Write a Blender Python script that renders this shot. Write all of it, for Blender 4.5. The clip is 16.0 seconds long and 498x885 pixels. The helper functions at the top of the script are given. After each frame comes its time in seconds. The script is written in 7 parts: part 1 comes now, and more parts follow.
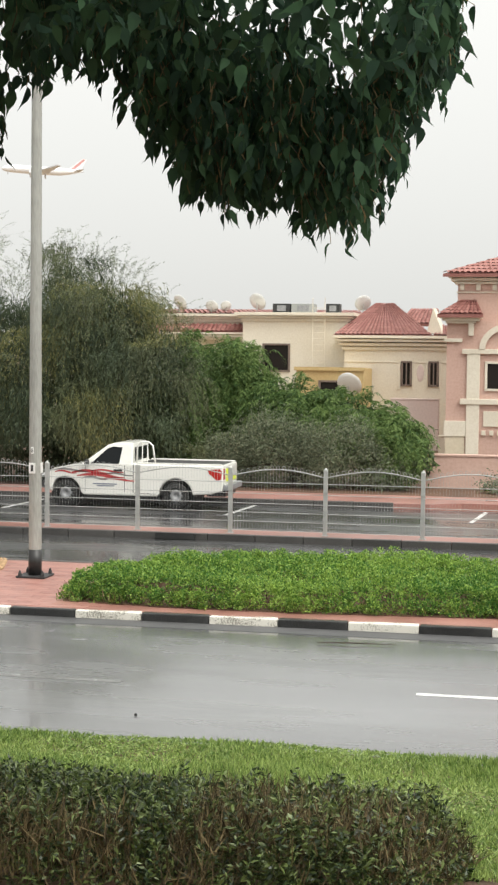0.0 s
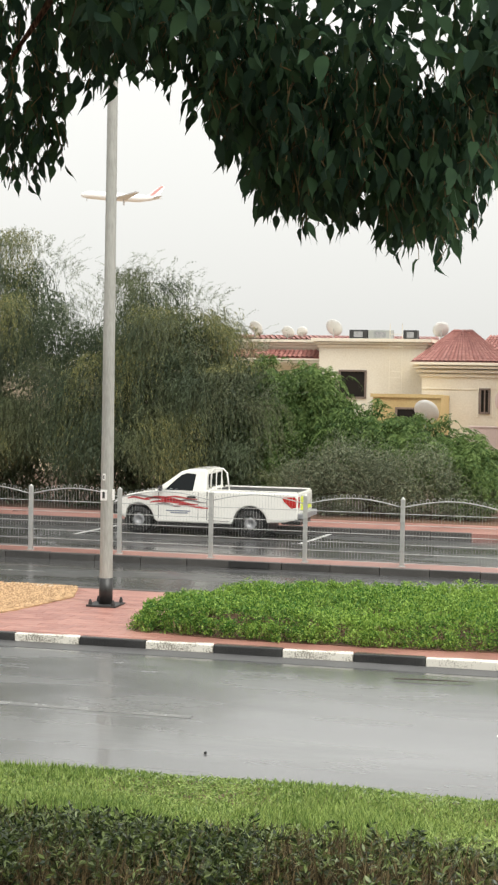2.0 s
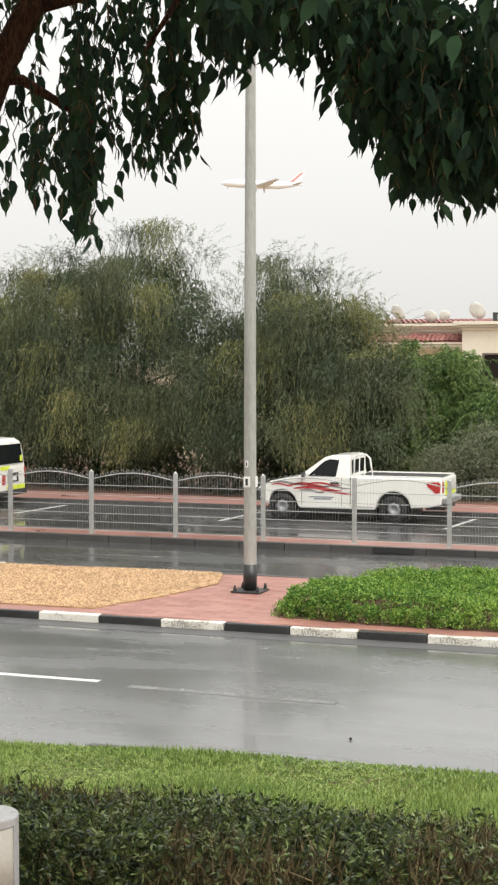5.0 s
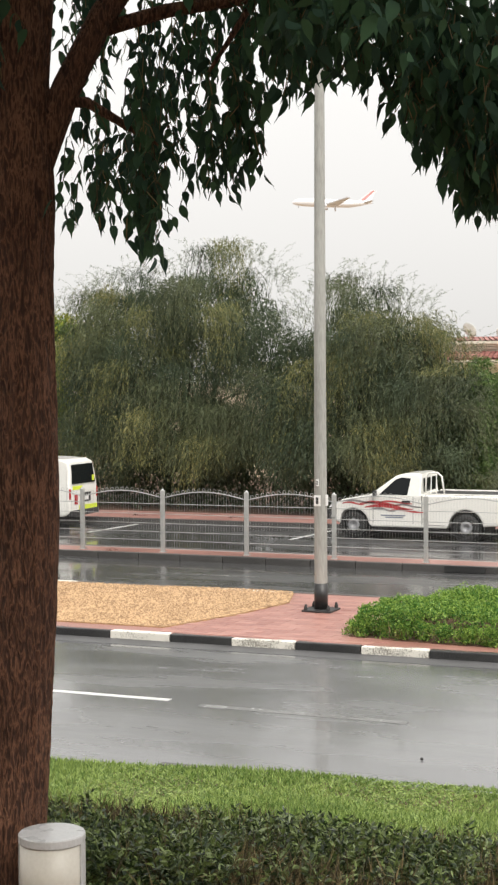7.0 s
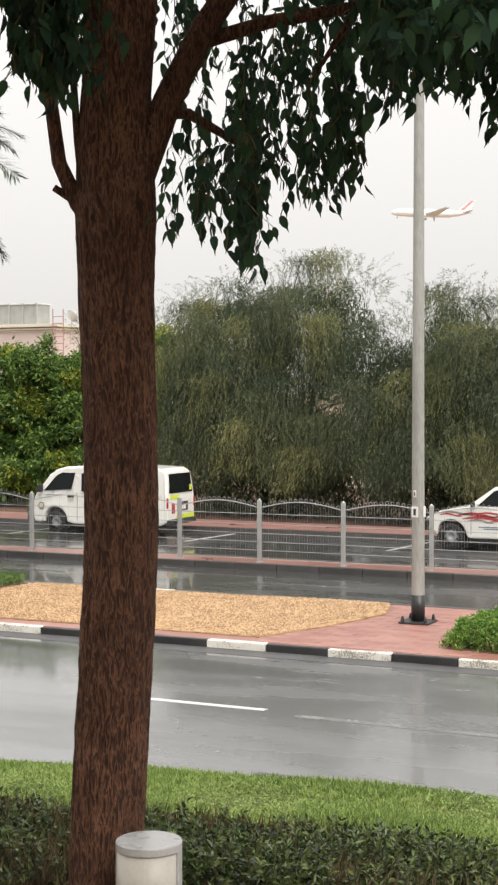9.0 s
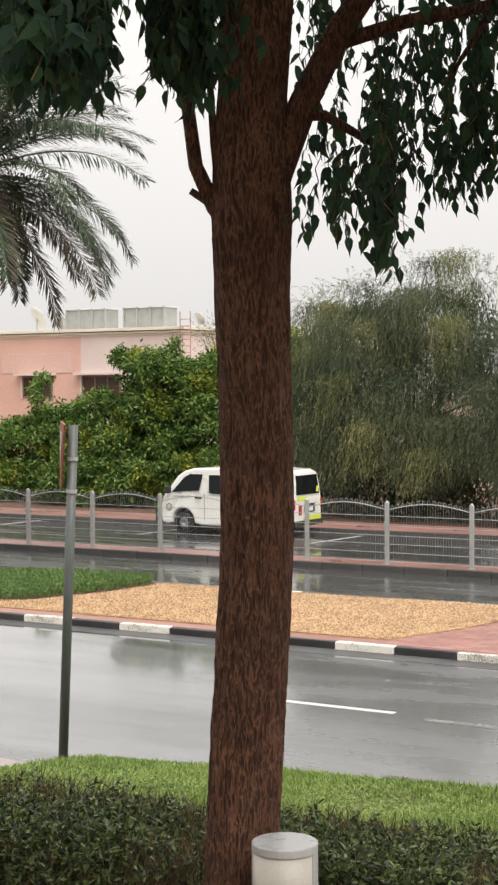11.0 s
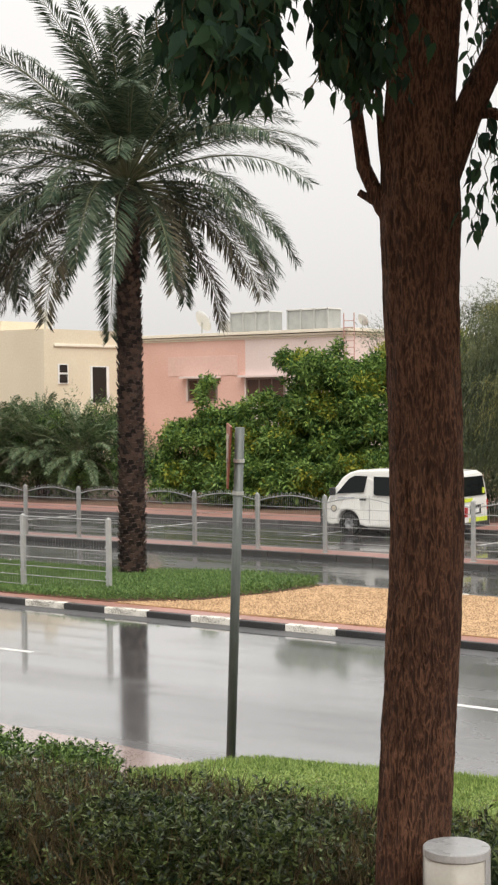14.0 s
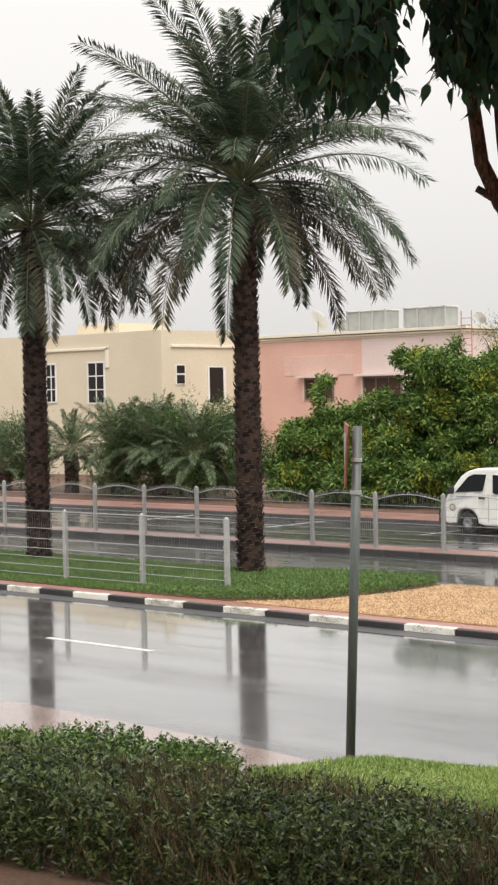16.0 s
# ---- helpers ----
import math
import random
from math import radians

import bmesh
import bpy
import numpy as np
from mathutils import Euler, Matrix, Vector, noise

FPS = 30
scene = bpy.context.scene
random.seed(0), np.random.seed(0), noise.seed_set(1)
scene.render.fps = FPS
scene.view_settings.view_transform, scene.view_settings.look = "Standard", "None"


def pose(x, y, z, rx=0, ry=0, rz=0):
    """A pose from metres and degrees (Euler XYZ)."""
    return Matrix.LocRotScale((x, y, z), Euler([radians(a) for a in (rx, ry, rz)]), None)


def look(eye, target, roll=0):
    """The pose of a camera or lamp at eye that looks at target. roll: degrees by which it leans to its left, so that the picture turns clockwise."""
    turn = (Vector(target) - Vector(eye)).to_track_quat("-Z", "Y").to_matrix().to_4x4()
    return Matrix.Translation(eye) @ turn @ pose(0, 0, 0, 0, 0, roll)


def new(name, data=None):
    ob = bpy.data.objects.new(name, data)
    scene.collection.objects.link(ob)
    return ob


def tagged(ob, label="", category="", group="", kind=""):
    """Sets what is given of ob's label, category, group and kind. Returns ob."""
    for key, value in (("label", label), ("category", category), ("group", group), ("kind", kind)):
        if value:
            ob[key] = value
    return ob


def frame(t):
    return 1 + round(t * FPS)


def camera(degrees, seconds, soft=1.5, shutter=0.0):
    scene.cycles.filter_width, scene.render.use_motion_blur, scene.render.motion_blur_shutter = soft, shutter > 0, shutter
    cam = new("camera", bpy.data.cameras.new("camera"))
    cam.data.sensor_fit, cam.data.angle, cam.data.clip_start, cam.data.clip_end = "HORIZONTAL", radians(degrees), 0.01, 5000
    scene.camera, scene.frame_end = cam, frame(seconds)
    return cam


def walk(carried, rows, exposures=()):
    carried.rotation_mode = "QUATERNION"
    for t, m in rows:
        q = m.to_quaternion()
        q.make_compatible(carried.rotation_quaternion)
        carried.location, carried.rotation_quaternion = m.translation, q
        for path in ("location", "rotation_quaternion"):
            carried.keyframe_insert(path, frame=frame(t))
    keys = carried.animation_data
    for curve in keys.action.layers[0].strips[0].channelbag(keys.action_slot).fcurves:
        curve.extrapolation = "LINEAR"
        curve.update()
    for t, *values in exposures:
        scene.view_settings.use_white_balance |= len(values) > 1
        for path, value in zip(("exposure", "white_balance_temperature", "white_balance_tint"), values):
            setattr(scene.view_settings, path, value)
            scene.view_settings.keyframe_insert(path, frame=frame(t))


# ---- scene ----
cam = camera(18.22, 16.0, soft=2.4)
PATH = [  # seconds, eye, heading to the left, tilt up, lean to the left
    (0.0, 0.144, -0.582, 4.2, 11.589, -3.4, 0.633),
    (0.5, 0.144, -0.582, 4.2, 12.32, -3.134, 0.682),
    (1.0, 0.108, -0.436, 4.2, 13.085, -2.94, 0.595),
    (1.5, 0.01, 0.002, 4.2, 13.962, -2.591, 0.99),
    (2.0, 0.013, 0.003, 4.2, 14.381, -2.479, 0.961),
    (2.5, 0.016, 0.004, 4.2, 14.905, -2.561, 0.871),
    (3.0, 0.019, 0.005, 4.2, 15.576, -2.703, 0.894),
    (3.5, 0.022, 0.007, 4.2, 16.269, -3.058, 1.027),
    (4.0, 0.025, 0.008, 4.2, 17.329, -3.434, 0.93),
    (4.5, 0.028, 0.01, 4.2, 18.625, -3.285, 0.396),
    (7.0, 0.062, 0.026, 4.2, 22.329, -2.332, -0.359),
    (7.5, 0.063, 0.027, 4.2, 23.184, -2.199, -0.448),
    (8.0, 0.063, 0.028, 4.2, 24.195, -2.111, -0.357),
    (10.5, 0.02, 0.011, 4.2, 29.001, -1.796, -0.133),
    (11.0, 0.011, 0.006, 4.2, 30.525, -1.856, -0.261),
    (11.5, 0.006, 0.004, 4.2, 31.848, -2.048, -0.436),
    (12.0, 0.001, 0.001, 4.2, 32.71, -2.07, -0.582),
    (12.5, 0.0, 0.0, 4.2, 33.218, -2.0, -0.618),
    (13.0, -0.002, -0.001, 4.2, 34.184, -1.996, -0.599),
    (13.5, -0.004, -0.003, 4.2, 35.341, -1.954, -0.63),
    (14.0, -0.009, -0.006, 4.2, 36.561, -1.744, -0.664),
    (14.5, -0.01, -0.008, 4.2, 37.624, -1.789, -0.766),
    (15.0, -0.011, -0.009, 4.2, 38.814, -1.873, -0.829),
    (15.5, -0.012, -0.01, 4.2, 39.991, -1.814, -1.043),
    (16.0, -0.013, -0.011, 4.2, 40.873, -1.698, -1.166),
]
EXPOSURES = [(0, 0.09, 6620, 6), (1.0, 0.13, 6620, 6), (1.6, 0.17, 6640, 6), (7, 0.14, 6680, 9), (11, 0.08, 6720, 10), (16, 0.03, 6680, 10)]


def eye_pose(x, y, z, heading, tilt, lean):
    return pose(x, y, z, 90 + tilt, 0, heading) @ pose(0, 0, 0, 0, 0, lean)


walk(cam, [(row[0], eye_pose(*row[1:])) for row in PATH], EXPOSURES)

# ---- sky and light: a bright overcast day after rain ----
world = bpy.data.worlds.new("overcast_sky")
scene.world = world
world.use_nodes = True
wt = world.node_tree
wt.nodes.clear()
sky = wt.nodes.new("ShaderNodeTexSky")
sky.sky_type = "NISHITA"
sky.sun_disc = False
sky.sun_elevation, sky.sun_rotation = radians(56), radians(123)
sky.air_density, sky.dust_density = 1.0, 4.0
hsv = wt.nodes.new("ShaderNodeHueSaturation")
hsv.inputs["Saturation"].default_value = 0.08
mixw = wt.nodes.new("ShaderNodeMixRGB")
mixw.inputs[0].default_value = 0.85
mixw.inputs[2].default_value = (7.1, 7.05, 7.05, 1)
# an overcast sky grows brighter from the horizon to the zenith
coord = wt.nodes.new("ShaderNodeTexCoord")
split = wt.nodes.new("ShaderNodeSeparateXYZ")
rise = wt.nodes.new("ShaderNodeMath")
rise.operation, rise.use_clamp = "MULTIPLY", False
rise.inputs[1].default_value = 0.135
lift = wt.nodes.new("ShaderNodeMath")
lift.operation = "ADD"
lift.inputs[1].default_value = 0.113
floor_w = wt.nodes.new("ShaderNodeMath")
floor_w.operation = "MAXIMUM"
floor_w.inputs[1].default_value = 0.05
bgw = wt.nodes.new("ShaderNodeBackground")
outw = wt.nodes.new("ShaderNodeOutputWorld")
wt.links.new(coord.outputs["Generated"], split.inputs[0])
wt.links.new(split.outputs["Z"], rise.inputs[0])
wt.links.new(rise.outputs[0], lift.inputs[0])
wt.links.new(lift.outputs[0], floor_w.inputs[0])
wt.links.new(floor_w.outputs[0], bgw.inputs["Strength"])
wt.links.new(sky.outputs[0], hsv.inputs["Color"])
wt.links.new(hsv.outputs[0], mixw.inputs[1])
wt.links.new(mixw.outputs[0], bgw.inputs["Color"])
wt.links.new(bgw.outputs[0], outw.inputs["Surface"])

sun_data = bpy.data.lights.new("sun", "SUN")
sun_data.energy, sun_data.angle, sun_data.color = 2.5, radians(45), (1.0, 0.97, 0.93)
sun = new("sun", sun_data)
sun.matrix_world = look((0, 0, 60), (-34, 22, 0))


# ---- helpers for building ----
def part(name, bm, material, parent=None, label="", smooth=False):
    """One bmesh as one mesh object, under its thing where one is given."""
    me = bpy.data.meshes.new(name)
    bm.to_mesh(me)
    bm.free()
    mats = material if isinstance(material, (list, tuple)) else [material]
    for m in mats:
        me.materials.append(m)
    if smooth:
        for p in me.polygons:
            p.use_smooth = True
    ob = new(name, me)
    if parent is not None:
        ob.parent = parent
    if label:
        ob["label"] = label
    return ob


def from_lists(name, verts, faces, material, parent=None, label="", smooth=False):
    me = bpy.data.meshes.new(name)
    me.from_pydata(verts, [], faces)
    me.update()
    me.materials.append(material)
    if smooth:
        for p in me.polygons:
            p.use_smooth = True
    ob = new(name, me)
    if parent is not None:
        ob.parent = parent
    if label:
        ob["label"] = label
    return ob


def share(name, me, parent, m):
    """A piece of its own on a shared mesh."""
    ob = new(name, me)
    ob.parent = parent
    ob.matrix_local = m
    return ob


def empty(name, m=None):
    ob = new(name)
    if m is not None:
        ob.matrix_world = m
    return ob


def box(bm, x0, y0, z0, x1, y1, z1, bevel=0.0, mat=0):
    r = bmesh.ops.create_cube(bm, size=1)
    vs = r["verts"]
    for v in vs:
        v.co = Vector(((x0 + x1) / 2 + v.co.x * (x1 - x0), (y0 + y1) / 2 + v.co.y * (y1 - y0), (z0 + z1) / 2 + v.co.z * (z1 - z0)))
    if bevel > 0:
        es = list({e for v in vs for e in v.link_edges})
        bmesh.ops.bevel(bm, geom=es, offset=bevel, segments=2, affect="EDGES", profile=0.6)
    if mat:
        for v in vs:
            if v.is_valid:
                for fc in v.link_faces:
                    fc.material_index = mat


def tube(bm, pts, radii, n=10, cap=True):
    """A tapered round tube along points."""
    rings = []
    pts = [Vector(p) for p in pts]
    side = None
    for i, p in enumerate(pts):
        d = (pts[min(i + 1, len(pts) - 1)] - pts[max(i - 1, 0)]).normalized()
        if side is None:
            side = d.orthogonal().normalized()
        side = (side - d * side.dot(d)).normalized()
        up = d.cross(side)
        r = radii[i] if isinstance(radii, (list, tuple)) else radii
        rings.append([bm.verts.new(p + (side * math.cos(2 * math.pi * k / n) + up * math.sin(2 * math.pi * k / n)) * r) for k in range(n)])
    for a, b in zip(rings, rings[1:]):
        for k in range(n):
            bm.faces.new((a[k], a[(k + 1) % n], b[(k + 1) % n], b[k]))
    if cap:
        bm.faces.new(rings[0][::-1])
        bm.faces.new(rings[-1])


def prism(bm, outline, z0, z1):
    """An upright prism over a plan outline."""
    lo = [bm.verts.new((x, y, z0)) for x, y in outline]
    hi = [bm.verts.new((x, y, z1)) for x, y in outline]
    n = len(outline)
    for k in range(n):
        bm.faces.new((lo[k], lo[(k + 1) % n], hi[(k + 1) % n], hi[k]))
    bm.faces.new(hi)
    bm.faces.new(lo[::-1])
    bmesh.ops.recalc_face_normals(bm, faces=bm.faces)


def extrude_y(bm, outline, y0, y1):
    """A prism over an outline in x and z, from y0 to y1."""
    a = [bm.verts.new((x, y0, z)) for x, z in outline]
    b = [bm.verts.new((x, y1, z)) for x, z in outline]
    n = len(outline)
    for k in range(n):
        bm.faces.new((a[k], a[(k + 1) % n], b[(k + 1) % n], b[k]))
    bm.faces.new(a[::-1])
    bm.faces.new(b)
    bmesh.ops.recalc_face_normals(bm, faces=bm.faces)


# ---- materials ----
def nodes_of(name):
    m = bpy.data.materials.new(name)
    m.use_nodes = True
    nt = m.node_tree
    return m, nt, nt.nodes["Principled BSDF"]


def surface(name, a, b, rough=0.7, scale=4.0, fine=60.0, bump=0.2, metal=0.0, spec=0.5, rough_var=0.1, bump_size=0.01, island=0.0, each=0.0, coat=0.0, sheen=0.0, stretch=(1, 1, 1), mid=(0.35, 0.65), trans=0.0):
    """Two tones mixed by coarse and fine noise in object space, with relief and uneven gloss."""
    m, nt, bsdf = nodes_of(name)
    N, L = nt.nodes, nt.links
    tc = N.new("ShaderNodeTexCoord")
    mp = N.new("ShaderNodeMapping")
    mp.inputs["Scale"].default_value = stretch
    L.new(tc.outputs["Object"], mp.inputs["Vector"])
    n1 = N.new("ShaderNodeTexNoise")
    n1.inputs["Scale"].default_value, n1.inputs["Detail"].default_value = scale, 6
    n2 = N.new("ShaderNodeTexNoise")
    n2.inputs["Scale"].default_value, n2.inputs["Detail"].default_value = fine, 4
    for n in (n1, n2):
        L.new(mp.outputs[0], n.inputs["Vector"])
    mx = N.new("ShaderNodeMath")
    mx.operation = "MULTIPLY_ADD"
    L.new(n2.outputs["Fac"], mx.inputs[0])
    mx.inputs[1].default_value = 0.5
    half = N.new("ShaderNodeMath")
    half.operation = "MULTIPLY"
    half.inputs[1].default_value = 0.5
    L.new(n1.outputs["Fac"], half.inputs[0])
    L.new(half.outputs[0], mx.inputs[2])
    fac = mx.outputs[0]
    if island or each:
        src = N.new("ShaderNodeObjectInfo") if each else N.new("ShaderNodeNewGeometry")
        rnd = src.outputs["Random"] if each else src.outputs["Random Per Island"]
        ad = N.new("ShaderNodeMath")
        ad.operation = "MULTIPLY_ADD"
        sh = N.new("ShaderNodeMath")
        sh.operation = "SUBTRACT"
        L.new(rnd, sh.inputs[0])
        sh.inputs[1].default_value = 0.5
        L.new(sh.outputs[0], ad.inputs[0])
        ad.inputs[1].default_value = island or each
        L.new(fac, ad.inputs[2])
        fac = ad.outputs[0]
    cr = N.new("ShaderNodeValToRGB")
    cr.color_ramp.elements[0].position, cr.color_ramp.elements[1].position = mid
    cr.color_ramp.elements[0].color = (*a, 1)
    cr.color_ramp.elements[1].color = (*b, 1)
    L.new(fac, cr.inputs["Fac"])
    L.new(cr.outputs["Color"], bsdf.inputs["Base Color"])
    rr = N.new("ShaderNodeMapRange")
    rr.inputs["To Min"].default_value, rr.inputs["To Max"].default_value = max(0.02, rough - rough_var), min(1, rough + rough_var)
    L.new(n1.outputs["Fac"], rr.inputs["Value"])
    L.new(rr.outputs[0], bsdf.inputs["Roughness"])
    bsdf.inputs["Metallic"].default_value = metal
    bsdf.inputs["Specular IOR Level"].default_value = spec
    bsdf.inputs["Coat Weight"].default_value = coat
    bsdf.inputs["Coat Roughness"].default_value = 0.08
    if bump:
        bp = N.new("ShaderNodeBump")
        bp.inputs["Strength"].default_value, bp.inputs["Distance"].default_value = bump, bump_size
        L.new(mx.outputs[0], bp.inputs["Height"])
        L.new(bp.outputs[0], bsdf.inputs["Normal"])
    if trans:
        tr = N.new("ShaderNodeBsdfTranslucent")
        L.new(cr.outputs["Color"], tr.inputs["Color"])
        ms = N.new("ShaderNodeMixShader")
        ms.inputs[0].default_value = trans
        L.new(bsdf.outputs[0], ms.inputs[1])
        L.new(tr.outputs[0], ms.inputs[2])
        L.new(ms.outputs[0], N["Material Output"].inputs["Surface"])
    return m


def wet_road(name, base, streak, hollow=0.6, ior=1.75):
    """Dark asphalt under a thin film of water, with drier patches and streaks along the lane."""
    m, nt, bsdf = nodes_of(name)
    N, L = nt.nodes, nt.links
    tc = N.new("ShaderNodeTexCoord")
    mp = N.new("ShaderNodeMapping")
    mp.inputs["Scale"].default_value = (0.12, 0.5, 1)
    L.new(tc.outputs["Object"], mp.inputs["Vector"])
    big = N.new("ShaderNodeTexNoise")
    big.inputs["Scale"].default_value, big.inputs["Detail"].default_value, big.inputs["Roughness"].default_value = 1.6, 7, 0.6
    L.new(mp.outputs[0], big.inputs["Vector"])
    grain = N.new("ShaderNodeTexNoise")
    grain.inputs["Scale"].default_value, grain.inputs["Detail"].default_value = 60, 3
    L.new(tc.outputs["Object"], grain.inputs["Vector"])
    ripple = N.new("ShaderNodeTexNoise")
    ripple.inputs["Scale"].default_value, ripple.inputs["Detail"].default_value = 9, 4
    L.new(tc.outputs["Object"], ripple.inputs["Vector"])
    cr = N.new("ShaderNodeValToRGB")
    cr.color_ramp.elements[0].position, cr.color_ramp.elements[1].position = 0.35, 0.7
    cr.color_ramp.elements[0].color, cr.color_ramp.elements[1].color = (*base, 1), (*streak, 1)
    L.new(grain.outputs["Fac"], cr.inputs["Fac"])
    L.new(cr.outputs[0], bsdf.inputs["Base Color"])
    rr = N.new("ShaderNodeMapRange")
    rr.inputs["From Min"].default_value, rr.inputs["From Max"].default_value = 0.45, 0.70
    rr.inputs["To Min"].default_value, rr.inputs["To Max"].default_value = 0.20, 0.42
    L.new(big.outputs["Fac"], rr.inputs["Value"])
    chop = N.new("ShaderNodeMapRange")
    chop.inputs["From Min"].default_value, chop.inputs["From Max"].default_value = 0.52, 0.66
    chop.inputs["To Min"].default_value, chop.inputs["To Max"].default_value = 0.3, 4.0
    L.new(big.outputs["Fac"], chop.inputs["Value"])
    bsdf.inputs["IOR"].default_value = ior
    bsdf.inputs["Specular IOR Level"].default_value = 0.9
    pool = N.new("ShaderNodeTexNoise")
    pool.inputs["Scale"].default_value, pool.inputs["Detail"].default_value = 0.55, 5
    L.new(mp.outputs[0], pool.inputs["Vector"])
    film = N.new("ShaderNodeMapRange")
    film.inputs["From Min"].default_value, film.inputs["From Max"].default_value = 0.36, 0.56
    film.inputs["To Min"].default_value, film.inputs["To Max"].default_value = 0.0, 0.5
    L.new(pool.outputs["Fac"], film.inputs["Value"])
    # the road lies lower to the west and holds more water there
    sep = N.new("ShaderNodeSeparateXYZ")
    L.new(tc.outputs["Object"], sep.inputs[0])
    low = N.new("ShaderNodeMapRange")
    low.inputs["From Min"].default_value, low.inputs["From Max"].default_value = -9.0, -17.0
    low.inputs["To Min"].default_value, low.inputs["To Max"].default_value = 0.0, hollow
    L.new(sep.outputs["X"], low.inputs["Value"])
    smooth = N.new("ShaderNodeMath")
    smooth.operation = "MULTIPLY_ADD"
    L.new(low.outputs[0], smooth.inputs[0])
    smooth.inputs[1].default_value = -0.24
    L.new(rr.outputs[0], smooth.inputs[2])
    L.new(smooth.outputs[0], bsdf.inputs["Roughness"])
    wet = N.new("ShaderNodeMath")
    wet.operation, wet.use_clamp = "ADD", True
    L.new(film.outputs[0], wet.inputs[0])
    L.new(low.outputs[0], wet.inputs[1])
    L.new(wet.outputs[0], bsdf.inputs["Coat Weight"])
    bsdf.inputs["Coat Roughness"].default_value = 0.05
    bp = N.new("ShaderNodeBump")
    bp.inputs["Strength"].default_value, bp.inputs["Distance"].default_value = 0.12, 0.01
    mix = N.new("ShaderNodeMath")
    mix.operation = "MULTIPLY_ADD"
    L.new(grain.outputs["Fac"], mix.inputs[0])
    mix.inputs[1].default_value = 0.25
    rough_water = N.new("ShaderNodeMath")
    rough_water.operation = "MULTIPLY"
    L.new(ripple.outputs["Fac"], rough_water.inputs[0])
    L.new(chop.outputs[0], rough_water.inputs[1])
    L.new(rough_water.outputs[0], mix.inputs[2])
    L.new(mix.outputs[0], bp.inputs["Height"])
    L.new(bp.outputs[0], bsdf.inputs["Normal"])
    return m


def furrowed_bark(name, crack, face, ridge):
    """Bark with wavy upright ridges: dark cracks, brown faces and paler worn crests."""
    m, nt, bsdf = nodes_of(name)
    N, L = nt.nodes, nt.links
    tc = N.new("ShaderNodeTexCoord")
    mp = N.new("ShaderNodeMapping")
    mp.inputs["Scale"].default_value = (1, 1, 0.24)
    L.new(tc.outputs["Object"], mp.inputs["Vector"])
    n1 = N.new("ShaderNodeTexNoise")
    n1.inputs["Scale"].default_value, n1.inputs["Detail"].default_value, n1.inputs["Distortion"].default_value = 52, 4, 0.5
    L.new(mp.outputs[0], n1.inputs["Vector"])
    n2 = N.new("ShaderNodeTexNoise")
    n2.inputs["Scale"].default_value, n2.inputs["Detail"].default_value = 160, 4
    L.new(mp.outputs[0], n2.inputs["Vector"])
    n3 = N.new("ShaderNodeTexNoise")
    n3.inputs["Scale"].default_value, n3.inputs["Detail"].default_value = 3.5, 4
    L.new(tc.outputs["Object"], n3.inputs["Vector"])
    off = N.new("ShaderNodeMath")
    off.operation = "SUBTRACT"
    off.inputs[1].default_value = 0.5
    L.new(n1.outputs["Fac"], off.inputs[0])
    ab = N.new("ShaderNodeMath")
    ab.operation = "ABSOLUTE"
    L.new(off.outputs[0], ab.inputs[0])
    crest = N.new("ShaderNodeMapRange")
    crest.inputs["From Min"].default_value, crest.inputs["From Max"].default_value = 0.0, 0.17
    crest.inputs["To Min"].default_value, crest.inputs["To Max"].default_value = 0.52, 0.0
    L.new(ab.outputs[0], crest.inputs["Value"])
    total = None
    for src, w in ((n2.outputs["Fac"], 0.3), (n3.outputs["Fac"], 0.35)):
        ad = N.new("ShaderNodeMath")
        ad.operation = "MULTIPLY_ADD"
        L.new(src, ad.inputs[0])
        ad.inputs[1].default_value = w
        L.new(crest.outputs[0] if total is None else total, ad.inputs[2])
        total = ad.outputs[0]
    cr = N.new("ShaderNodeValToRGB")
    cr.color_ramp.elements[0].position, cr.color_ramp.elements[1].position = 0.38, 0.9
    cr.color_ramp.elements[0].color, cr.color_ramp.elements[1].color = (*crack, 1), (*ridge, 1)
    e = cr.color_ramp.elements.new(0.66)
    e.color = (*face, 1)
    L.new(total, cr.inputs["Fac"])
    L.new(cr.outputs[0], bsdf.inputs["Base Color"])
    bsdf.inputs["Roughness"].default_value = 0.8
    bsdf.inputs["Specular IOR Level"].default_value = 0.3
    bp = N.new("ShaderNodeBump")
    bp.inputs["Strength"].default_value, bp.inputs["Distance"].default_value = 0.9, 0.02
    L.new(total, bp.inputs["Height"])
    L.new(bp.outputs[0], bsdf.inputs["Normal"])
    return m


def glass_dark(name, tint=(0.009, 0.011, 0.012)):
    m, nt, bsdf = nodes_of(name)
    bsdf.inputs["Base Color"].default_value = (*tint, 1)
    bsdf.inputs["Roughness"].default_value = 0.05
    bsdf.inputs["Specular IOR Level"].default_value = 0.16
    return m


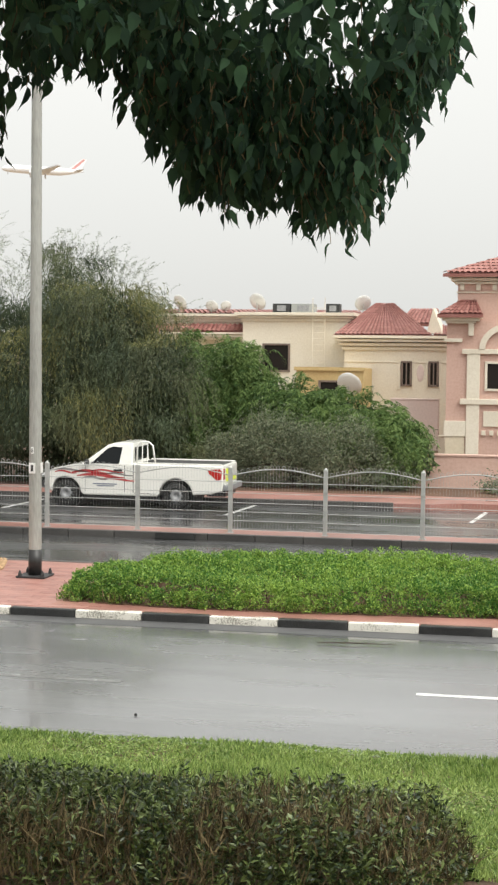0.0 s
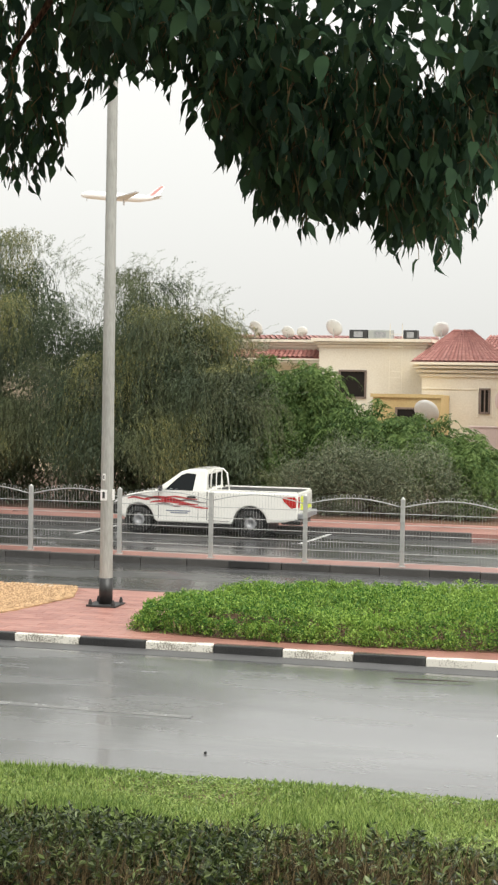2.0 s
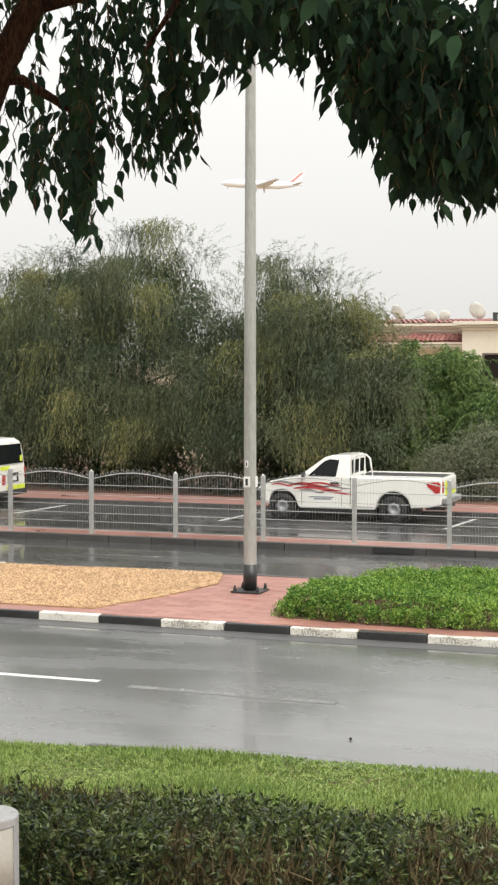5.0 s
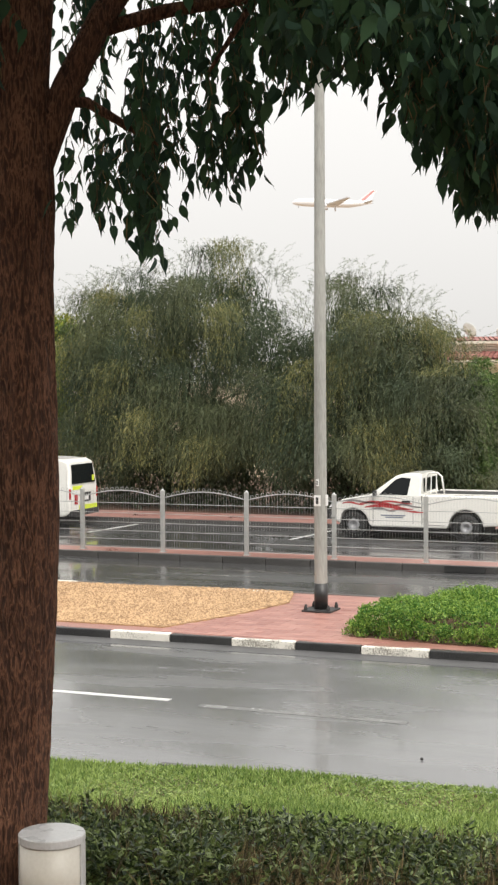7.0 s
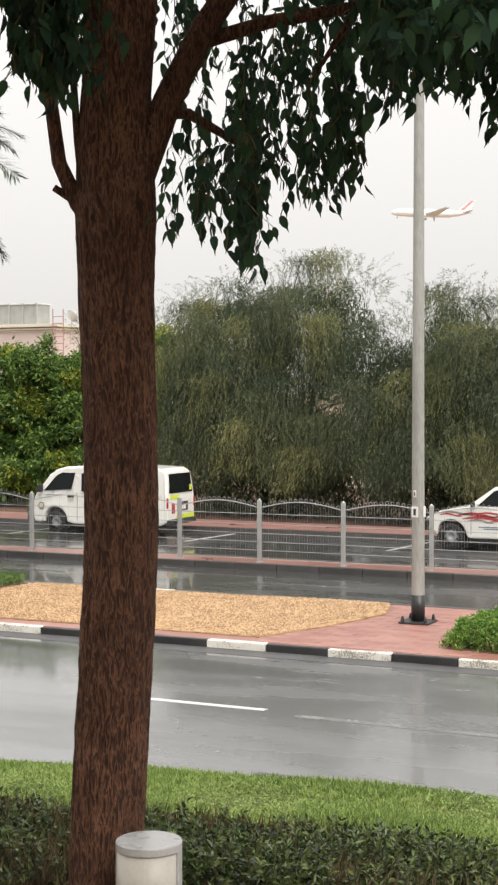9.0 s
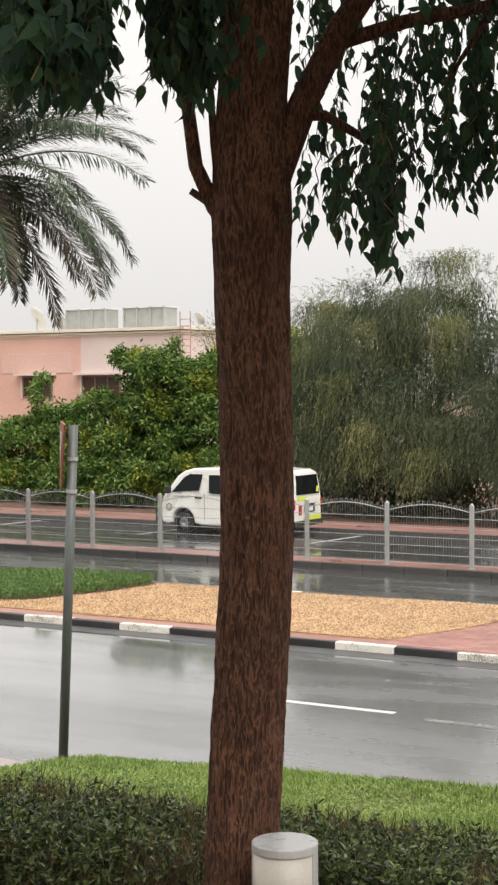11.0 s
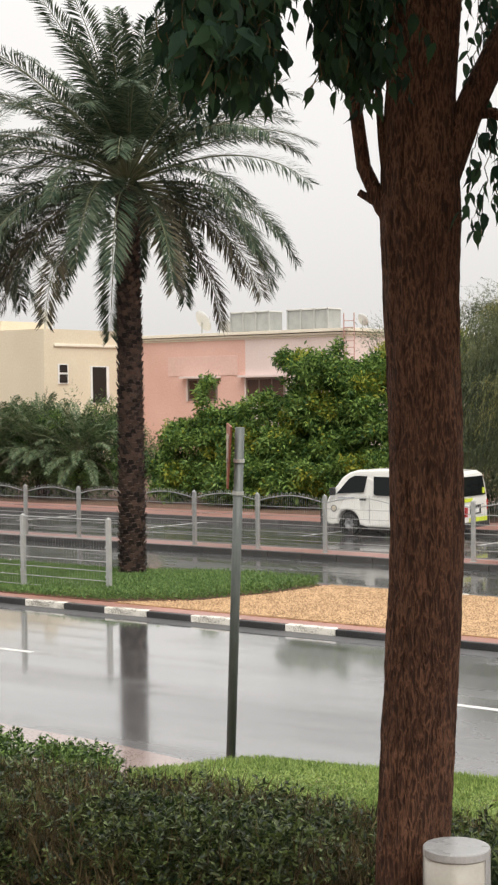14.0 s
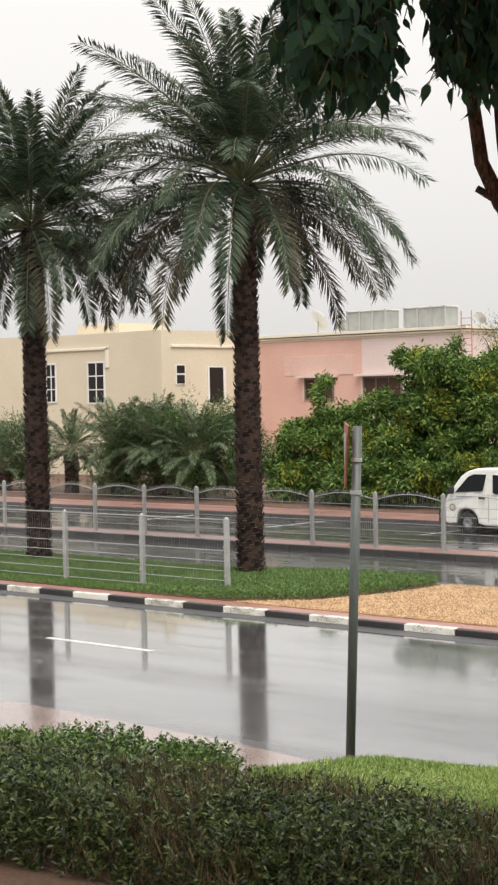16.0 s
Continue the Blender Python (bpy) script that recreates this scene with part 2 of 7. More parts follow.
ASPHALT_FAR = wet_road("wet_dark_asphalt", (0.035, 0.035, 0.036), (0.08, 0.08, 0.081), 0.12, 1.6)
ASPHALT = wet_road("wet_asphalt", (0.075, 0.075, 0.077), (0.15, 0.15, 0.152))
PAVER = surface("wet_pink_paver", (0.30, 0.135, 0.115), (0.46, 0.24, 0.20), 0.32, 1.2, 35, 0.3, rough_var=0.2, spec=0.6, each=0.25)
PAVER_BASE = surface("paver_bed", (0.26, 0.12, 0.10), (0.42, 0.21, 0.175), 0.35, 0.8, 30, 0.3, rough_var=0.2, spec=0.6)
KERB_BLACK = surface("black_kerb_paint", (0.012, 0.012, 0.013), (0.05, 0.05, 0.05), 0.35, 3, 40, 0.4, each=0.1)
KERB_WHITE = surface("white_kerb_paint", (0.20, 0.18, 0.15), (0.74, 0.71, 0.64), 0.45, 5, 40, 0.4, each=0.12, mid=(0.36, 0.5))
KERB_GREY = surface("wet_concrete_kerb", (0.035, 0.033, 0.032), (0.09, 0.085, 0.08), 0.4, 2, 40, 0.4, each=0.15)
LINE = surface("road_marking_paint", (0.45, 0.45, 0.44), (0.8, 0.8, 0.78), 0.3, 3, 50, 0.2)
LINE_WORN = surface("worn_road_marking", (0.09, 0.09, 0.09), (0.22, 0.22, 0.215), 0.25, 2.5, 30, 0.0)
SOIL = surface("damp_soil", (0.06, 0.035, 0.022), (0.16, 0.085, 0.05), 0.85, 1.5, 30, 0.8, bump_size=0.03)
GRAVEL_BED = surface("gravel_bed", (0.30, 0.17, 0.08), (0.55, 0.36, 0.19), 0.8, 6, 60, 0.8, bump_size=0.03)
GRAVEL = surface("ochre_gravel", (0.24, 0.14, 0.068), (0.56, 0.37, 0.205), 0.7, 3, 40, 0.3, island=0.6)
GRASS = surface("fresh_lawn_grass", (0.118, 0.20, 0.041), (0.35, 0.45, 0.134), 0.5, 0.7, 4, 0.0, island=0.7, trans=0.3)
TURF = surface("dark_turf", (0.065, 0.135, 0.032), (0.17, 0.265, 0.075), 0.6, 0.7, 6, 0.0, island=0.6, trans=0.25)
GROUND_M = surface("sandy_ground", (0.20, 0.14, 0.09), (0.34, 0.25, 0.17), 0.9, 0.3, 12, 0.5, bump_size=0.03)
GALV = surface("galvanised_steel", (0.33, 0.34, 0.33), (0.5, 0.5, 0.48), 0.45, 3, 50, 0.1, metal=0.35)
WIRE = surface("dull_fence_wire", (0.34, 0.35, 0.34), (0.48, 0.48, 0.47), 0.5, 3, 50, 0.1, metal=0.3)
POLE_M = surface("weathered_grey_pole", (0.28, 0.28, 0.26), (0.42, 0.42, 0.39), 0.5, 2.5, 40, 0.15, metal=0.2, stretch=(1, 1, 0.15))
POST_GREY = surface("dull_grey_green_paint", (0.065, 0.075, 0.07), (0.115, 0.125, 0.118), 0.45, 2.5, 40, 0.15, stretch=(1, 1, 0.15))
BLACK_M = surface("black_paint", (0.012, 0.012, 0.012), (0.03, 0.03, 0.03), 0.4, 4, 40, 0.1)
WHITE_CAR = surface("white_car_paint", (0.74, 0.73, 0.68), (0.82, 0.81, 0.77), 0.22, 1, 20, 0.0, coat=0.5, rough_var=0.06)
RUBBER = surface("tyre_rubber", (0.01, 0.01, 0.01), (0.03, 0.03, 0.03), 0.7, 8, 60, 0.2)
CARGLASS = glass_dark("dark_car_glass")
STEEL = surface("wheel_steel", (0.22, 0.23, 0.24), (0.40, 0.40, 0.41), 0.5, 8, 60, 0.05, metal=0.5)
DARK_PLASTIC = surface("dark_plastic", (0.015, 0.015, 0.016), (0.04, 0.04, 0.04), 0.5, 8, 60, 0.1)
RED_LENS = surface("red_lamp_lens", (0.35, 0.015, 0.015), (0.5, 0.03, 0.025), 0.15, 10, 60, 0.0)
LAMP_CLEAR = surface("clear_lamp_lens", (0.55, 0.56, 0.58), (0.8, 0.8, 0.8), 0.1, 10, 60, 0.0)
LIME = surface("lime_reflective_tape", (0.55, 0.65, 0.04), (0.72, 0.82, 0.08), 0.4, 10, 60, 0.0)
DECAL_RED = surface("red_decal", (0.36, 0.03, 0.035), (0.5, 0.06, 0.06), 0.3, 5, 40, 0.0)
DECAL_GREY = surface("grey_decal", (0.16, 0.15, 0.15), (0.3, 0.28, 0.27), 0.3, 5, 40, 0.0)
DECAL_BLUE = surface("blue_grey_lettering", (0.16, 0.18, 0.24), (0.24, 0.26, 0.32), 0.4, 5, 40, 0.0)
CREAM = surface("cream_render", (0.67, 0.61, 0.50), (0.79, 0.74, 0.63), 0.85, 0.5, 12, 0.15, bump_size=0.02)
CREAM_TRIM = surface("pale_cream_trim", (0.66, 0.60, 0.49), (0.78, 0.73, 0.62), 0.8, 0.8, 15, 0.1)
YELLOW_M = surface("ochre_cream_render", (0.58, 0.505, 0.375), (0.68, 0.605, 0.47), 0.85, 0.35, 12, 0.15, bump_size=0.02)
PINK = surface("pink_render", (0.60, 0.36, 0.295), (0.70, 0.45, 0.38), 0.85, 0.4, 12, 0.15, bump_size=0.02)
OCHRE = surface("ochre_paint", (0.48, 0.35, 0.16), (0.58, 0.44, 0.22), 0.8, 0.6, 12, 0.15)
PINK_MID = surface("patched_pink_render", (0.60, 0.385, 0.325), (0.69, 0.48, 0.42), 0.85, 0.7, 12, 0.15, bump_size=0.02)
PINK_PALE = surface("faded_pink_render", (0.60, 0.49, 0.46), (0.70, 0.585, 0.55), 0.85, 0.4, 12, 0.15, bump_size=0.02)
PINK_WALL = surface("dusty_pink_wall", (0.53, 0.345, 0.285), (0.63, 0.44, 0.37), 0.85, 0.4, 12, 0.2, bump_size=0.02)
ROOF_RED = surface("red_roof_tile", (0.25, 0.095, 0.08), (0.37, 0.17, 0.145), 0.6, 3, 25, 0.2, island=0.3)
WIN_BROWN = glass_dark("brown_window_glass", (0.075, 0.042, 0.03))
WIN_DARK = glass_dark("dark_window_glass", (0.025, 0.022, 0.02))
FRAME_WHITE = surface("white_window_frame", (0.66, 0.66, 0.64), (0.78, 0.78, 0.76), 0.5, 4, 40, 0.0)
FRAME_BROWN = surface("brown_window_frame", (0.15, 0.11, 0.09), (0.23, 0.18, 0.15), 0.5, 4, 40, 0.0)
DISH_M = surface("pale_dish_paint", (0.55, 0.55, 0.53), (0.7, 0.7, 0.68), 0.5, 2, 30, 0.0)
TANK = surface("grey_roof_unit", (0.27, 0.285, 0.27), (0.40, 0.41, 0.40), 0.5, 2, 30, 0.1, metal=0.1)
BARK = furrowed_bark("reddish_brown_bark", (0.055, 0.028, 0.019), (0.105, 0.050, 0.031), (0.25, 0.125, 0.075))
BARK_GREY = surface("grey_brown_bark", (0.03, 0.023, 0.017), (0.09, 0.07, 0.05), 0.9, 6, 40, 0.8, stretch=(1, 1, 0.3), bump_size=0.03)
PALM_BARK = surface("palm_boot_bark", (0.016, 0.010, 0.008), (0.10, 0.062, 0.047), 0.9, 8, 50, 0.6, island=0.45, stretch=(1, 1, 0.4))
PALM_LEAF = surface("palm_leaflet", (0.027, 0.051, 0.030), (0.115, 0.147, 0.09), 0.6, 3, 20, 0.0, island=0.6, trans=0.16, spec=0.22)
PALM_DRY = surface("dry_palm_leaflet", (0.030, 0.027, 0.016), (0.105, 0.09, 0.048), 0.7, 3, 20, 0.0, island=0.6, trans=0.1)
PALM_PALE = surface("pale_young_palm_leaflet", (0.045, 0.08, 0.036), (0.18, 0.225, 0.12), 0.55, 3, 20, 0.0, island=0.6, trans=0.2, spec=0.3)
WEEP_YELLOW = surface("yellowing_and_toplit_leaf", (0.11, 0.125, 0.04), (0.30, 0.285, 0.10), 0.6, 0.5, 6, 0.0, island=0.3, trans=0.25)
PAVER_PALE = surface("pale_wet_paver", (0.22, 0.165, 0.15), (0.36, 0.28, 0.255), 0.16, 0.8, 30, 0.3, rough_var=0.12, spec=0.7, coat=0.4)
PALM_RACHIS = surface("palm_rachis", (0.07, 0.08, 0.035), (0.15, 0.15, 0.08), 0.5, 3, 20, 0.0)
LEAF_DARK = surface("dark_tree_leaf", (0.035, 0.072, 0.048), (0.060, 0.123, 0.062), 0.6, 2, 20, 0.0, island=0.7, trans=0.3, spec=0.12)
LEAF_LIME = surface("yellow_green_leaf", (0.10, 0.15, 0.02), (0.36, 0.36, 0.05), 0.6, 0.6, 8, 0.0, island=0.6, trans=0.3, spec=0.25)
LEAF_BROAD = surface("mid_green_leaf", (0.028, 0.078, 0.016), (0.18, 0.275, 0.062), 0.55, 0.5, 8, 0.0, island=0.6, trans=0.25, spec=0.3)
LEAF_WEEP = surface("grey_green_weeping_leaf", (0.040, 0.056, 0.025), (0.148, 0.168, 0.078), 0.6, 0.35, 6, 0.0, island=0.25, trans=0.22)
# deeper green of some boughs; also paints the shade inside crowns
LEAF_WEEP_DARK = surface("deep_green_and_inner_shade_leaf", (0.022, 0.040, 0.018), (0.080, 0.108, 0.05), 0.6, 0.35, 6, 0.0, island=0.25, trans=0.2)
LADDER_PINK = surface("faded_pink_red_steel", (0.42, 0.22, 0.19), (0.52, 0.32, 0.28), 0.6, 6, 40, 0.0)
SIGN_RED = surface("faded_sign_red", (0.25, 0.07, 0.05), (0.38, 0.14, 0.10), 0.5, 6, 40, 0.0)
SIGN_PALE = surface("dirty_sign_white", (0.40, 0.31, 0.25), (0.52, 0.43, 0.36), 0.5, 6, 40, 0.0)
LEAF_ACACIA = surface("feathery_bright_leaf", (0.05, 0.10, 0.028), (0.18, 0.26, 0.08), 0.6, 0.5, 6, 0.0, island=0.5, trans=0.28, spec=0.25)
LEAF_SHRUB = surface("shrub_leaf", (0.028, 0.06, 0.022), (0.12, 0.18, 0.065), 0.6, 0.6, 8, 0.0, island=0.5, trans=0.2)
LEAF_DRY = surface("dry_grey_scrub", (0.095, 0.115, 0.07), (0.25, 0.28, 0.175), 0.8, 0.6, 8, 0.0, island=0.5, trans=0.15)
LEAF_HEDGE = surface("hedge_leaf", (0.016, 0.034, 0.010), (0.175, 0.23, 0.07), 0.34, 1.2, 10, 0.0, island=0.9, trans=0.15, mid=(0.32, 0.8))
LEAF_SIDE = surface("side_hedge_leaf", (0.022, 0.055, 0.010), (0.16, 0.25, 0.055), 0.4, 1.2, 10, 0.0, island=0.8, trans=0.15, mid=(0.32, 0.8))
LEAF_ISLAND = surface("groundcover_leaf", (0.048, 0.145, 0.023), (0.315, 0.455, 0.092), 0.5, 0.35, 5, 0.0, island=0.4, trans=0.25, spec=0.3)
TWIG = surface("brown_twig", (0.05, 0.037, 0.018), (0.20, 0.15, 0.07), 0.85, 6, 40, 0.0, island=0.5)
ASPHALT_DULL = surface("dull_gutter_shade_asphalt", (0.05, 0.05, 0.051), (0.11, 0.11, 0.11), 0.55, 1.5, 60, 0.4, spec=0.45, rough_var=0.12)
BOLLARD_M = surface("warm_grey_powder_coat", (0.42, 0.40, 0.37), (0.52, 0.50, 0.46), 0.4, 3, 60, 0.05)
BOLLARD_CAP = surface("pale_bollard_cap", (0.42, 0.42, 0.42), (0.56, 0.56, 0.56), 0.28, 3, 60, 0.05)
BOLLARD_LENS = surface("frosted_bollard_lens", (0.50, 0.47, 0.41), (0.57, 0.54, 0.48), 0.35, 3, 60, 0.0)


# ---- ground, roads, island, median ----
def slab(name, outline, z0, z1, mat, label, category="", kind="structure"):
    bm = bmesh.new()
    prism(bm, outline, z0, z1)
    return tagged(part(name, bm, mat), label, category, "", kind)


def strip(name, x0, x1, y0, y1, z0, z1, mat, label, category=""):
    return slab(name, [(x0, y0), (x1, y0), (x1, y1), (x0, y1)], z0, z1, mat, label, category)


ground = strip("ground", -900, 900, -300, 1500, -0.6, -0.06, GROUND_M, "flat sandy ground reaching to the horizon", "ground")
road_main = strip("road_main", -140, 60, 12.2, 22.55, -0.3, 0.0, ASPHALT, "wet grey asphalt road with pale reflections", "road")
# added dull strip that hides the kerb's reflection, darkened as gutter shade
road_edge = strip("road_edge", -60, 20, 21.95, 22.43, -0.05, 0.005, ASPHALT_DULL, "dull asphalt strip added along the kerb foot, darkened as gutter shade", "road")
road_second = strip("road_second", -140, 60, 27.6, 32.75, -0.3, 0.0, ASPHALT_FAR, "wet dark asphalt carriageway behind the planted island", "road")
road_parking = strip("road_parking", -140, 60, 33.75, 40.75, -0.3, 0.0, ASPHALT_FAR, "wet asphalt service road with parallel parking bays", "road")

WEST, EAST = -75.0, 14.0
island = strip("pavement_island", WEST, EAST, 22.52, 27.62, -0.2, 0.127, PAVER_BASE, "wet pink paved traffic island with kerbs", "pavement")
median = strip("pavement_median", WEST, EAST, 32.72, 33.78, -0.2, 0.14, PAVER_BASE, "narrow wet pink paved strip under the fence", "pavement")
far_pavement = slab("pavement_far", [(WEST, 40.72), (-44, 40.72), (-42, 41.1), (-3.4, 40.72), (-2.6, 41.3), (EAST, 41.3), (EAST, 43.1), (WEST, 43.1)], -0.2, 0.15, PAVER_BASE, "wet reddish paved footpath beyond the parking bays", "pavement")
far_verge = strip("ground_verge", WEST, EAST, 43.1, 60, -0.2, 0.12, SOIL, "damp brown planting strip under the far trees", "ground")


def kerb_mesh(name, length, width, height, mat, jitter):
    bm = bmesh.new()
    box(bm, -length / 2 + 0.006, 0, -0.1, length / 2 - 0.006, width, height, 0.018)
    for v in bm.verts:
        v.co += Vector((0, noise.noise(v.co * 5 + Vector((jitter, 0, 0))) * 0.008, noise.noise(v.co * 4 + Vector((0, jitter, 0))) * 0.01))
    me = bpy.data.meshes.new(name)
    bm.to_mesh(me)
    bm.free()
    me.materials.append(mat)
    return me


# ---- road markings, thin films of paint ----
def marking(name, x0, y0, x1, y1, width, mat, label):
    bm = bmesh.new()
    d = Vector((x1 - x0, y1 - y0, 0))
    n = Vector((-d.y, d.x, 0)).normalized() * width / 2
    steps = max(2, int(d.length / 0.4))
    lo, hi = [], []
    for i in range(steps + 1):
        p = Vector((x0, y0, 0)) + d * i / steps
        w = 1 + 0.12 * noise.noise(p * 3)
        for z, row in ((0.001, lo), (0.004, hi)):
            row.append((bm.verts.new(p + n * w + Vector((0, 0, z))), bm.verts.new(p - n * w + Vector((0, 0, z)))))
    for i in range(steps):
        bm.faces.new((hi[i][0], hi[i][1], hi[i + 1][1], hi[i + 1][0]))
        bm.faces.new((lo[i][0], hi[i][0], hi[i + 1][0], lo[i + 1][0]))
        bm.faces.new((hi[i][1], lo[i][1], lo[i + 1][1], hi[i + 1][1]))
    bmesh.ops.recalc_face_normals(bm, faces=bm.faces)
    return tagged(part(name, bm, mat), label, "road marking", "", "structure")


for x0, x1 in ((-20.7, -18.1), (-11.0, -8.6), (-1.6, 2.4), (-30.0, -26.0)):
    marking("lane_marking", x0, 18.33, x1, 18.33, 0.13, LINE, "white dashed lane line on wet asphalt")
for x0, x1 in ((-8.1, -5.3),):
    marking("lane_marking", x0, 18.16, x1, 18.12, 0.16, LINE_WORN, "faint worn lane line on wet asphalt")
for x0, x1 in ((-14.7, -12.2), (-22.0, -19.5), (-6.5, -4.0)):
    marking("lane_marking", x0, 30.45, x1, 30.45, 0.12, LINE_WORN, "thin pale lane line on the second carriageway")
for x in (-37.9, -32.0, -26.05, -20.2, -14.2, -8.2, -2.0, 4.0):
    marking("bay_marking", x - 0.15, 37.8, x + 0.1, 40.55, 0.12, LINE, "white line between two parking bays")
    marking("bay_marking", x - 0.75, 37.85, x + 0.45, 37.85, 0.10, LINE_WORN, "short pale tick across a parking bay line")


# ---- near bank: lawn falling towards the road ----
def bank_z(y):
    pts = ((-40, 1.45), (6.0, 1.3), (8.6, 0.98), (12.0, 0.40), (14.2, 0.10), (16, 0.02))
    for (a, za), (b, zb) in zip(pts, pts[1:]):
        if y <= b:
            return za + (zb - za) * max(0, (y - a)) / (b - a)
    return pts[-1][1]


def lawn_edge(x):
    """The lawn's far edge along the road."""
    pts = ((-14.0, 11.0), (-10.5, 11.3), (-10.1, 13.7), (-9.7, 14.05), (-8.2, 14.42), (-6.5, 14.78), (-5.0, 14.98), (-2.5, 15.08), (0.0, 14.85), (6.0, 14.2), (20, 13.4))
    if x <= pts[0][0]:
        return pts[0][1]
    for (a, ya), (b, yb) in zip(pts, pts[1:]):
        if x <= b:
            return ya + (yb - ya) * (x - a) / (b - a)
    return pts[-1][1]


def bank_sheet():
    bm = bmesh.new()
    xs = [-60, -40, -30, -24, -20, -17] + [-15 + 0.5 * i for i in range(43)] + [8, 12, 20, 40]
    rows = []
    for x in xs:
        e = lawn_edge(x) if x > -13 else 11.6
        low = max(0.12, min(1.0, 1 - 0.44 * (-9.0 - x)))
        col = [bm.verts.new((x, e + 0.02, -0.2)), bm.verts.new((x, e, max(0.07, bank_z(e) * low)))]
        for k in range(1, 26):
            y = e - (e - 3.0) * k / 25
            col.append(bm.verts.new((x, y, max(0.07, bank_z(y) * (low if y > 8.6 else 1)) + 0.03 * noise.noise(Vector((x * 0.8, y * 0.8, 0))))))
        col.append(bm.verts.new((x, -40, 1.45)))
        rows.append(col)
    for a, b in zip(rows, rows[1:]):
        for k in range(len(a) - 1):
            bm.faces.new((a[k], a[k + 1], b[k + 1], b[k]))
    bmesh.ops.recalc_face_normals(bm, faces=bm.faces)
    return part("ground_bank", bm, SOIL, smooth=True)


tagged(bank_sheet(), "damp brown soil bank falling gently to the road", "ground", "", "structure")
entrance = slab("pavement_entrance", [(-60, 11.2), (-9.9, 11.2), (-10.15, 13.6), (-12.5, 13.95), (-16, 14.05), (-60, 14.05)], -0.2, 0.022, PAVER_PALE, "wet pale pink paved strip beside the road", "pavement")


# ---- leaf and blade clouds ----
def cloud(name, V, per, mat, parent=None, label=""):
    """Many small faces of per corners each from an array of corners."""
    V = np.asarray(V, dtype=np.float32).reshape(-1, 3)
    n = len(V) // per
    me = bpy.data.meshes.new(name)
    me.vertices.add(len(V))
    me.vertices.foreach_set("co", V.ravel())
    me.loops.add(n * per)
    me.loops.foreach_set("vertex_index", np.arange(n * per, dtype=np.int32))
    me.polygons.add(n)
    me.polygons.foreach_set("loop_start", np.arange(0, n * per, per, dtype=np.int32))
    me.update(calc_edges=True)
    me.materials.append(mat)
    ob = new(name, me)
    if parent is not None:
        ob.parent = parent
    if label:
        ob["label"] = label
    return ob


def unit(v):
    return v / np.maximum(np.linalg.norm(v, axis=1, keepdims=True), 1e-9)


def blades(rng, P, length, width, up, spread):
    """Slim pointed blades that rise from the points P along up with a random spread."""
    n = len(P)
    d = unit(np.asarray(up)[None, :] + rng.normal(0, spread, (n, 3)))
    s = unit(np.cross(d, rng.normal(0, 1, (n, 3))))
    L = length * rng.uniform(0.6, 1.3, (n, 1))
    W = width * rng.uniform(0.7, 1.3, (n, 1))
    tip = P + d * L + rng.normal(0, 0.12, (n, 3)) * L
    return np.stack([P - s * W * 0.6, P + s * W * 0.6, tip], 1), 3


def leaflets(rng, P, d, length, width, droop=0.0):
    """Pointed leaf quads at P along directions d (one each)."""
    n = len(P)
    d = unit(d)
    s = unit(np.cross(d, rng.normal(0, 1, (n, 3))))
    L = length * rng.uniform(0.6, 1.35, (n, 1))
    W = width * rng.uniform(0.7, 1.3, (n, 1))
    nrm = np.cross(d, s)
    tip = P + d * L + np.array([0, 0, -droop]) * L
    mid = P + d * L * 0.45 + nrm * W * 0.12
    return np.stack([P, mid + s * W * 0.5, tip, mid - s * W * 0.5], 1), 4


def inside(outline, x, y):
    hit = np.zeros(len(x), bool)
    n = len(outline)
    for i in range(n):
        (x0, y0), (x1, y1) = outline[i], outline[(i + 1) % n]
        c = ((y0 > y) != (y1 > y)) & (x < (x1 - x0) * (y - y0) / (y1 - y0 + 1e-12) + x0)
        hit ^= c
    return hit


def scatter(rng, outline, n):
    o = np.array(outline)
    lo, hi = o.min(0), o.max(0)
    out = np.zeros((0, 2))
    while len(out) < n:
        p = rng.uniform(lo, hi, (n * 2, 2))
        out = np.concatenate([out, p[inside(outline, p[:, 0], p[:, 1])]])
    return out[:n]


def lawn():
    rng = np.random.default_rng(3)
    n = 205000
    x = rng.uniform(-11.0, 0.6, n)
    u = rng.uniform(0, 1, n) ** 1.15
    e = np.array([lawn_edge(a) for a in np.linspace(-13, 1.5, 600)])
    e = np.interp(x, np.linspace(-13, 1.5, 600), e)
    y = e + 0.08 - u * (e - 8.9)
    wob = 0.02 * np.sin(x * 2.3 + y) + 0.02 * np.sin(x * 0.9 - 2 * y)
    z = np.interp(y, [-40, 6.0, 8.6, 12.0, 14.2, 16], [1.45, 1.3, 0.98, 0.40, 0.10, 0.08]) + 0.01
    P = np.stack([x, y, z], 1)
    keep = (x > -0.875 * y) & (x > -10.15)
    P, wob = P[keep], wob[keep]
    V, per = blades(rng, P, 0.055, 0.013, (0, 0.05, 1), 0.9)
    V[:, 2, 2] += wob
    return tagged(cloud("lawn", V, per, GRASS), "bright green thick lawn grass along the road", "grass", "", "stuff")


lawn()


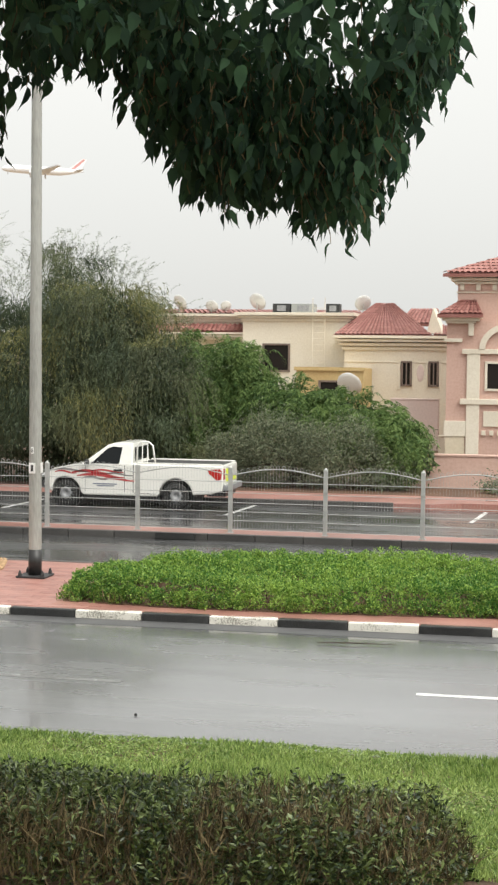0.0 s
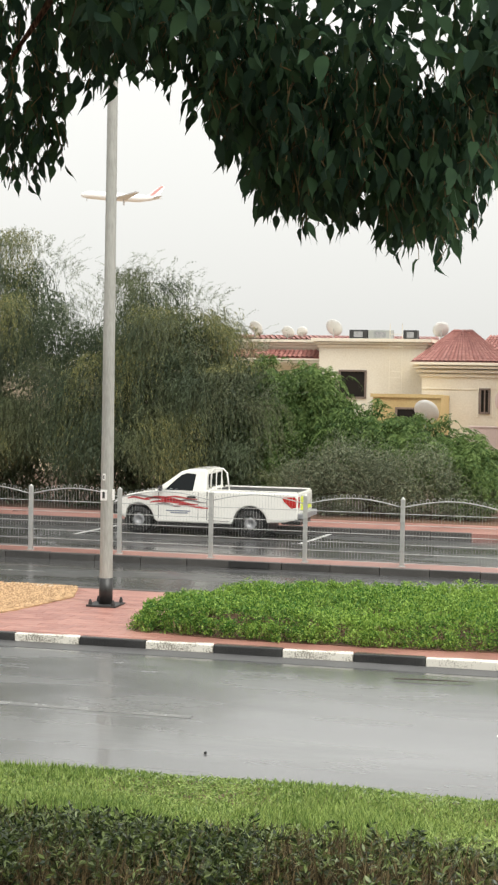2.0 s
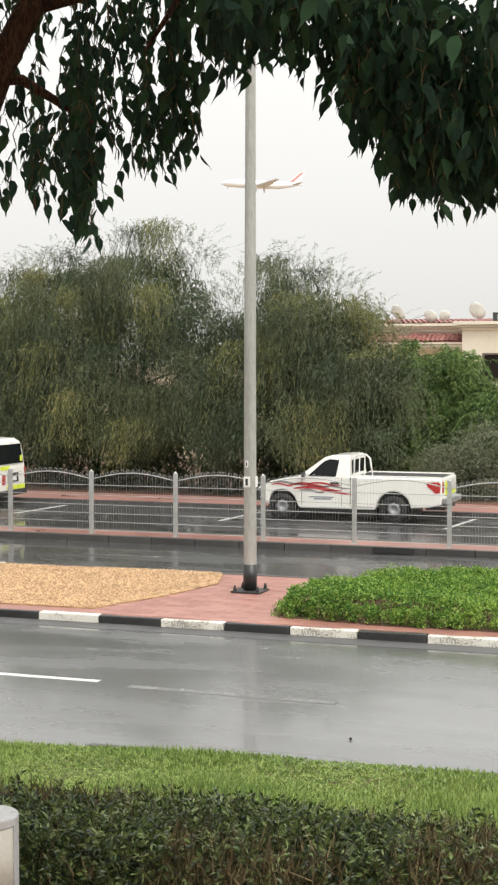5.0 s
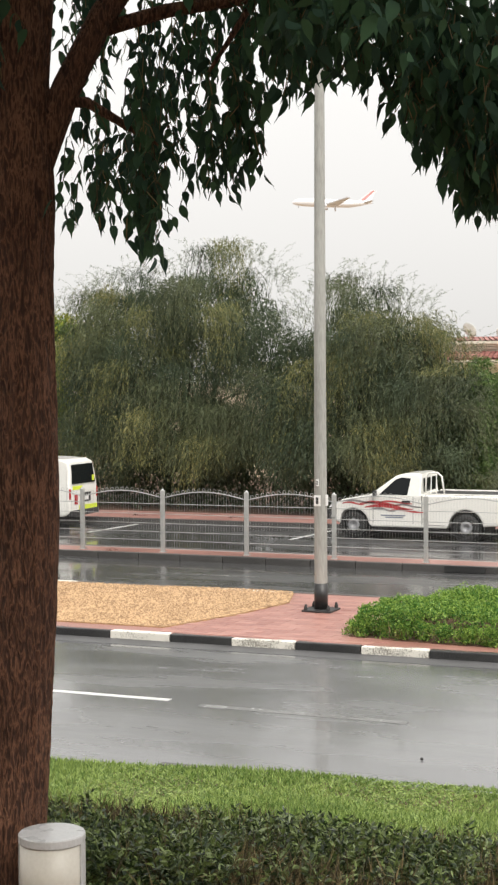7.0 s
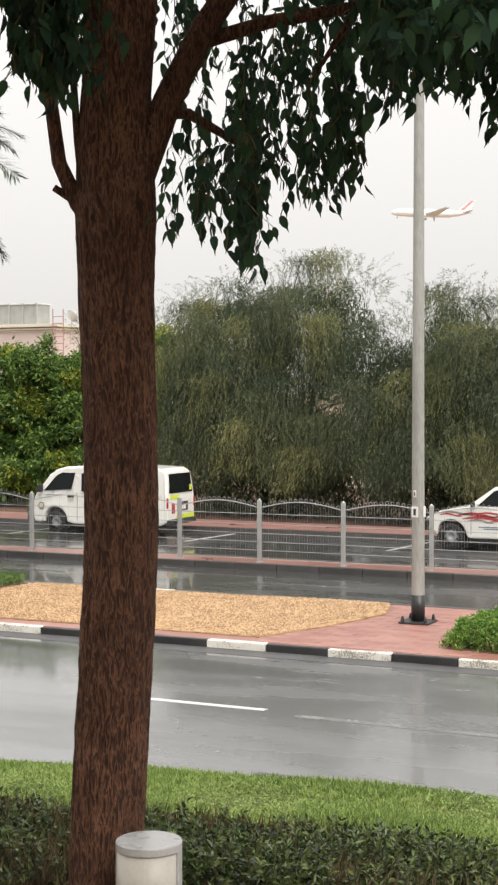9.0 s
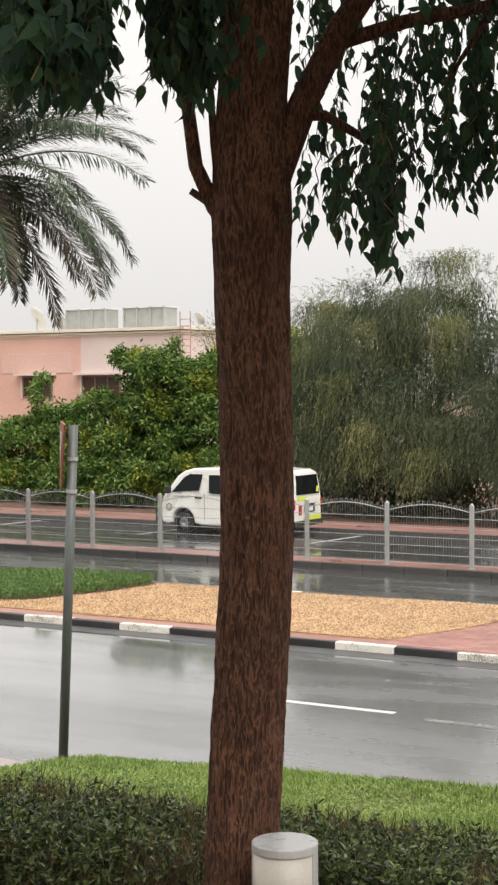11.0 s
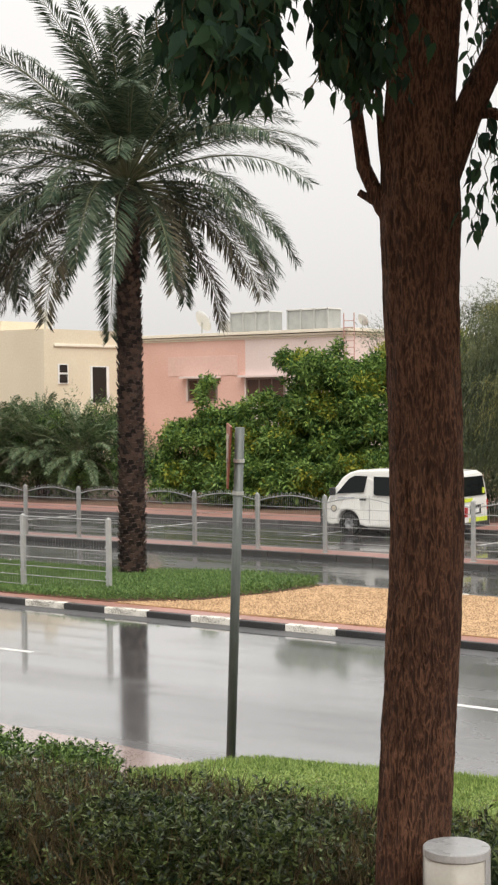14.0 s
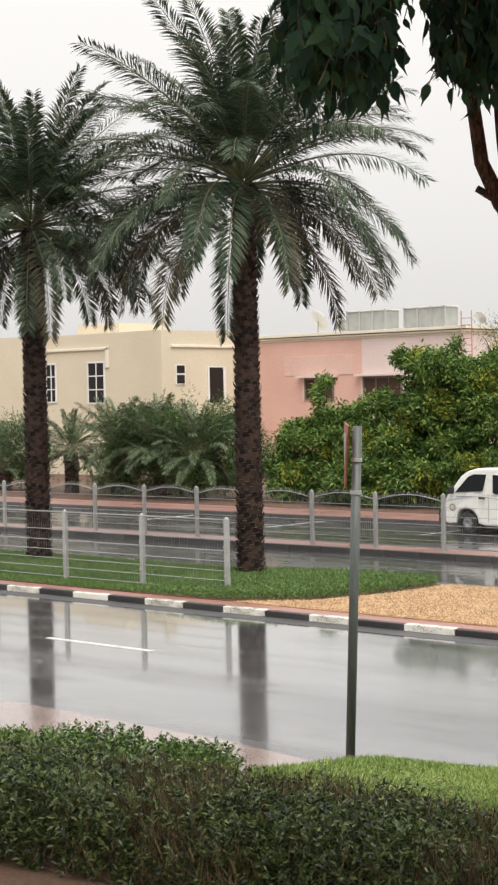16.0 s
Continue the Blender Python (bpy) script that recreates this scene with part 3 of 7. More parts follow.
# ---- island planting ----
HEDGE_OUT = [(-7.75, 23.15), (-6.0, 22.98), (-4.0, 23.0), (-2.4, 23.15), (0.0, 23.4), (1.5, 23.4), (1.5, 27.3), (-5.6, 27.35), (-6.6, 26.6), (-7.2, 25.4), (-7.9, 24.0)]
TURF_OUT = [(-70, 22.95), (-22.8, 22.95), (-20.6, 23.0), (-19.2, 24.0), (-18.6, 25.6), (-18.35, 27.25), (-18.7, 27.45), (-70, 27.45)]
GRAVEL_OUT = [(-20.4, 22.95), (-10.9, 22.95), (-10.3, 24.6), (-9.95, 26.3), (-10.3, 27.45), (-18.2, 27.45), (-18.5, 25.6), (-19.1, 23.95)]
slab("ground_turf_bed", TURF_OUT, 0.05, 0.15, SOIL, "damp soil bed under the dark turf", "ground")
slab("ground_gravel_bed", GRAVEL_OUT, 0.05, 0.14, GRAVEL_BED, "ochre gravel bed on the island", "ground")
slab("ground_hedge_bed", HEDGE_OUT, 0.05, 0.14, SOIL, "damp soil bed under the clipped groundcover", "ground")


def gravel():
    rng = np.random.default_rng(8)
    c = scatter(rng, GRAVEL_OUT, 46000)
    n = len(c)
    r = rng.uniform(0.009, 0.026, n)
    base = np.array([(1, 0, 0), (0, 1, 0), (-1, 0, 0), (0, -1, 0), (0, 0, 1)], float)
    q = base[None] * (1 + rng.uniform(-0.35, 0.35, (n, 5, 1))) * r[:, None, None]
    a = rng.uniform(0, 6.28, n)
    ca, sa = np.cos(a)[:, None], np.sin(a)[:, None]
    X, Y = q[:, :, 0] * ca - q[:, :, 1] * sa, q[:, :, 0] * sa + q[:, :, 1] * ca
    hump = 0.03 * np.sin(c[:, 0] * 0.7) * np.sin(c[:, 1] * 1.1)
    q = np.stack([X + c[:, :1], Y + c[:, 1:], q[:, :, 2] * 0.8 + 0.15 + np.maximum(0, hump)[:, None]], 2)
    tri = np.array([(0, 1, 4), (1, 2, 4), (2, 3, 4), (3, 0, 4)])
    V = q.reshape(-1, 3)
    F = (tri[None] + 5 * np.arange(n)[:, None, None]).reshape(-1, 3)
    me = bpy.data.meshes.new("gravel")
    me.vertices.add(len(V))
    me.vertices.foreach_set("co", V.astype(np.float32).ravel())
    me.loops.add(F.size)
    me.loops.foreach_set("vertex_index", F.astype(np.int32).ravel())
    me.polygons.add(len(F))
    me.polygons.foreach_set("loop_start", np.arange(0, F.size, 3, dtype=np.int32))
    me.update(calc_edges=True)
    me.materials.append(GRAVEL)
    return tagged(new("gravel", me), "loose ochre gravel, damp, spread on the island", "gravel", "", "stuff")


gravel()


def turf():
    rng = np.random.default_rng(5)
    near = [(-34, 22.95), *TURF_OUT[1:-1], (-34, 27.45)]
    c = scatter(rng, near, 120000)
    # the tip towards the gravel stands higher, as clipped groundcover
    tip = np.clip((c[:, 0] + 24.5) / 4.0, 0, 1)
    P = np.stack([c[:, 0], c[:, 1], np.full(len(c), 0.145) + tip * rng.uniform(0, 0.2, len(c))], 1)
    V, per = blades(rng, P, 0.07, 0.02, (0, 0, 1), 0.8)
    return tagged(cloud("turf", V, per, TURF), "dark green turf rising to a clipped tip", "grass", "", "stuff")


turf()


def edge_distance(outline, c):
    o = np.array(outline)
    d = np.full(len(c), 9.0)
    for i in range(len(o)):
        a, b = o[i], o[(i + 1) % len(o)]
        t = np.clip(((c - a) @ (b - a)) / ((b - a) @ (b - a)), 0, 1)
        d = np.minimum(d, np.linalg.norm(c - (a + t[:, None] * (b - a)), axis=1))
    return d


def clipped_bed(name, outline, z0, h, clumps, per_clump, mat, length, width, seed, label, category, edge=0.2):
    """A low clipped planting: leafy tufts crowded over an outline, with a twiggy inside."""
    rng = np.random.default_rng(seed)
    c = scatter(rng, outline, clumps)
    rim = c[edge_distance(outline, c) < 0.3]
    c = np.concatenate([c, np.repeat(rim, 2, 0) + rng.normal(0, 0.05, (len(rim) * 2, 2))])
    skirt = np.arange(len(c)) >= clumps
    clumps = len(c)
    round_off = np.sqrt(np.clip(edge_distance(outline, c) / edge, 0.3, 1))
    lump = 0.10 * np.sin(c[:, 0] * 1.6 + 1.3 * np.sin(c[:, 1] * 1.3)) + 0.07 * np.sin(c[:, 1] * 2.7 + c[:, 0] * 0.8) + rng.normal(0, 0.08, clumps)
    top = z0 + h * round_off * (1 + lump)
    top = np.where(skirt, z0 + (top - z0) * rng.uniform(0.15, 0.9, clumps), top)
    own = np.repeat(np.arange(clumps), per_clump)
    d = unit(rng.normal(0, 1, (len(own), 3)) + np.array([0, 0, 0.55]))
    size = rng.uniform(0.07, 0.14, clumps)[own][:, None]
    P = np.stack([c[own, 0], c[own, 1], top[own] - 0.08], 1) + d * size * rng.uniform(0.55, 1, (len(own), 1)) * np.array([1, 1, 0.8])
    P = P[P[:, 2] > z0 + 0.01]
    d = d[:len(P)]
    V, per = leaflets(rng, P, d * 0.7 + rng.normal(0, 0.55, P.shape) + np.array([0, 0, 0.3]), length, width)
    thing = empty(name)
    cloud("foliage", V, per, mat, thing)
    m = clumps
    k = rng.integers(0, clumps, m)
    Pt = np.stack([c[k, 0] + rng.normal(0, 0.08, m), c[k, 1] + rng.normal(0, 0.08, m), z0 + rng.uniform(0, 0.35, m) * (top[k] - z0)], 1)
    V, per = blades(rng, Pt, h * 0.4, 0.012, (0, 0, 1), 0.5)
    tagged(cloud("twig_mass", V, per, TWIG, thing), kind="stuff")
    return tagged(thing, label, category)


clipped_bed("groundcover_hedge", [(x, y) for x, y in HEDGE_OUT], 0.135, 0.42, 3300, 46, LEAF_ISLAND, 0.037, 0.026, 21, "low clipped bright green groundcover bed on the island", "hedge", 0.22)


# unseen plain wall, added behind the viewer to block skylight from there
sky_blocker = slab("wall_sky_blocker", [(-12, -3.3), (12, -3.3), (12, -3.0), (-12, -3.0)], 1.2, 8.2, CREAM, "unseen plain cream wall added behind the bank to block skylight", "wall")


# ---- street furniture ----
def lamp_pole():
    t = empty("street_lamp", pose(-9.1, 25.62, 0.128))
    bm = bmesh.new()
    tube(bm, [(0, 0, 0.02), (0, 0, 0.5), (0, 0, 4.0), (0.01, 0, 9.4), (0.01, 0, 10.4)], [0.118, 0.116, 0.105, 0.088, 0.08], 20)
    part("pole", bm, POLE_M, t, smooth=True)
    bm = bmesh.new()
    tube(bm, [(0, 0, 0.03), (0, 0, 0.49)], [0.122, 0.121], 20)
    part("painted_band", bm, BLACK_M, t, "black painted band at the foot", smooth=True)
    bm = bmesh.new()
    box(bm, -0.27, -0.27, 0.0, 0.27, 0.27, 0.035, 0.008)
    part("base_plate", bm, DARK_PLASTIC, t)
    for x in (-0.21, 0.21):
        for y in (-0.21, 0.21):
            bm = bmesh.new()
            tube(bm, [(x, y, 0.03), (x, y, 0.07), (x, y, 0.13)], [0.034, 0.034, 0.016], 8)
            part("bolt", bm, DARK_PLASTIC, t)
    # number plates as plain plates with bars
    for z, w, h in ((1.85, 0.12, 0.19), (2.2, 0.05, 0.12)):
        bm = bmesh.new()
        box(bm, -0.02 - w / 2, -0.122, z, -0.02 + w / 2, -0.108, z + h, 0.004)
        pl = part("number_plate", bm, FRAME_WHITE, t, "small white plate strapped to the pole")
        bm = bmesh.new()
        box(bm, -0.02 - w * 0.18, -0.127, z + h * 0.2, -0.02 + w * 0.18, -0.121, z + h * 0.8)
        part("bar", bm, DARK_PLASTIC, pl)
    bm = bmesh.new()
    box(bm, 0.105, -0.05, 1.85, 0.125, 0.05, 2.04, 0.004)
    part("number_plate", bm, FRAME_WHITE, t)
    bm = bmesh.new()
    tube(bm, [(0.01, 0, 10.3), (0.4, -0.4, 10.75), (1.2, -1.3, 10.95)], [0.05, 0.045, 0.04], 10)
    part("arm", bm, POLE_M, t, smooth=True)
    bm = bmesh.new()
    box(bm, 1.0, -1.75, 10.9, 1.35, -1.15, 11.05, 0.05)
    part("lamp_head", bm, TANK, t)
    return tagged(t, "tall grey tapered street lamp pole with black painted foot", "street lamp")


lamp_pole()


def give_way_sign():
    t = empty("give_way_sign", pose(-10.22, 13.36, 0.2) @ pose(0, 0, 0, 0, 2.8, 0))
    bm = bmesh.new()
    tube(bm, [(0, 0, -0.1), (0, 0, 3.66)], [0.052, 0.052], 16)
    part("post", bm, POST_GREY, t, smooth=True)
    for z in (3.3, 2.95):
        bm = bmesh.new()
        tube(bm, [(0, 0, z - 0.02), (0, 0, z + 0.02)], [0.062, 0.062], 16)
        part("clamp", bm, GALV, t)
    # triangular plate, point down, seen nearly edge on
    q = pose(-0.085, -0.06, 3.3, 0, 0, 40.5) @ Matrix.Diagonal((1, 0.85, 0.85, 1))
    bm = bmesh.new()
    vs = [Vector((0, -0.45, 0.45)), Vector((0, 0.45, 0.45)), Vector((0, 0.05, -0.36)), Vector((0, -0.05, -0.36))]
    a = [bm.verts.new(q @ v) for v in vs]
    b = [bm.verts.new(q @ (v + Vector((-0.02, 0, 0)))) for v in vs]
    bm.faces.new(a)
    bm.faces.new(b[::-1])
    for k in range(4):
        bm.faces.new((a[k], b[k], b[(k + 1) % 4], a[(k + 1) % 4]))
    bmesh.ops.recalc_face_normals(bm, faces=bm.faces)
    face = part("sign_plate", bm, SIGN_RED, t, "red-bordered triangular plate, faded")
    bm = bmesh.new()
    vs = [Vector((-0.023, -0.27, 0.33)), Vector((-0.023, 0.27, 0.33)), Vector((-0.023, 0, -0.15))]
    a = [bm.verts.new(q @ v) for v in vs]
    b = [bm.verts.new(q @ (v + Vector((-0.004, 0, 0)))) for v in vs]
    bm.faces.new(a)
    bm.faces.new(b[::-1])
    for k in range(3):
        bm.faces.new((a[k], b[k], b[(k + 1) % 3], a[(k + 1) % 3]))
    part("white_centre", bm, SIGN_PALE, face)
    return tagged(t, "grey steel post with a faded triangular give way sign", "road sign")


give_way_sign()


def fence_panel_mesh(width, height, arch, loops):
    bm = bmesh.new()
    n = loops * 2
    rise = lambda u: height - arch + arch * math.sin(math.pi * u) if arch else height
    for i in range(n):
        u = (i + 0.75) / (n + 0.5)
        x = -width / 2 + u * width
        tube(bm, [(x, 0, 0.06), (x, 0, rise(u) + (0.03 if arch else 0))], 0.0023 if arch else 0.0014, 4, False)
    if arch:
        for i in range(loops):
            u = (2 * i + 1.25) / (n + 0.5)
            x, z = -width / 2 + u * width, rise(u) + 0.045
            r = width / loops * 0.27
            tube(bm, [(x + r * math.cos(a), 0, z + r * math.sin(a)) for a in [math.pi * k / 5 - 0.6 for k in range(9)]], 0.005, 4, False)
    rails = (0.08, 0.28, 0.48, 0.68, 0.9, 1.14)
    for z in rails:
        for dy in (-0.008, 0.008):
            tube(bm, [(-width / 2, dy, z), (width / 2, dy, z)], 0.0075, 5, False)
    tube(bm, [(-width / 2 + width * k / 12, 0, rise(k / 12)) for k in range(13)], 0.013, 6, False)
    me = bpy.data.meshes.new("mesh_panel")
    bm.to_mesh(me)
    bm.free()
    me.materials.append(WIRE)
    return me


def fence_post_mesh(h):
    bm = bmesh.new()
    box(bm, -0.045, -0.045, 0, 0.045, 0.045, h, 0.006)
    box(bm, -0.075, -0.075, 0, 0.075, 0.075, 0.02, 0.004)
    tube(bm, [(0, 0, h), (0, 0, h + 0.02), (0, 0, h + 0.045)], [0.045, 0.03, 0.008], 8)
    for z in (0.35, 0.95):
        box(bm, -0.05, -0.06, z, 0.05, -0.045, z + 0.05)
    me = bpy.data.meshes.new("post")
    bm.to_mesh(me)
    bm.free()
    me.materials.append(GALV)
    return me


def fence(name, xs, y, z, h, arch, label):
    t = empty(name, pose(0, y, z))
    post = fence_post_mesh(h)
    width = abs(xs[1] - xs[0])
    panel = fence_panel_mesh(width - 0.1, h - 0.02, arch, 15)
    for x in xs:
        share("post", post, t, pose(x, 0, 0))
    for a, b in zip(xs, xs[1:]):
        share("mesh_panel", panel, t, pose((a + b) / 2, 0, 0))
    return tagged(t, label, "fence")


fence("median_fence", [-2.88 - 2.135 * k + 2.135 * 4 for k in range(30)], 33.0, 0.14, 1.46, 0.15, "galvanised bow-top mesh fence on the paved median")
fence("island_fence", [-21.28 - 2.45 * k for k in range(13)], 23.8, 0.13, 1.56, 0.0, "galvanised mesh fence with a straight top on the turf")


def bollard():
    t = empty("bollard_light", pose(-3.19, 5.72, 1.3))
    bm = bmesh.new()
    tube(bm, [(0, 0, 0), (0, 0, 0.62)], [0.138, 0.138], 32)
    part("column", bm, BOLLARD_M, t, smooth=True)
    bm = bmesh.new()
    tube(bm, [(0, 0, 0.62), (0, 0, 0.955)], [0.136, 0.136], 32)
    part("lens", bm, BOLLARD_LENS, t, "frosted pale light band", smooth=True)
    for a in (-0.05, 3.2):
        bm = bmesh.new()
        vs = []
        for k in range(5):
            b = a + 0.11 * k
            vs.append((math.cos(b) * 0.142, math.sin(b) * 0.142))
        for k in range(4, -1, -1):
            b = a + 0.11 * k
            vs.append((math.cos(b) * 0.132, math.sin(b) * 0.132))
        prism(bm, vs, 0.62, 0.955)
        part("shield", bm, BOLLARD_CAP, t)
    bm = bmesh.new()
    tube(bm, [(0, 0, 0.952), (0, 0, 0.957), (0, 0, 0.985), (0, 0, 0.99)], [0.139, 0.142, 0.142, 0.138], 40)
    part("cap", bm, BOLLARD_CAP, t, "flat pale metal cap")
    return tagged(t, "pale grey cylindrical bollard light with a flat cap", "bollard light")


bollard()


# ---- hedges on the near bank ----
def bank_hedge(name, outline, base, h, shoots, seed, label, twigs, lf=0.045, lw=0.019, edge=0.3, worn=0.0, mat=LEAF_HEDGE):
    """A clipped hedge that follows the bank: short leafy shoots outside, bare twigs showing between."""
    rng = np.random.default_rng(seed)
    c = scatter(rng, outline, shoots)
    d = edge_distance(outline, c)
    z0 = np.interp(c[:, 1], [-40, 6.0, 8.6, 12.0, 14.2, 16], [1.45, 1.3, 0.98, 0.42, 0.14, 0.1]) if base is None else base + 0.5 * np.clip((11.0 - c[:, 1]) / 1.5, 0, 1) * np.clip((c[:, 0] + 13.0) / 3.0, 0, 1)
    lump = 0.12 * np.sin(c[:, 0] * 3.3 + 1.1 * np.sin(c[:, 1] * 4)) + 0.12 * np.sin(c[:, 1] * 5 + c[:, 0] * 1.7) + 0.1 * np.sin(c[:, 0] * 9.1 + 2) * np.sin(c[:, 1] * 8.3)
    top = z0 + h * np.sqrt(np.clip(d / edge, 0.02, 1)) * (1 + 0.4 * lump + rng.normal(0, 0.05, shoots))
    # thin places where the clipping has left bare wood, most of all along the far edge
    far = np.array([p[1] for p in sorted(outline)])
    chain = sorted(p for p in outline if p[1] > np.interp(p[0], [q[0] for q in sorted(outline)], far) - 0.01)
    back = np.interp(c[:, 0], [p[0] for p in chain], [p[1] for p in chain]) - c[:, 1]
    bare = np.sin(c[:, 0] * 1.9 + 0.6) * np.sin(c[:, 1] * 2.7 + 1.0 + c[:, 0] * 0.7) + worn * np.clip(1 - back / 0.9, 0, 1) + 0.25 * np.sin(c[:, 0] * 6.1) * np.sin(c[:, 1] * 7.3)
    depth = rng.uniform(0, 1, shoots) ** 2.0 * 0.9
    keep = ~((bare > 0.35) & (depth < 0.5) & (rng.uniform(0, 1, shoots) < 0.72))
    B = np.stack([c[:, 0], c[:, 1], top - depth * (top - z0) - 0.07], 1)[keep]
    n, per_shoot = len(B), 12
    axis = unit(rng.normal(0, 0.55, (n, 3)) + np.array([0, -0.1, 1.0]))
    own = np.repeat(np.arange(n), per_shoot)
    f = np.tile(np.linspace(0.15, 1.0, per_shoot), n)[:, None]
    P = B[own] + axis[own] * 0.12 * f
    spin = rng.normal(0, 1, (len(own), 3))
    spin = unit(spin - axis[own] * (spin * axis[own]).sum(1)[:, None])
    D = axis[own] * (0.25 + 0.6 * f) + spin * 0.8 + np.array([0, 0, -0.1])
    V, per = leaflets(rng, P, D, lf, lw, 0.12)
    t = empty(name)
    cloud("foliage", V, per, mat, t)
    w = np.where(bare > 0.3, 3.0, 0.8)
    k = rng.choice(shoots, twigs, p=w / w.sum())
    Pt = np.stack([c[k, 0], c[k, 1], z0[k] + rng.uniform(0.3, 0.85, twigs) * (top[k] - z0[k])], 1)
    V, per = blades(rng, Pt, h * 0.36, 0.009, (0, 0, 1), 0.4)
    tagged(cloud("twig_mass", V, per, TWIG, t), kind="stuff")
    return tagged(t, label, "hedge")


bank_hedge("front_hedge", [(-11.0, 5.4), (-7.2, 6.4), (-4.5, 7.3), (-2.0, 7.85), (-0.6, 7.95), (-0.35, 9.3), (-0.6, 9.75), (-2.2, 10.05), (-4.2, 9.9), (-6.0, 9.35), (-8.0, 8.75), (-10.5, 7.9)], None, 0.46, 20000, 31, "dark green clipped hedge with bare brown twigs showing", 36000, 0.052, 0.017, worn=0.7)
bank_hedge("side_hedge", [(-15.5, 7.6), (-10.8, 7.8), (-8.3, 8.95), (-9.45, 10.6), (-10.65, 12.1), (-11.2, 12.65), (-12.3, 12.7), (-14.0, 11.9), (-15.5, 11.4)], 0.03, 0.40, 9500, 32, "clipped green hedge beside the paved road edge", 1500, 0.055, 0.026, 0.15, mat=LEAF_SIDE)


# ---- the near tree ----
def heart_leaves(rng, P, d, size):
    """Broad heart-shaped leaves with a long drip tip, folded a little along the middle."""
    n = len(P)
    d = unit(d)
    s = unit(np.cross(d, rng.normal(0, 1, (n, 3))))
    nr = np.cross(d, s)
    L = (size * rng.uniform(0.65, 1.25, n))[:, None]
    shape = [(0.0, 0.0), (0.16, 0.08), (0.255, 0.32), (0.19, 0.62), (0.06, 0.86), (0.0, 1.2), (-0.06, 0.86), (-0.19, 0.62), (-0.255, 0.32), (-0.16, 0.08)]
    curl = rng.uniform(-0.2, 0.35, (n, 1))
    pts = [P + d * L * b + s * L * a + nr * L * (abs(a) * 0.75 + curl * b * b) for a, b in shape]
    return np.stack(pts, 1), 10


def near_tree():
    rng = np.random.default_rng(77)
    t = empty("shade_tree", pose(0, 0, 0))
    bm = bmesh.new()
    pts, rad = [], []
    for i in range(141):
        z = 1.2 + 4.9 * i / 140
        pts.append((-3.55 + 0.075 * min(1, (z - 1.2) / 2.4) + 0.012 * math.sin(z * 2.2), 5.92 + 0.05 * min(1, (z - 1.2) / 2.4), z))
        r = 0.158 + 0.05 * math.exp(-(z - 1.2) / 0.3) + 0.016 * math.exp(-((z - 5.0) / 0.3) ** 2)
        rad.append(r - 0.022 * max(0, z - 5.0))
    tube(bm, pts, rad, 120)
    # bark ridges and shallow knots
    bm.normal_update()
    for v in bm.verts:
        a = math.atan2(v.co.y - 5.96, v.co.x + 3.49)
        q = Vector((math.cos(a) * 3.2, math.sin(a) * 3.2, v.co.z * 1.1))
        v.co += v.normal * (0.004 * noise.noise(q * 1.2) + 0.022 * (0.35 - abs(noise.noise(Vector((q.x * 3.6, q.y * 3.6, v.co.z * 3.2))))) + 0.006 * (0.35 - abs(noise.noise(Vector((q.x * 8, q.y * 8, v.co.z * 9))))))
    part("trunk", bm, BARK, t, "reddish-brown furrowed trunk", smooth=True)
    limbs = [
        ([(-3.44, 5.97, 4.95), (-3.38, 6.03, 5.2), (-3.28, 6.08, 5.48), (-3.14, 6.16, 5.8), (-2.9, 6.3, 6.2), (-2.5, 6.5, 6.7)], [0.07, 0.075, 0.066, 0.06, 0.05, 0.035]),
        ([(-3.40, 6.0, 5.25), (-3.37, 6.02, 5.5), (-3.35, 6.03, 5.8), (-3.3, 6.05, 6.4)], [0.03, 0.034, 0.032, 0.025]),
        ([(-3.52, 5.92, 4.88), (-3.62, 5.87, 5.02), (-3.69, 5.83, 5.2), (-3.72, 5.81, 5.48), (-3.73, 5.8, 5.85), (-3.8, 5.7, 6.5)], [0.045, 0.038, 0.033, 0.03, 0.028, 0.02]),
        ([(-3.60, 5.88, 5.1), (-3.62, 5.87, 5.3), (-3.635, 5.86, 5.6), (-3.62, 5.87, 6.0)], [0.02, 0.017, 0.016, 0.012]),
        ([(-3.56, 5.90, 4.98), (-3.71, 5.82, 5.09)], [0.022, 0.016]),
        ([(-3.2, 6.13, 5.72), (-2.9, 6.31, 5.83), (-2.55, 6.5, 5.9), (-2.0, 6.75, 5.93), (-1.2, 6.9, 6.1)], [0.035, 0.032, 0.028, 0.024, 0.016]),
        ([(-3.33, 6.05, 5.42), (-3.2, 6.12, 5.42), (-3.05, 6.2, 5.32), (-2.93, 6.28, 5.24)], [0.03, 0.024, 0.018, 0.008]),
        ([(-2.55, 6.5, 5.9), (-2.65, 6.45, 5.72), (-2.75, 6.4, 5.55)], [0.018, 0.013, 0.007]),
        ([(-3.46, 5.96, 6.0), (-3.5, 5.8, 6.9), (-3.3, 5.5, 7.8)], [0.12, 0.1, 0.06]),
        ([(-3.46, 5.96, 6.0), (-3.1, 6.4, 6.9), (-2.2, 6.8, 7.6)], [0.09, 0.07, 0.04]),
        ([(-2.5, 6.5, 6.7), (-1.6, 6.8, 6.9), (-0.6, 7.0, 6.6)], [0.035, 0.028, 0.014]),
        ([(-3.8, 5.7, 6.5), (-4.3, 5.4, 6.6), (-4.8, 5.2, 6.4)], [0.02, 0.016, 0.008]),
    ]
    for p, r in limbs:
        bm = bmesh.new()
        tube(bm, p, r, 14)
        part("limb", bm, BARK, t, smooth=True)
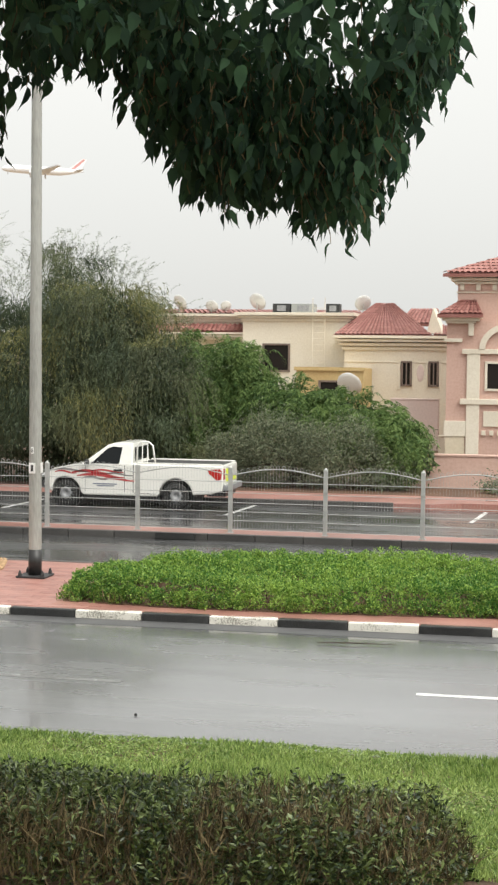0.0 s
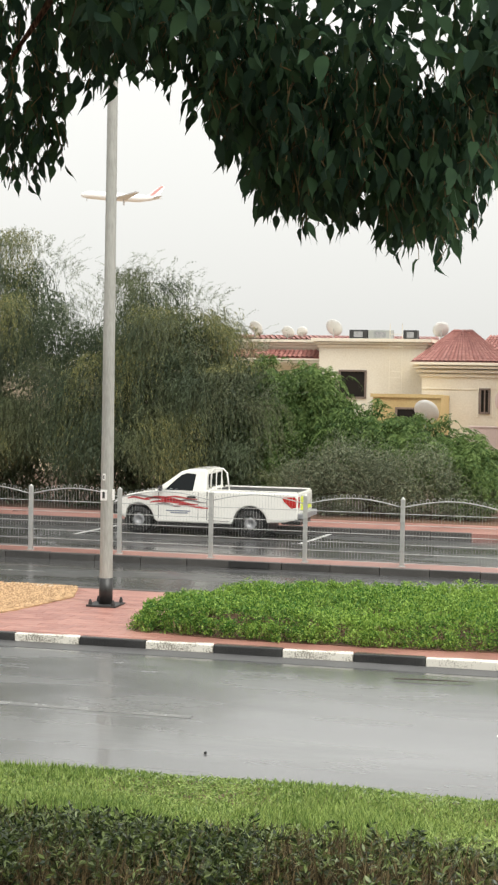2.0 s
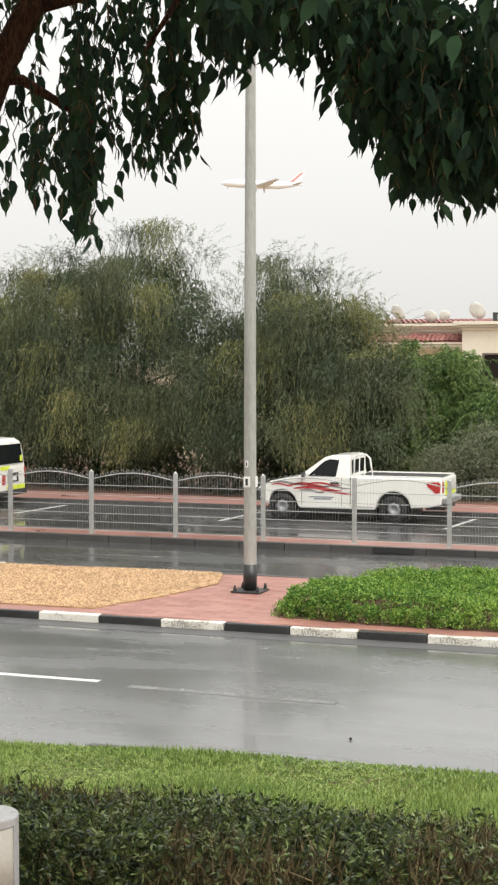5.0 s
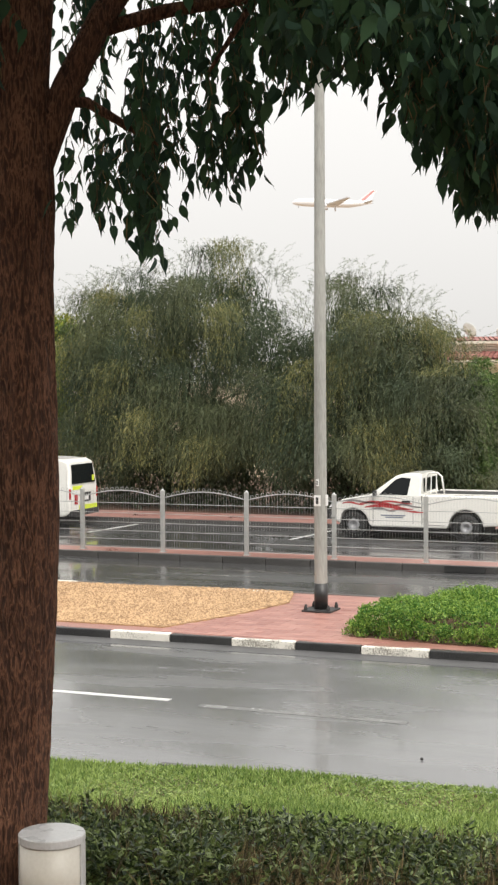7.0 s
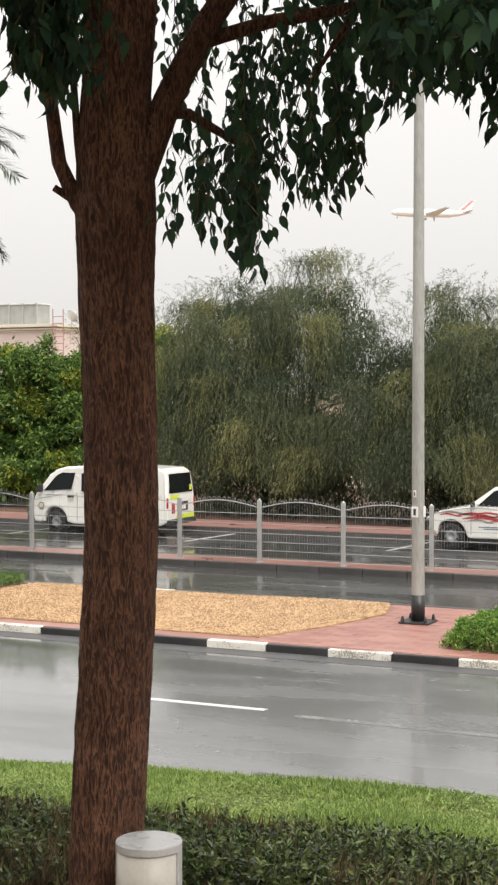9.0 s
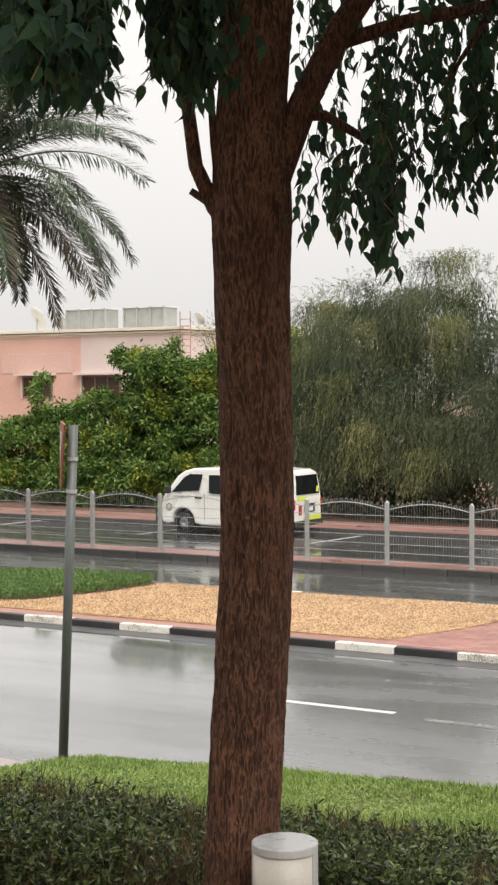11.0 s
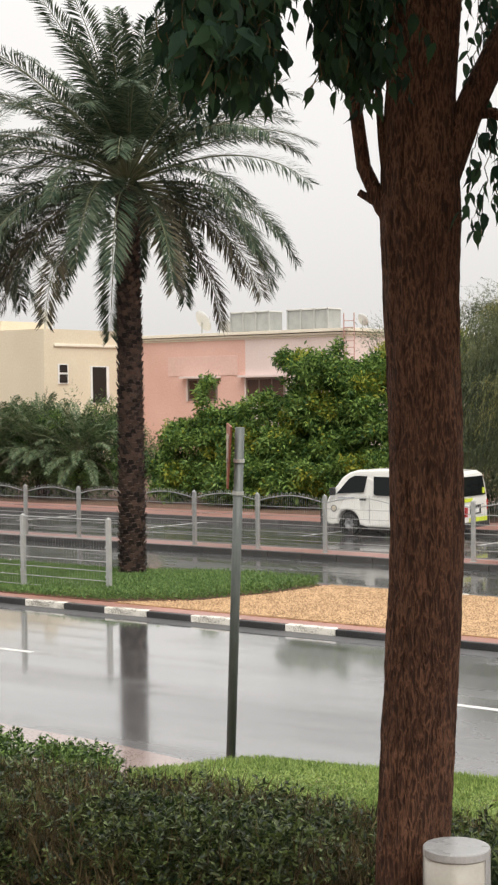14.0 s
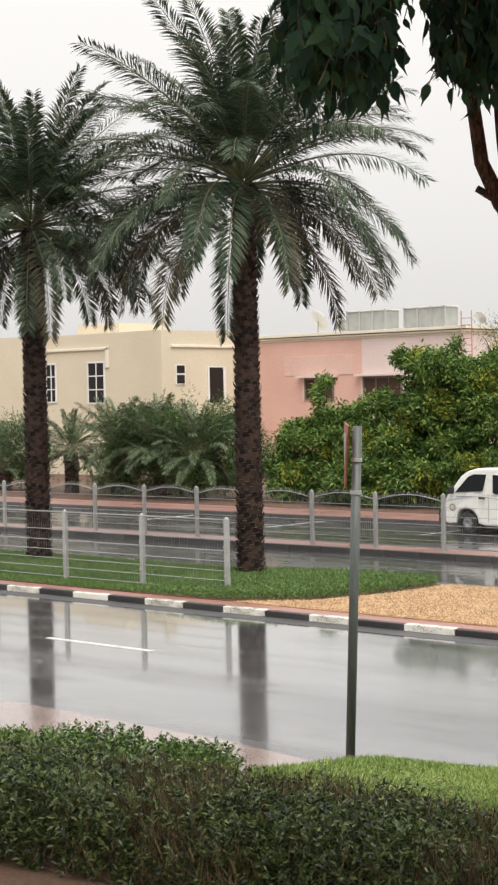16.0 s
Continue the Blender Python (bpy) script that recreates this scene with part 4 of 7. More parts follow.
    # lower edge of the crown: heading and elevation, degrees
    az = [2.9, 3.5, 3.8, 4.5, 5.1, 5.7, 6.2, 6.7, 7.3, 8.3, 8.9, 9.8, 11.3, 12.2, 12.9, 13.5, 14.1, 14.6, 16.0, 16.6, 17.6, 18.0, 18.8, 19.4, 19.8, 20.5, 21.3, 21.5, 21.9, 22.6, 23.3, 23.9, 24.4, 25.1, 25.5, 25.9, 26.5, 27.7, 28.4, 28.9, 29.2, 29.6, 31.6, 32.4, 33.0, 33.5, 34.0, 34.6, 35.1, 35.6, 36.2, 36.9, 37.5, 38.0, 38.5, 39.1, 39.3, 39.7]
    el = [15.0, 12.5, 10.7, 9.6, 8.6, 7.7, 5.4, 5.6, 3.8, 4.8, 4.0, 5.2, 5.1, 5.1, 6.2, 5.0, 5.8, 7.6, 8.0, 9.7, 10.1, 9.2, 10.4, 9.8, 9.2, 10.3, 10.6, 7.5, 7.4, 6.3, 6.0, 7.9, 7.5, 6.6, 4.5, 4.7, 5.6, 5.4, 4.8, 4.8, 6.0, 10.5, 10.7, 10.3, 9.7, 10.1, 12.1, 13.3, 11.3, 12.0, 10.3, 9.4, 10.2, 10.0, 9.7, 10.0, 12.8, 16.0]
    eye = np.array([0.02, 0.0, 4.2])

    def hang(n_twigs, a0, a1, d0, d1, step, size, dense, lift):
        """Hanging twigs of leaves between two headings, down to the crown's lower edge."""
        P, D, sticks = [], [], []
        bunch = rng.uniform(a0, a1, max(3, n_twigs // 5))
        drop = np.abs(rng.normal(0, 0.35, len(bunch)))
        for _ in range(n_twigs):
            b = rng.integers(0, len(bunch))
            a = bunch[b] + rng.normal(0, 0.13)
            low = np.interp(a, az, el) + (-0.4 if 20.6 < a < 30 else 0.25) + drop[b] + rng.exponential(0.55) + lift
            dist = rng.uniform(d0, d1)
            top = low + rng.uniform(1.5, 6.0)
            dirv = np.array([-math.sin(math.radians(a)), math.cos(math.radians(a)), 0])
            zt, zl = eye[2] + dist * math.tan(math.radians(top)), eye[2] + dist * math.tan(math.radians(low))
            sway = rng.normal(0, 0.06, 3)
            m = max(2, int((zt - zl) / step))
            prev = None
            for i in range(m):
                f = i / max(1, m - 1)
                z = zt + (zl + size - zt) * f
                p = eye * np.array([1, 1, 0]) + dirv * dist + np.array([0, 0, z]) + sway * f + rng.normal(0, 0.012, 3)
                if prev is not None:
                    sticks.append((prev, p))
                prev = p
                if rng.uniform() < dense:
                    P.append(p)
                    D.append(np.array([rng.normal(0, 0.38), rng.normal(0, 0.38), -1.0]))
        return P, D, sticks

    P, D, S = [], [], []
    for args in (
        (980, 3.6, 15.6, 5.8, 7.8, 0.042, 0.1, 0.92, 0.0),
        (160, 15.0, 21.3, 5.6, 7.4, 0.05, 0.1, 0.92, 0.0),
        (44, 21.4, 23.6, 6.6, 7.6, 0.055, 0.1, 0.85, 0.0),
        (60, 23.8, 29.2, 6.6, 7.8, 0.058, 0.1, 0.8, 0.0),
        (44, 24.8, 26.4, 6.8, 7.6, 0.058, 0.1, 0.8, 0.0),
        (55, 21.0, 26.5, 7.0, 8.0, 0.06, 0.1, 0.85, 3.6),
        (30, 26.5, 29.8, 7.3, 8.2, 0.06, 0.1, 0.8, 5.6),
        (130, 31.8, 34.3, 6.2, 6.7, 0.05, 0.1, 0.95, 0.0),
        (50, 33.0, 36.0, 6.8, 7.6, 0.05, 0.1, 0.9, 1.4),
        (300, 36.0, 39.2, 5.3, 6.6, 0.046, 0.11, 0.95, 0.0),
    ):
        p, dd, s = hang(*args)
        P += p
        D += dd
        S += s
    # the crown above, out over the bank
    m = 16000
    a = np.radians(rng.uniform(2, 40, m))
    dist = rng.uniform(4.6, 8.2, m)
    e = np.radians(np.maximum(np.interp(np.degrees(a), az, el) + 3.2, rng.uniform(11.5, 32, m)))
    C = np.stack([-np.sin(a) * dist, np.cos(a) * dist, 4.2 + dist * np.tan(e)], 1)
    fix = ~((np.degrees(a) > 20.6) & (np.degrees(a) < 31) & (np.degrees(e) < 13.5) & (rng.uniform(0, 1, m) < 0.75))
    deg = np.degrees(a)
    fix &= ~((deg > 20.4) & (deg < 34.5) & (dist < 7.2) & (np.degrees(e) < 22))
    fix &= ~((deg > 26) & (deg < 31.5) & (np.degrees(e) < 15.5))
    C = C[fix]
    # unseen leaf cover overhead, added to darken the trunk and the leaves below
    m = 34000
    a2, d2 = np.radians(rng.uniform(-14, 70, m)), 9.0 * np.sqrt(rng.uniform(0.03, 1, m))
    top = np.stack([-np.sin(a2) * d2, np.cos(a2) * d2, np.maximum(rng.uniform(6.9, 9.4, m), 4.2 + d2 * 0.36)], 1)
    # unseen leaves to the west, added to keep skylight off the trunk's left
    m = 9000
    a3, d3 = np.radians(rng.uniform(55, 115, m)), rng.uniform(3.0, 8.5, m)
    west = np.stack([-np.sin(a3) * d3, np.cos(a3) * d3, rng.uniform(4.6, 9.0, m)], 1)
    # unseen thick heart over the fork, added to shade the upper trunk
    m = 16000
    a4, r4 = rng.uniform(0, 2 * math.pi, m), 2.6 * np.sqrt(rng.uniform(0, 1, m))
    heart = np.stack([-2.7 + r4 * np.cos(a4), 5.0 + r4 * np.sin(a4), rng.uniform(6.7, 9.2, m)], 1)
    upper = np.concatenate([top, west, heart])
    P = np.concatenate([np.array(P), C])
    D = np.concatenate([np.array(D), rng.normal(0, 0.6, (len(C), 3)) + np.array([0, 0, -0.9])])
    V, per = heart_leaves(rng, P, D, 0.08)
    cloud("crown", V, per, LEAF_DARK, t, "glossy dark heart-shaped leaves with drip tips")
    V, per = leaflets(rng, upper, rng.normal(0, 0.6, upper.shape) + np.array([0, 0, -0.9]), 0.1, 0.06)
    cloud("unseen_shading_crown", V, per, LEAF_DARK, t)
    S = np.array(S)
    d = unit(S[:, 1] - S[:, 0])
    s = unit(np.cross(d, rng.normal(0, 1, d.shape))) * 0.0025
    V = np.stack([S[:, 0] - s, S[:, 0] + s, S[:, 1] + s, S[:, 1] - s], 1)
    tagged(cloud("twig_mass", V, 4, TWIG, t), kind="stuff")
    return tagged(t, "shade tree with reddish-brown trunk and drooping dark leaves", "tree")


near_tree()


# ---- date palms on the island ----
def date_palm(name, x, y, h, seed, reach, trunk_r, label, fronds=92, z0=0.13, fall=1.8, thin=0.017, leaf=PALM_LEAF):
    rng = np.random.default_rng(seed)
    t = empty(name, pose(x, y, z0))
    bm = bmesh.new()
    tube(bm, [(0, 0, -0.1), (0, 0, 0.4), (0.03, 0, h * 0.5), (0, 0, h)], [trunk_r * 1.02, trunk_r * 0.92, trunk_r * 0.88, trunk_r * 0.8], 20)
    part("trunk", bm, PALM_BARK, t, smooth=True)
    # old leaf bases in a spiral
    V = []
    n = int(h / 0.1) * 11
    for i in range(n):
        a = i * 2.39996
        z = h * (i + 0.5) / n
        r = trunk_r * (0.97 - 0.17 * z / h)
        out = np.array([math.cos(a), math.sin(a), 0])
        side = np.array([-math.sin(a), math.cos(a), 0])
        w = 0.08 * trunk_r / 0.27 * rng.uniform(0.85, 1.15)
        p = out * r + np.array([0, 0, z])
        lip = out * rng.uniform(0.045, 0.085)
        A, B = p - side * w + np.array([0, 0, -0.06]), p + side * w + np.array([0, 0, -0.06])
        Cc, Dd = p + side * w * 0.55 + lip + np.array([0, 0, 0.055]), p - side * w * 0.55 + lip + np.array([0, 0, 0.055])
        E, F = Cc - lip * 1.1 + np.array([0, 0, 0.01]), Dd - lip * 1.1 + np.array([0, 0, 0.01])
        V += [A, B, Cc, Dd, Dd, Cc, E, F]
    tagged(cloud("leaf_base_sheath", np.array(V), 4, PALM_BARK, t, "overlapping cut leaf bases"), kind="stuff")
    for j in range(fronds):
        u = j / fronds
        a = j * 2.39996 + rng.uniform(-0.25, 0.25)
        tilt = 1.42 - fall * u ** 0.85 + rng.normal(0, 0.1)
        L = reach * rng.uniform(0.88, 1.06) * (0.9 if u < 0.12 else 1 - 0.2 * max(0, u - 0.5))
        out = np.array([math.cos(a), math.sin(a), 0])
        side = np.array([-math.sin(a), math.cos(a), 0])
        twist = rng.normal(0, 0.35)
        N = 20
        p = np.array([0, 0, h - 0.05 + 0.4 * (1 - u)]) + out * 0.1
        ang = tilt
        pts = [p]
        dirs = []
        bend = 0.3 + 0.7 * min(1, u * 1.8) + 0.35 * rng.uniform()
        for k in range(N):
            ang -= bend / N * (0.2 + 1.6 * k / N)
            ang = max(ang, -1.5)
            dv = out * math.cos(ang) + np.array([0, 0, math.sin(ang)])
            dirs.append(dv)
            p = p + dv * L / N
            pts.append(p)
        bm = bmesh.new()
        tube(bm, [tuple(q) for q in pts], [0.028 * reach / 4.8 * (1 - 0.88 * k / N) + 0.003 for k in range(N + 1)], 5, False)
        V = []
        rows = 8 if reach > 3 else 4
        for k in range(4, N):
            for m in range(rows):
                f = m / rows
                s = (k + f) / N
                for sg in (-1, 1):
                    g = min(1, max(0, f + rng.uniform(-0.12, 0.12)))
                    q = pts[k] * (1 - g) + pts[k + 1] * g
                    nrm = np.cross(side, dirs[k])
                    nrm = nrm * (1 if nrm[2] >= 0 else -1)
                    across = side * math.cos(twist) + nrm * math.sin(twist)
                    ll = 0.6 * math.sin(math.pi * min(1, 0.22 + 0.78 * s) * 0.9) ** 0.7 * (reach / 4.2) * rng.uniform(0.8, 1.1)
                    ld = dirs[k] * (0.5 + 0.5 * s) + across * sg * 0.92 + nrm * rng.choice((0.42, 0.1, -0.15)) + rng.normal(0, 0.07, 3)
                    ld /= np.linalg.norm(ld)
                    wv = np.cross(ld, nrm)
                    wv = wv / max(1e-6, np.linalg.norm(wv)) * thin
                    sag = np.array([0, 0, -1.0]) * ll
                    tip = q + ld * ll + sag * 0.2
                    mid = q + ld * ll * 0.5 + sag * 0.04
                    V += [q - wv * 0.7, mid - wv, tip, mid + wv]
        fr = part("frond", bm, PALM_RACHIS, t)
        cloud("foliage", np.array(V), 4, leaf if u < 0.84 or j % 2 == 0 else PALM_DRY, fr)
    return tagged(t, label, "palm tree")


date_palm("date_palm", -23.15, 26.7, 8.8, 11, 4.65, 0.285, "tall date palm with rough brown trunk standing on the turf")
date_palm("date_palm", -30.38, 26.7, 8.45, 12, 4.3, 0.295, "date palm beside the island fence, with arching grey-green fronds")


# ---- vehicles ----
def arch_points(cx, r, z, n=10):
    """Wheel arch from rear to front along the underside."""
    a0 = math.asin(max(-1, min(1, (z - 0.36) / r)))
    return [(cx + r * math.cos(a), 0.36 + r * math.sin(a)) for a in [a0 + (math.pi - 2 * a0) * k / n for k in range(n + 1)]]


def wheel(t, cx, y, side, r=0.36, width=0.22, spokes=0):
    bm = bmesh.new()
    prof = [(r * 0.62, 0), (r * 0.93, 0), (r, 0.03), (r, width - 0.03), (r * 0.93, width), (r * 0.62, width)]
    n = 28
    rings = [[bm.verts.new((cx + q * math.cos(2 * math.pi * k / n), y + side * w, r + q * math.sin(2 * math.pi * k / n))) for k in range(n)] for q, w in prof]
    for a, b in zip(rings, rings[1:]):
        for k in range(n):
            bm.faces.new((a[k], a[(k + 1) % n], b[(k + 1) % n], b[k]))
    bmesh.ops.recalc_face_normals(bm, faces=bm.faces)
    w = part("wheel", bm, RUBBER, t, "black tyre", smooth=True)
    bm = bmesh.new()
    prof = [(0.0, 0.02), (r * 0.16, 0.02), (r * 0.2, 0.05), (r * 0.42, 0.075), (r * 0.5, 0.03), (r * 0.6, 0.02), (r * 0.63, 0.0)]
    rings = [[bm.verts.new((cx + max(q, 0.002) * math.cos(2 * math.pi * k / n), y + side * (width - 0.1 + d), r + max(q, 0.002) * math.sin(2 * math.pi * k / n))) for k in range(n)] for q, d in prof]
    for a, b in zip(rings, rings[1:]):
        for k in range(n):
            bm.faces.new((a[k], a[(k + 1) % n], b[(k + 1) % n], b[k]))
    part("rim", bm, STEEL, w, "pale steel rim", smooth=True)
    for k in range(8):
        a = 2 * math.pi * (k + 0.5) / 8
        bm = bmesh.new()
        c = Vector((cx + r * 0.46 * math.cos(a), y + side * (width - 0.068), r + r * 0.46 * math.sin(a)))
        tube(bm, [c + Vector((0, 0.03, 0)), c + Vector((0, -0.03, 0))], r * 0.075, 8)
        part("rim_hole", bm, BLACK_M, w)


def panel(name, outline, y, th, mat, t, label=""):
    """A flat panel on the side of a vehicle over an outline in x and z."""
    bm = bmesh.new()
    extrude_y(bm, outline, y, y + th)
    return part(name, bm, mat, t, label)


def sheared(bm, belt, roof, w, inset):
    """Lean the upper sides of a body inwards above the belt line."""
    for v in bm.verts:
        if v.co.z > belt:
            f = min(1, (v.co.z - belt) / (roof - belt)) * inset
            v.co.y += f if v.co.y < w / 2 else -f


def flame(t, x, z, ln, th, mat, y):
    n = 9
    up = [(x + ln * k / n, z + 0.025 * math.sin(k * 0.6) + th * 0.85 * math.sin(math.pi * min(1, (k + 0.3) / n))) for k in range(n + 1)]
    dn = [(x + ln * k / n, z + 0.025 * math.sin(k * 0.6) - 0.02) for k in range(n, -1, -1)]
    panel("decal", up + dn, y, 0.004, mat, t, "red and grey flame decal")


def pickup():
    t = empty("pickup_truck", pose(-13.68, 38.72, 0.0))
    W = 1.76
    cx1, cx2 = 0.78, 3.81
    under = arch_points(cx2, 0.46, 0.40)[::1]
    low = [(5.06, 0.52), (4.75, 0.43)] + under + [(3.3, 0.33), (1.3, 0.33)] + arch_points(cx1, 0.44, 0.40) + [(0.28, 0.42), (0.04, 0.48)]
    cab = [(0.0, 0.62), (0.03, 0.8), (0.14, 0.9), (0.45, 1.02), (0.95, 1.11), (1.22, 1.14), (1.92, 1.66), (2.1, 1.715), (2.45, 1.735), (2.58, 1.72), (2.62, 1.62), (2.63, 1.2), (2.66, 1.19), (5.05, 1.19), (5.08, 1.17), (5.09, 0.75)]
    bm = bmesh.new()
    extrude_y(bm, low + cab, 0, W)
    bmesh.ops.bevel(bm, geom=[e for e in bm.edges if abs(e.verts[0].co.y - e.verts[1].co.y) < 1e-5], offset=0.045, segments=3, affect="EDGES", profile=0.5)
    sheared(bm, 1.12, 1.74, W, 0.17)
    for v in bm.verts:
        if v.co.x < 0.5:
            v.co.x += 0.28 * ((v.co.y - W / 2) / (W / 2)) ** 2 * (0.5 - v.co.x) / 0.5
    part("body", bm, WHITE_CAR, t, "white painted body", smooth=False)
    # bed well and dark wheel wells
    bm = bmesh.new()
    box(bm, 2.76, 0.14, 1.193, 4.98, W - 0.14, 1.198)
    part("bed_floor", bm, DARK_PLASTIC, t)
    for a in (0.0, 1.0):
        bm = bmesh.new()
        y = 0.05 if a == 0 else W - 0.09
        box(bm, 2.7, y, 1.19, 5.04, y + 0.05, 1.225, 0.01)
        part("bed_rail", bm, WHITE_CAR, t)
    for cx in (cx1, cx2):
        bm = bmesh.new()
        tube(bm, [(cx, 0.27, 0.37), (cx, W - 0.27, 0.37)], 0.45, 24)
        part("wheel_well", bm, BLACK_M, t)
    for cx in (cx1, cx2):
        wheel(t, cx, 0.26, -1)
        wheel(t, cx, W - 0.26, 1)
    # glass: side window, windscreen, rear window
    tilt = lambda z: 0.17 * max(0, min(1, (z - 1.12) / 0.62))
    def leaning(name, pts, mat, label=""):
        bm = bmesh.new()
        a = [bm.verts.new((x, tilt(z) - 0.004, z)) for x, z in pts]
        b = [bm.verts.new((x, tilt(z) + 0.02, z)) for x, z in pts]
        bm.faces.new(a)
        bm.faces.new(b[::-1])
        for k in range(len(pts)):
            bm.faces.new((a[k], b[k], b[(k + 1) % len(pts)], a[(k + 1) % len(pts)]))
        bmesh.ops.recalc_face_normals(bm, faces=bm.faces)
        return part(name, bm, mat, t, label)
    leaning("side_window", [(1.5, 1.17), (2.27, 1.17), (2.33, 1.6), (2.08, 1.62), (1.92, 1.56)], CARGLASS, "dark side window")
    bm = bmesh.new()
    vs = [(1.27, 0.16, 1.17), (1.27, W - 0.16, 1.17), (1.87, W - 0.30, 1.61), (1.87, 0.30, 1.61)]
    a = [bm.verts.new(v) for v in vs]
    b = [bm.verts.new((x - 0.012, y, z + 0.016)) for x, y, z in vs]
    bm.faces.new(a)
    bm.faces.new(b[::-1])
    for k in range(4):
        bm.faces.new((a[k], b[k], b[(k + 1) % 4], a[(k + 1) % 4]))
    part("windscreen", bm, CARGLASS, t)
    bm = bmesh.new()
    box(bm, 2.622, 0.3, 1.25, 2.642, W - 0.3, 1.6, 0.004)
    part("rear_window", bm, CARGLASS, t)
    # door gaps, sill line, handle, mirror
    for x in (1.34, 2.42):
        panel("door_gap", [(x, 0.42), (x + 0.012, 0.42), (x + 0.012, 1.14), (x, 1.14)], -0.002, 0.006, DARK_PLASTIC, t)
    panel("door_gap", [(2.655, 0.42), (2.675, 0.42), (2.675, 1.17), (2.655, 1.17)], -0.002, 0.006, DARK_PLASTIC, t)
    bm = bmesh.new()
    box(bm, 2.13, -0.03, 0.98, 2.36, 0.01, 1.03, 0.012)
    part("door_handle", bm, DARK_PLASTIC, t)
    bm = bmesh.new()
    box(bm, 1.36, -0.17, 1.14, 1.46, 0.0, 1.28, 0.03)
    part("mirror", bm, DARK_PLASTIC, t)
    # guard frame behind the cab
    for y in (0.16,):
        bm = bmesh.new()
        tube(bm, [(2.72, y, 1.2), (2.72, y + (0.05 if y < 1 else -0.05), 1.62), (2.8, y + (0.06 if y < 1 else -0.06), 1.74), (3.02, y + (0.06 if y < 1 else -0.06), 1.76), (3.14, y + (0.04 if y < 1 else -0.04), 1.66), (3.22, y, 1.22)], 0.024, 8)
        part("guard_hoop", bm, WHITE_CAR, t, smooth=True)
        for x in (2.86, 3.0):
            bm = bmesh.new()
            tube(bm, [(x, y, 1.2), (x, y + (0.05 if y < 1 else -0.05), 1.74)], 0.016, 6)
            part("guard_bar", bm, WHITE_CAR, t)
    # lamps, tailgate, bumpers, tape
    panel("tail_lamp", [(4.66, 1.08), (5.0, 1.1), (5.05, 1.05), (5.04, 0.83), (4.92, 0.8), (4.72, 0.97)], -0.004, 0.02, RED_LENS, t, "red tail lamp")
    bm = bmesh.new()
    box(bm, 5.085, 0.03, 0.82, 5.10, 0.17, 1.1, 0.004)
    part("tail_lamp", bm, RED_LENS, t)
    bm = bmesh.new()
    box(bm, 5.085, 0.2, 0.62, 5.105, W - 0.2, 1.14, 0.008)
    tg = part("tailgate", bm, WHITE_CAR, t)
    for y0, y1, z0, z1 in ((0.24, 0.7, 0.88, 1.1), (0.24, W - 0.24, 0.74, 0.86)):
        bm = bmesh.new()
        box(bm, 5.106, y0, z0, 5.11, y1, z1)
        part("reflective_tape", bm, LIME, tg, "lime yellow tape")
    bm = bmesh.new()
    box(bm, 5.11, 0.72, 0.98, 5.135, 0.95, 1.05, 0.01)
    part("tailgate_handle", bm, DARK_PLASTIC, tg)
    bm = bmesh.new()
    box(bm, 5.08, 0.05, 0.53, 5.24, W - 0.05, 0.68, 0.03)
    part("rear_bumper", bm, STEEL, t, "silver step bumper")
    bm = bmesh.new()
    box(bm, 4.6, 0.25, 0.36, 5.1, W - 0.25, 0.55)
    part("underside", bm, BLACK_M, t)
    bm = bmesh.new()
    box(bm, 1.3, 0.2, 0.25, 3.3, W - 0.2, 0.36)
    part("underside", bm, BLACK_M, t)
    panel("head_lamp", [(0.1, 0.8), (0.2, 0.9), (0.42, 0.96), (0.36, 0.84)], 0.02, 0.04, LAMP_CLEAR, t, "clear head lamp")
    panel("front_bumper", [(0.03, 0.5), (0.3, 0.46), (0.3, 0.72), (0.02, 0.74)], 0.05, 0.03, DARK_PLASTIC, t)
    panel("flank_line", [(2.7, 0.42), (2.72, 0.42), (3.28, 0.41), (3.28, 0.395), (2.7, 0.4)], -0.003, 0.004, DECAL_GREY, t)
    for x, z, ln, th, m in ((0.42, 0.98, 1.0, 0.04, DECAL_GREY), (0.98, 0.93, 1.1, 0.07, DECAL_RED), (1.12, 0.84, 1.3, 0.08, DECAL_RED), (1.25, 0.78, 0.7, 0.05, DECAL_GREY), (1.75, 0.76, 0.95, 0.05, DECAL_RED), (1.9, 0.9, 0.75, 0.03, DECAL_GREY), (1.5, 0.98, 0.9, 0.03, DECAL_RED), (0.5, 0.93, 0.6, 0.03, DECAL_RED)):
        flame(t, x, z, ln, th, m, -0.006)
    for z, x0, x1 in ((0.62, 1.55, 2.22), (0.57, 1.68, 2.15)):
        panel("lettering_bar", [(x0, z), (x1, z), (x1, z + 0.03), (x0, z + 0.03)], -0.006, 0.005, DECAL_BLUE, t)
    return tagged(t, "white single-cab pickup with red flame decals, parked in a bay", "pickup truck")


pickup()


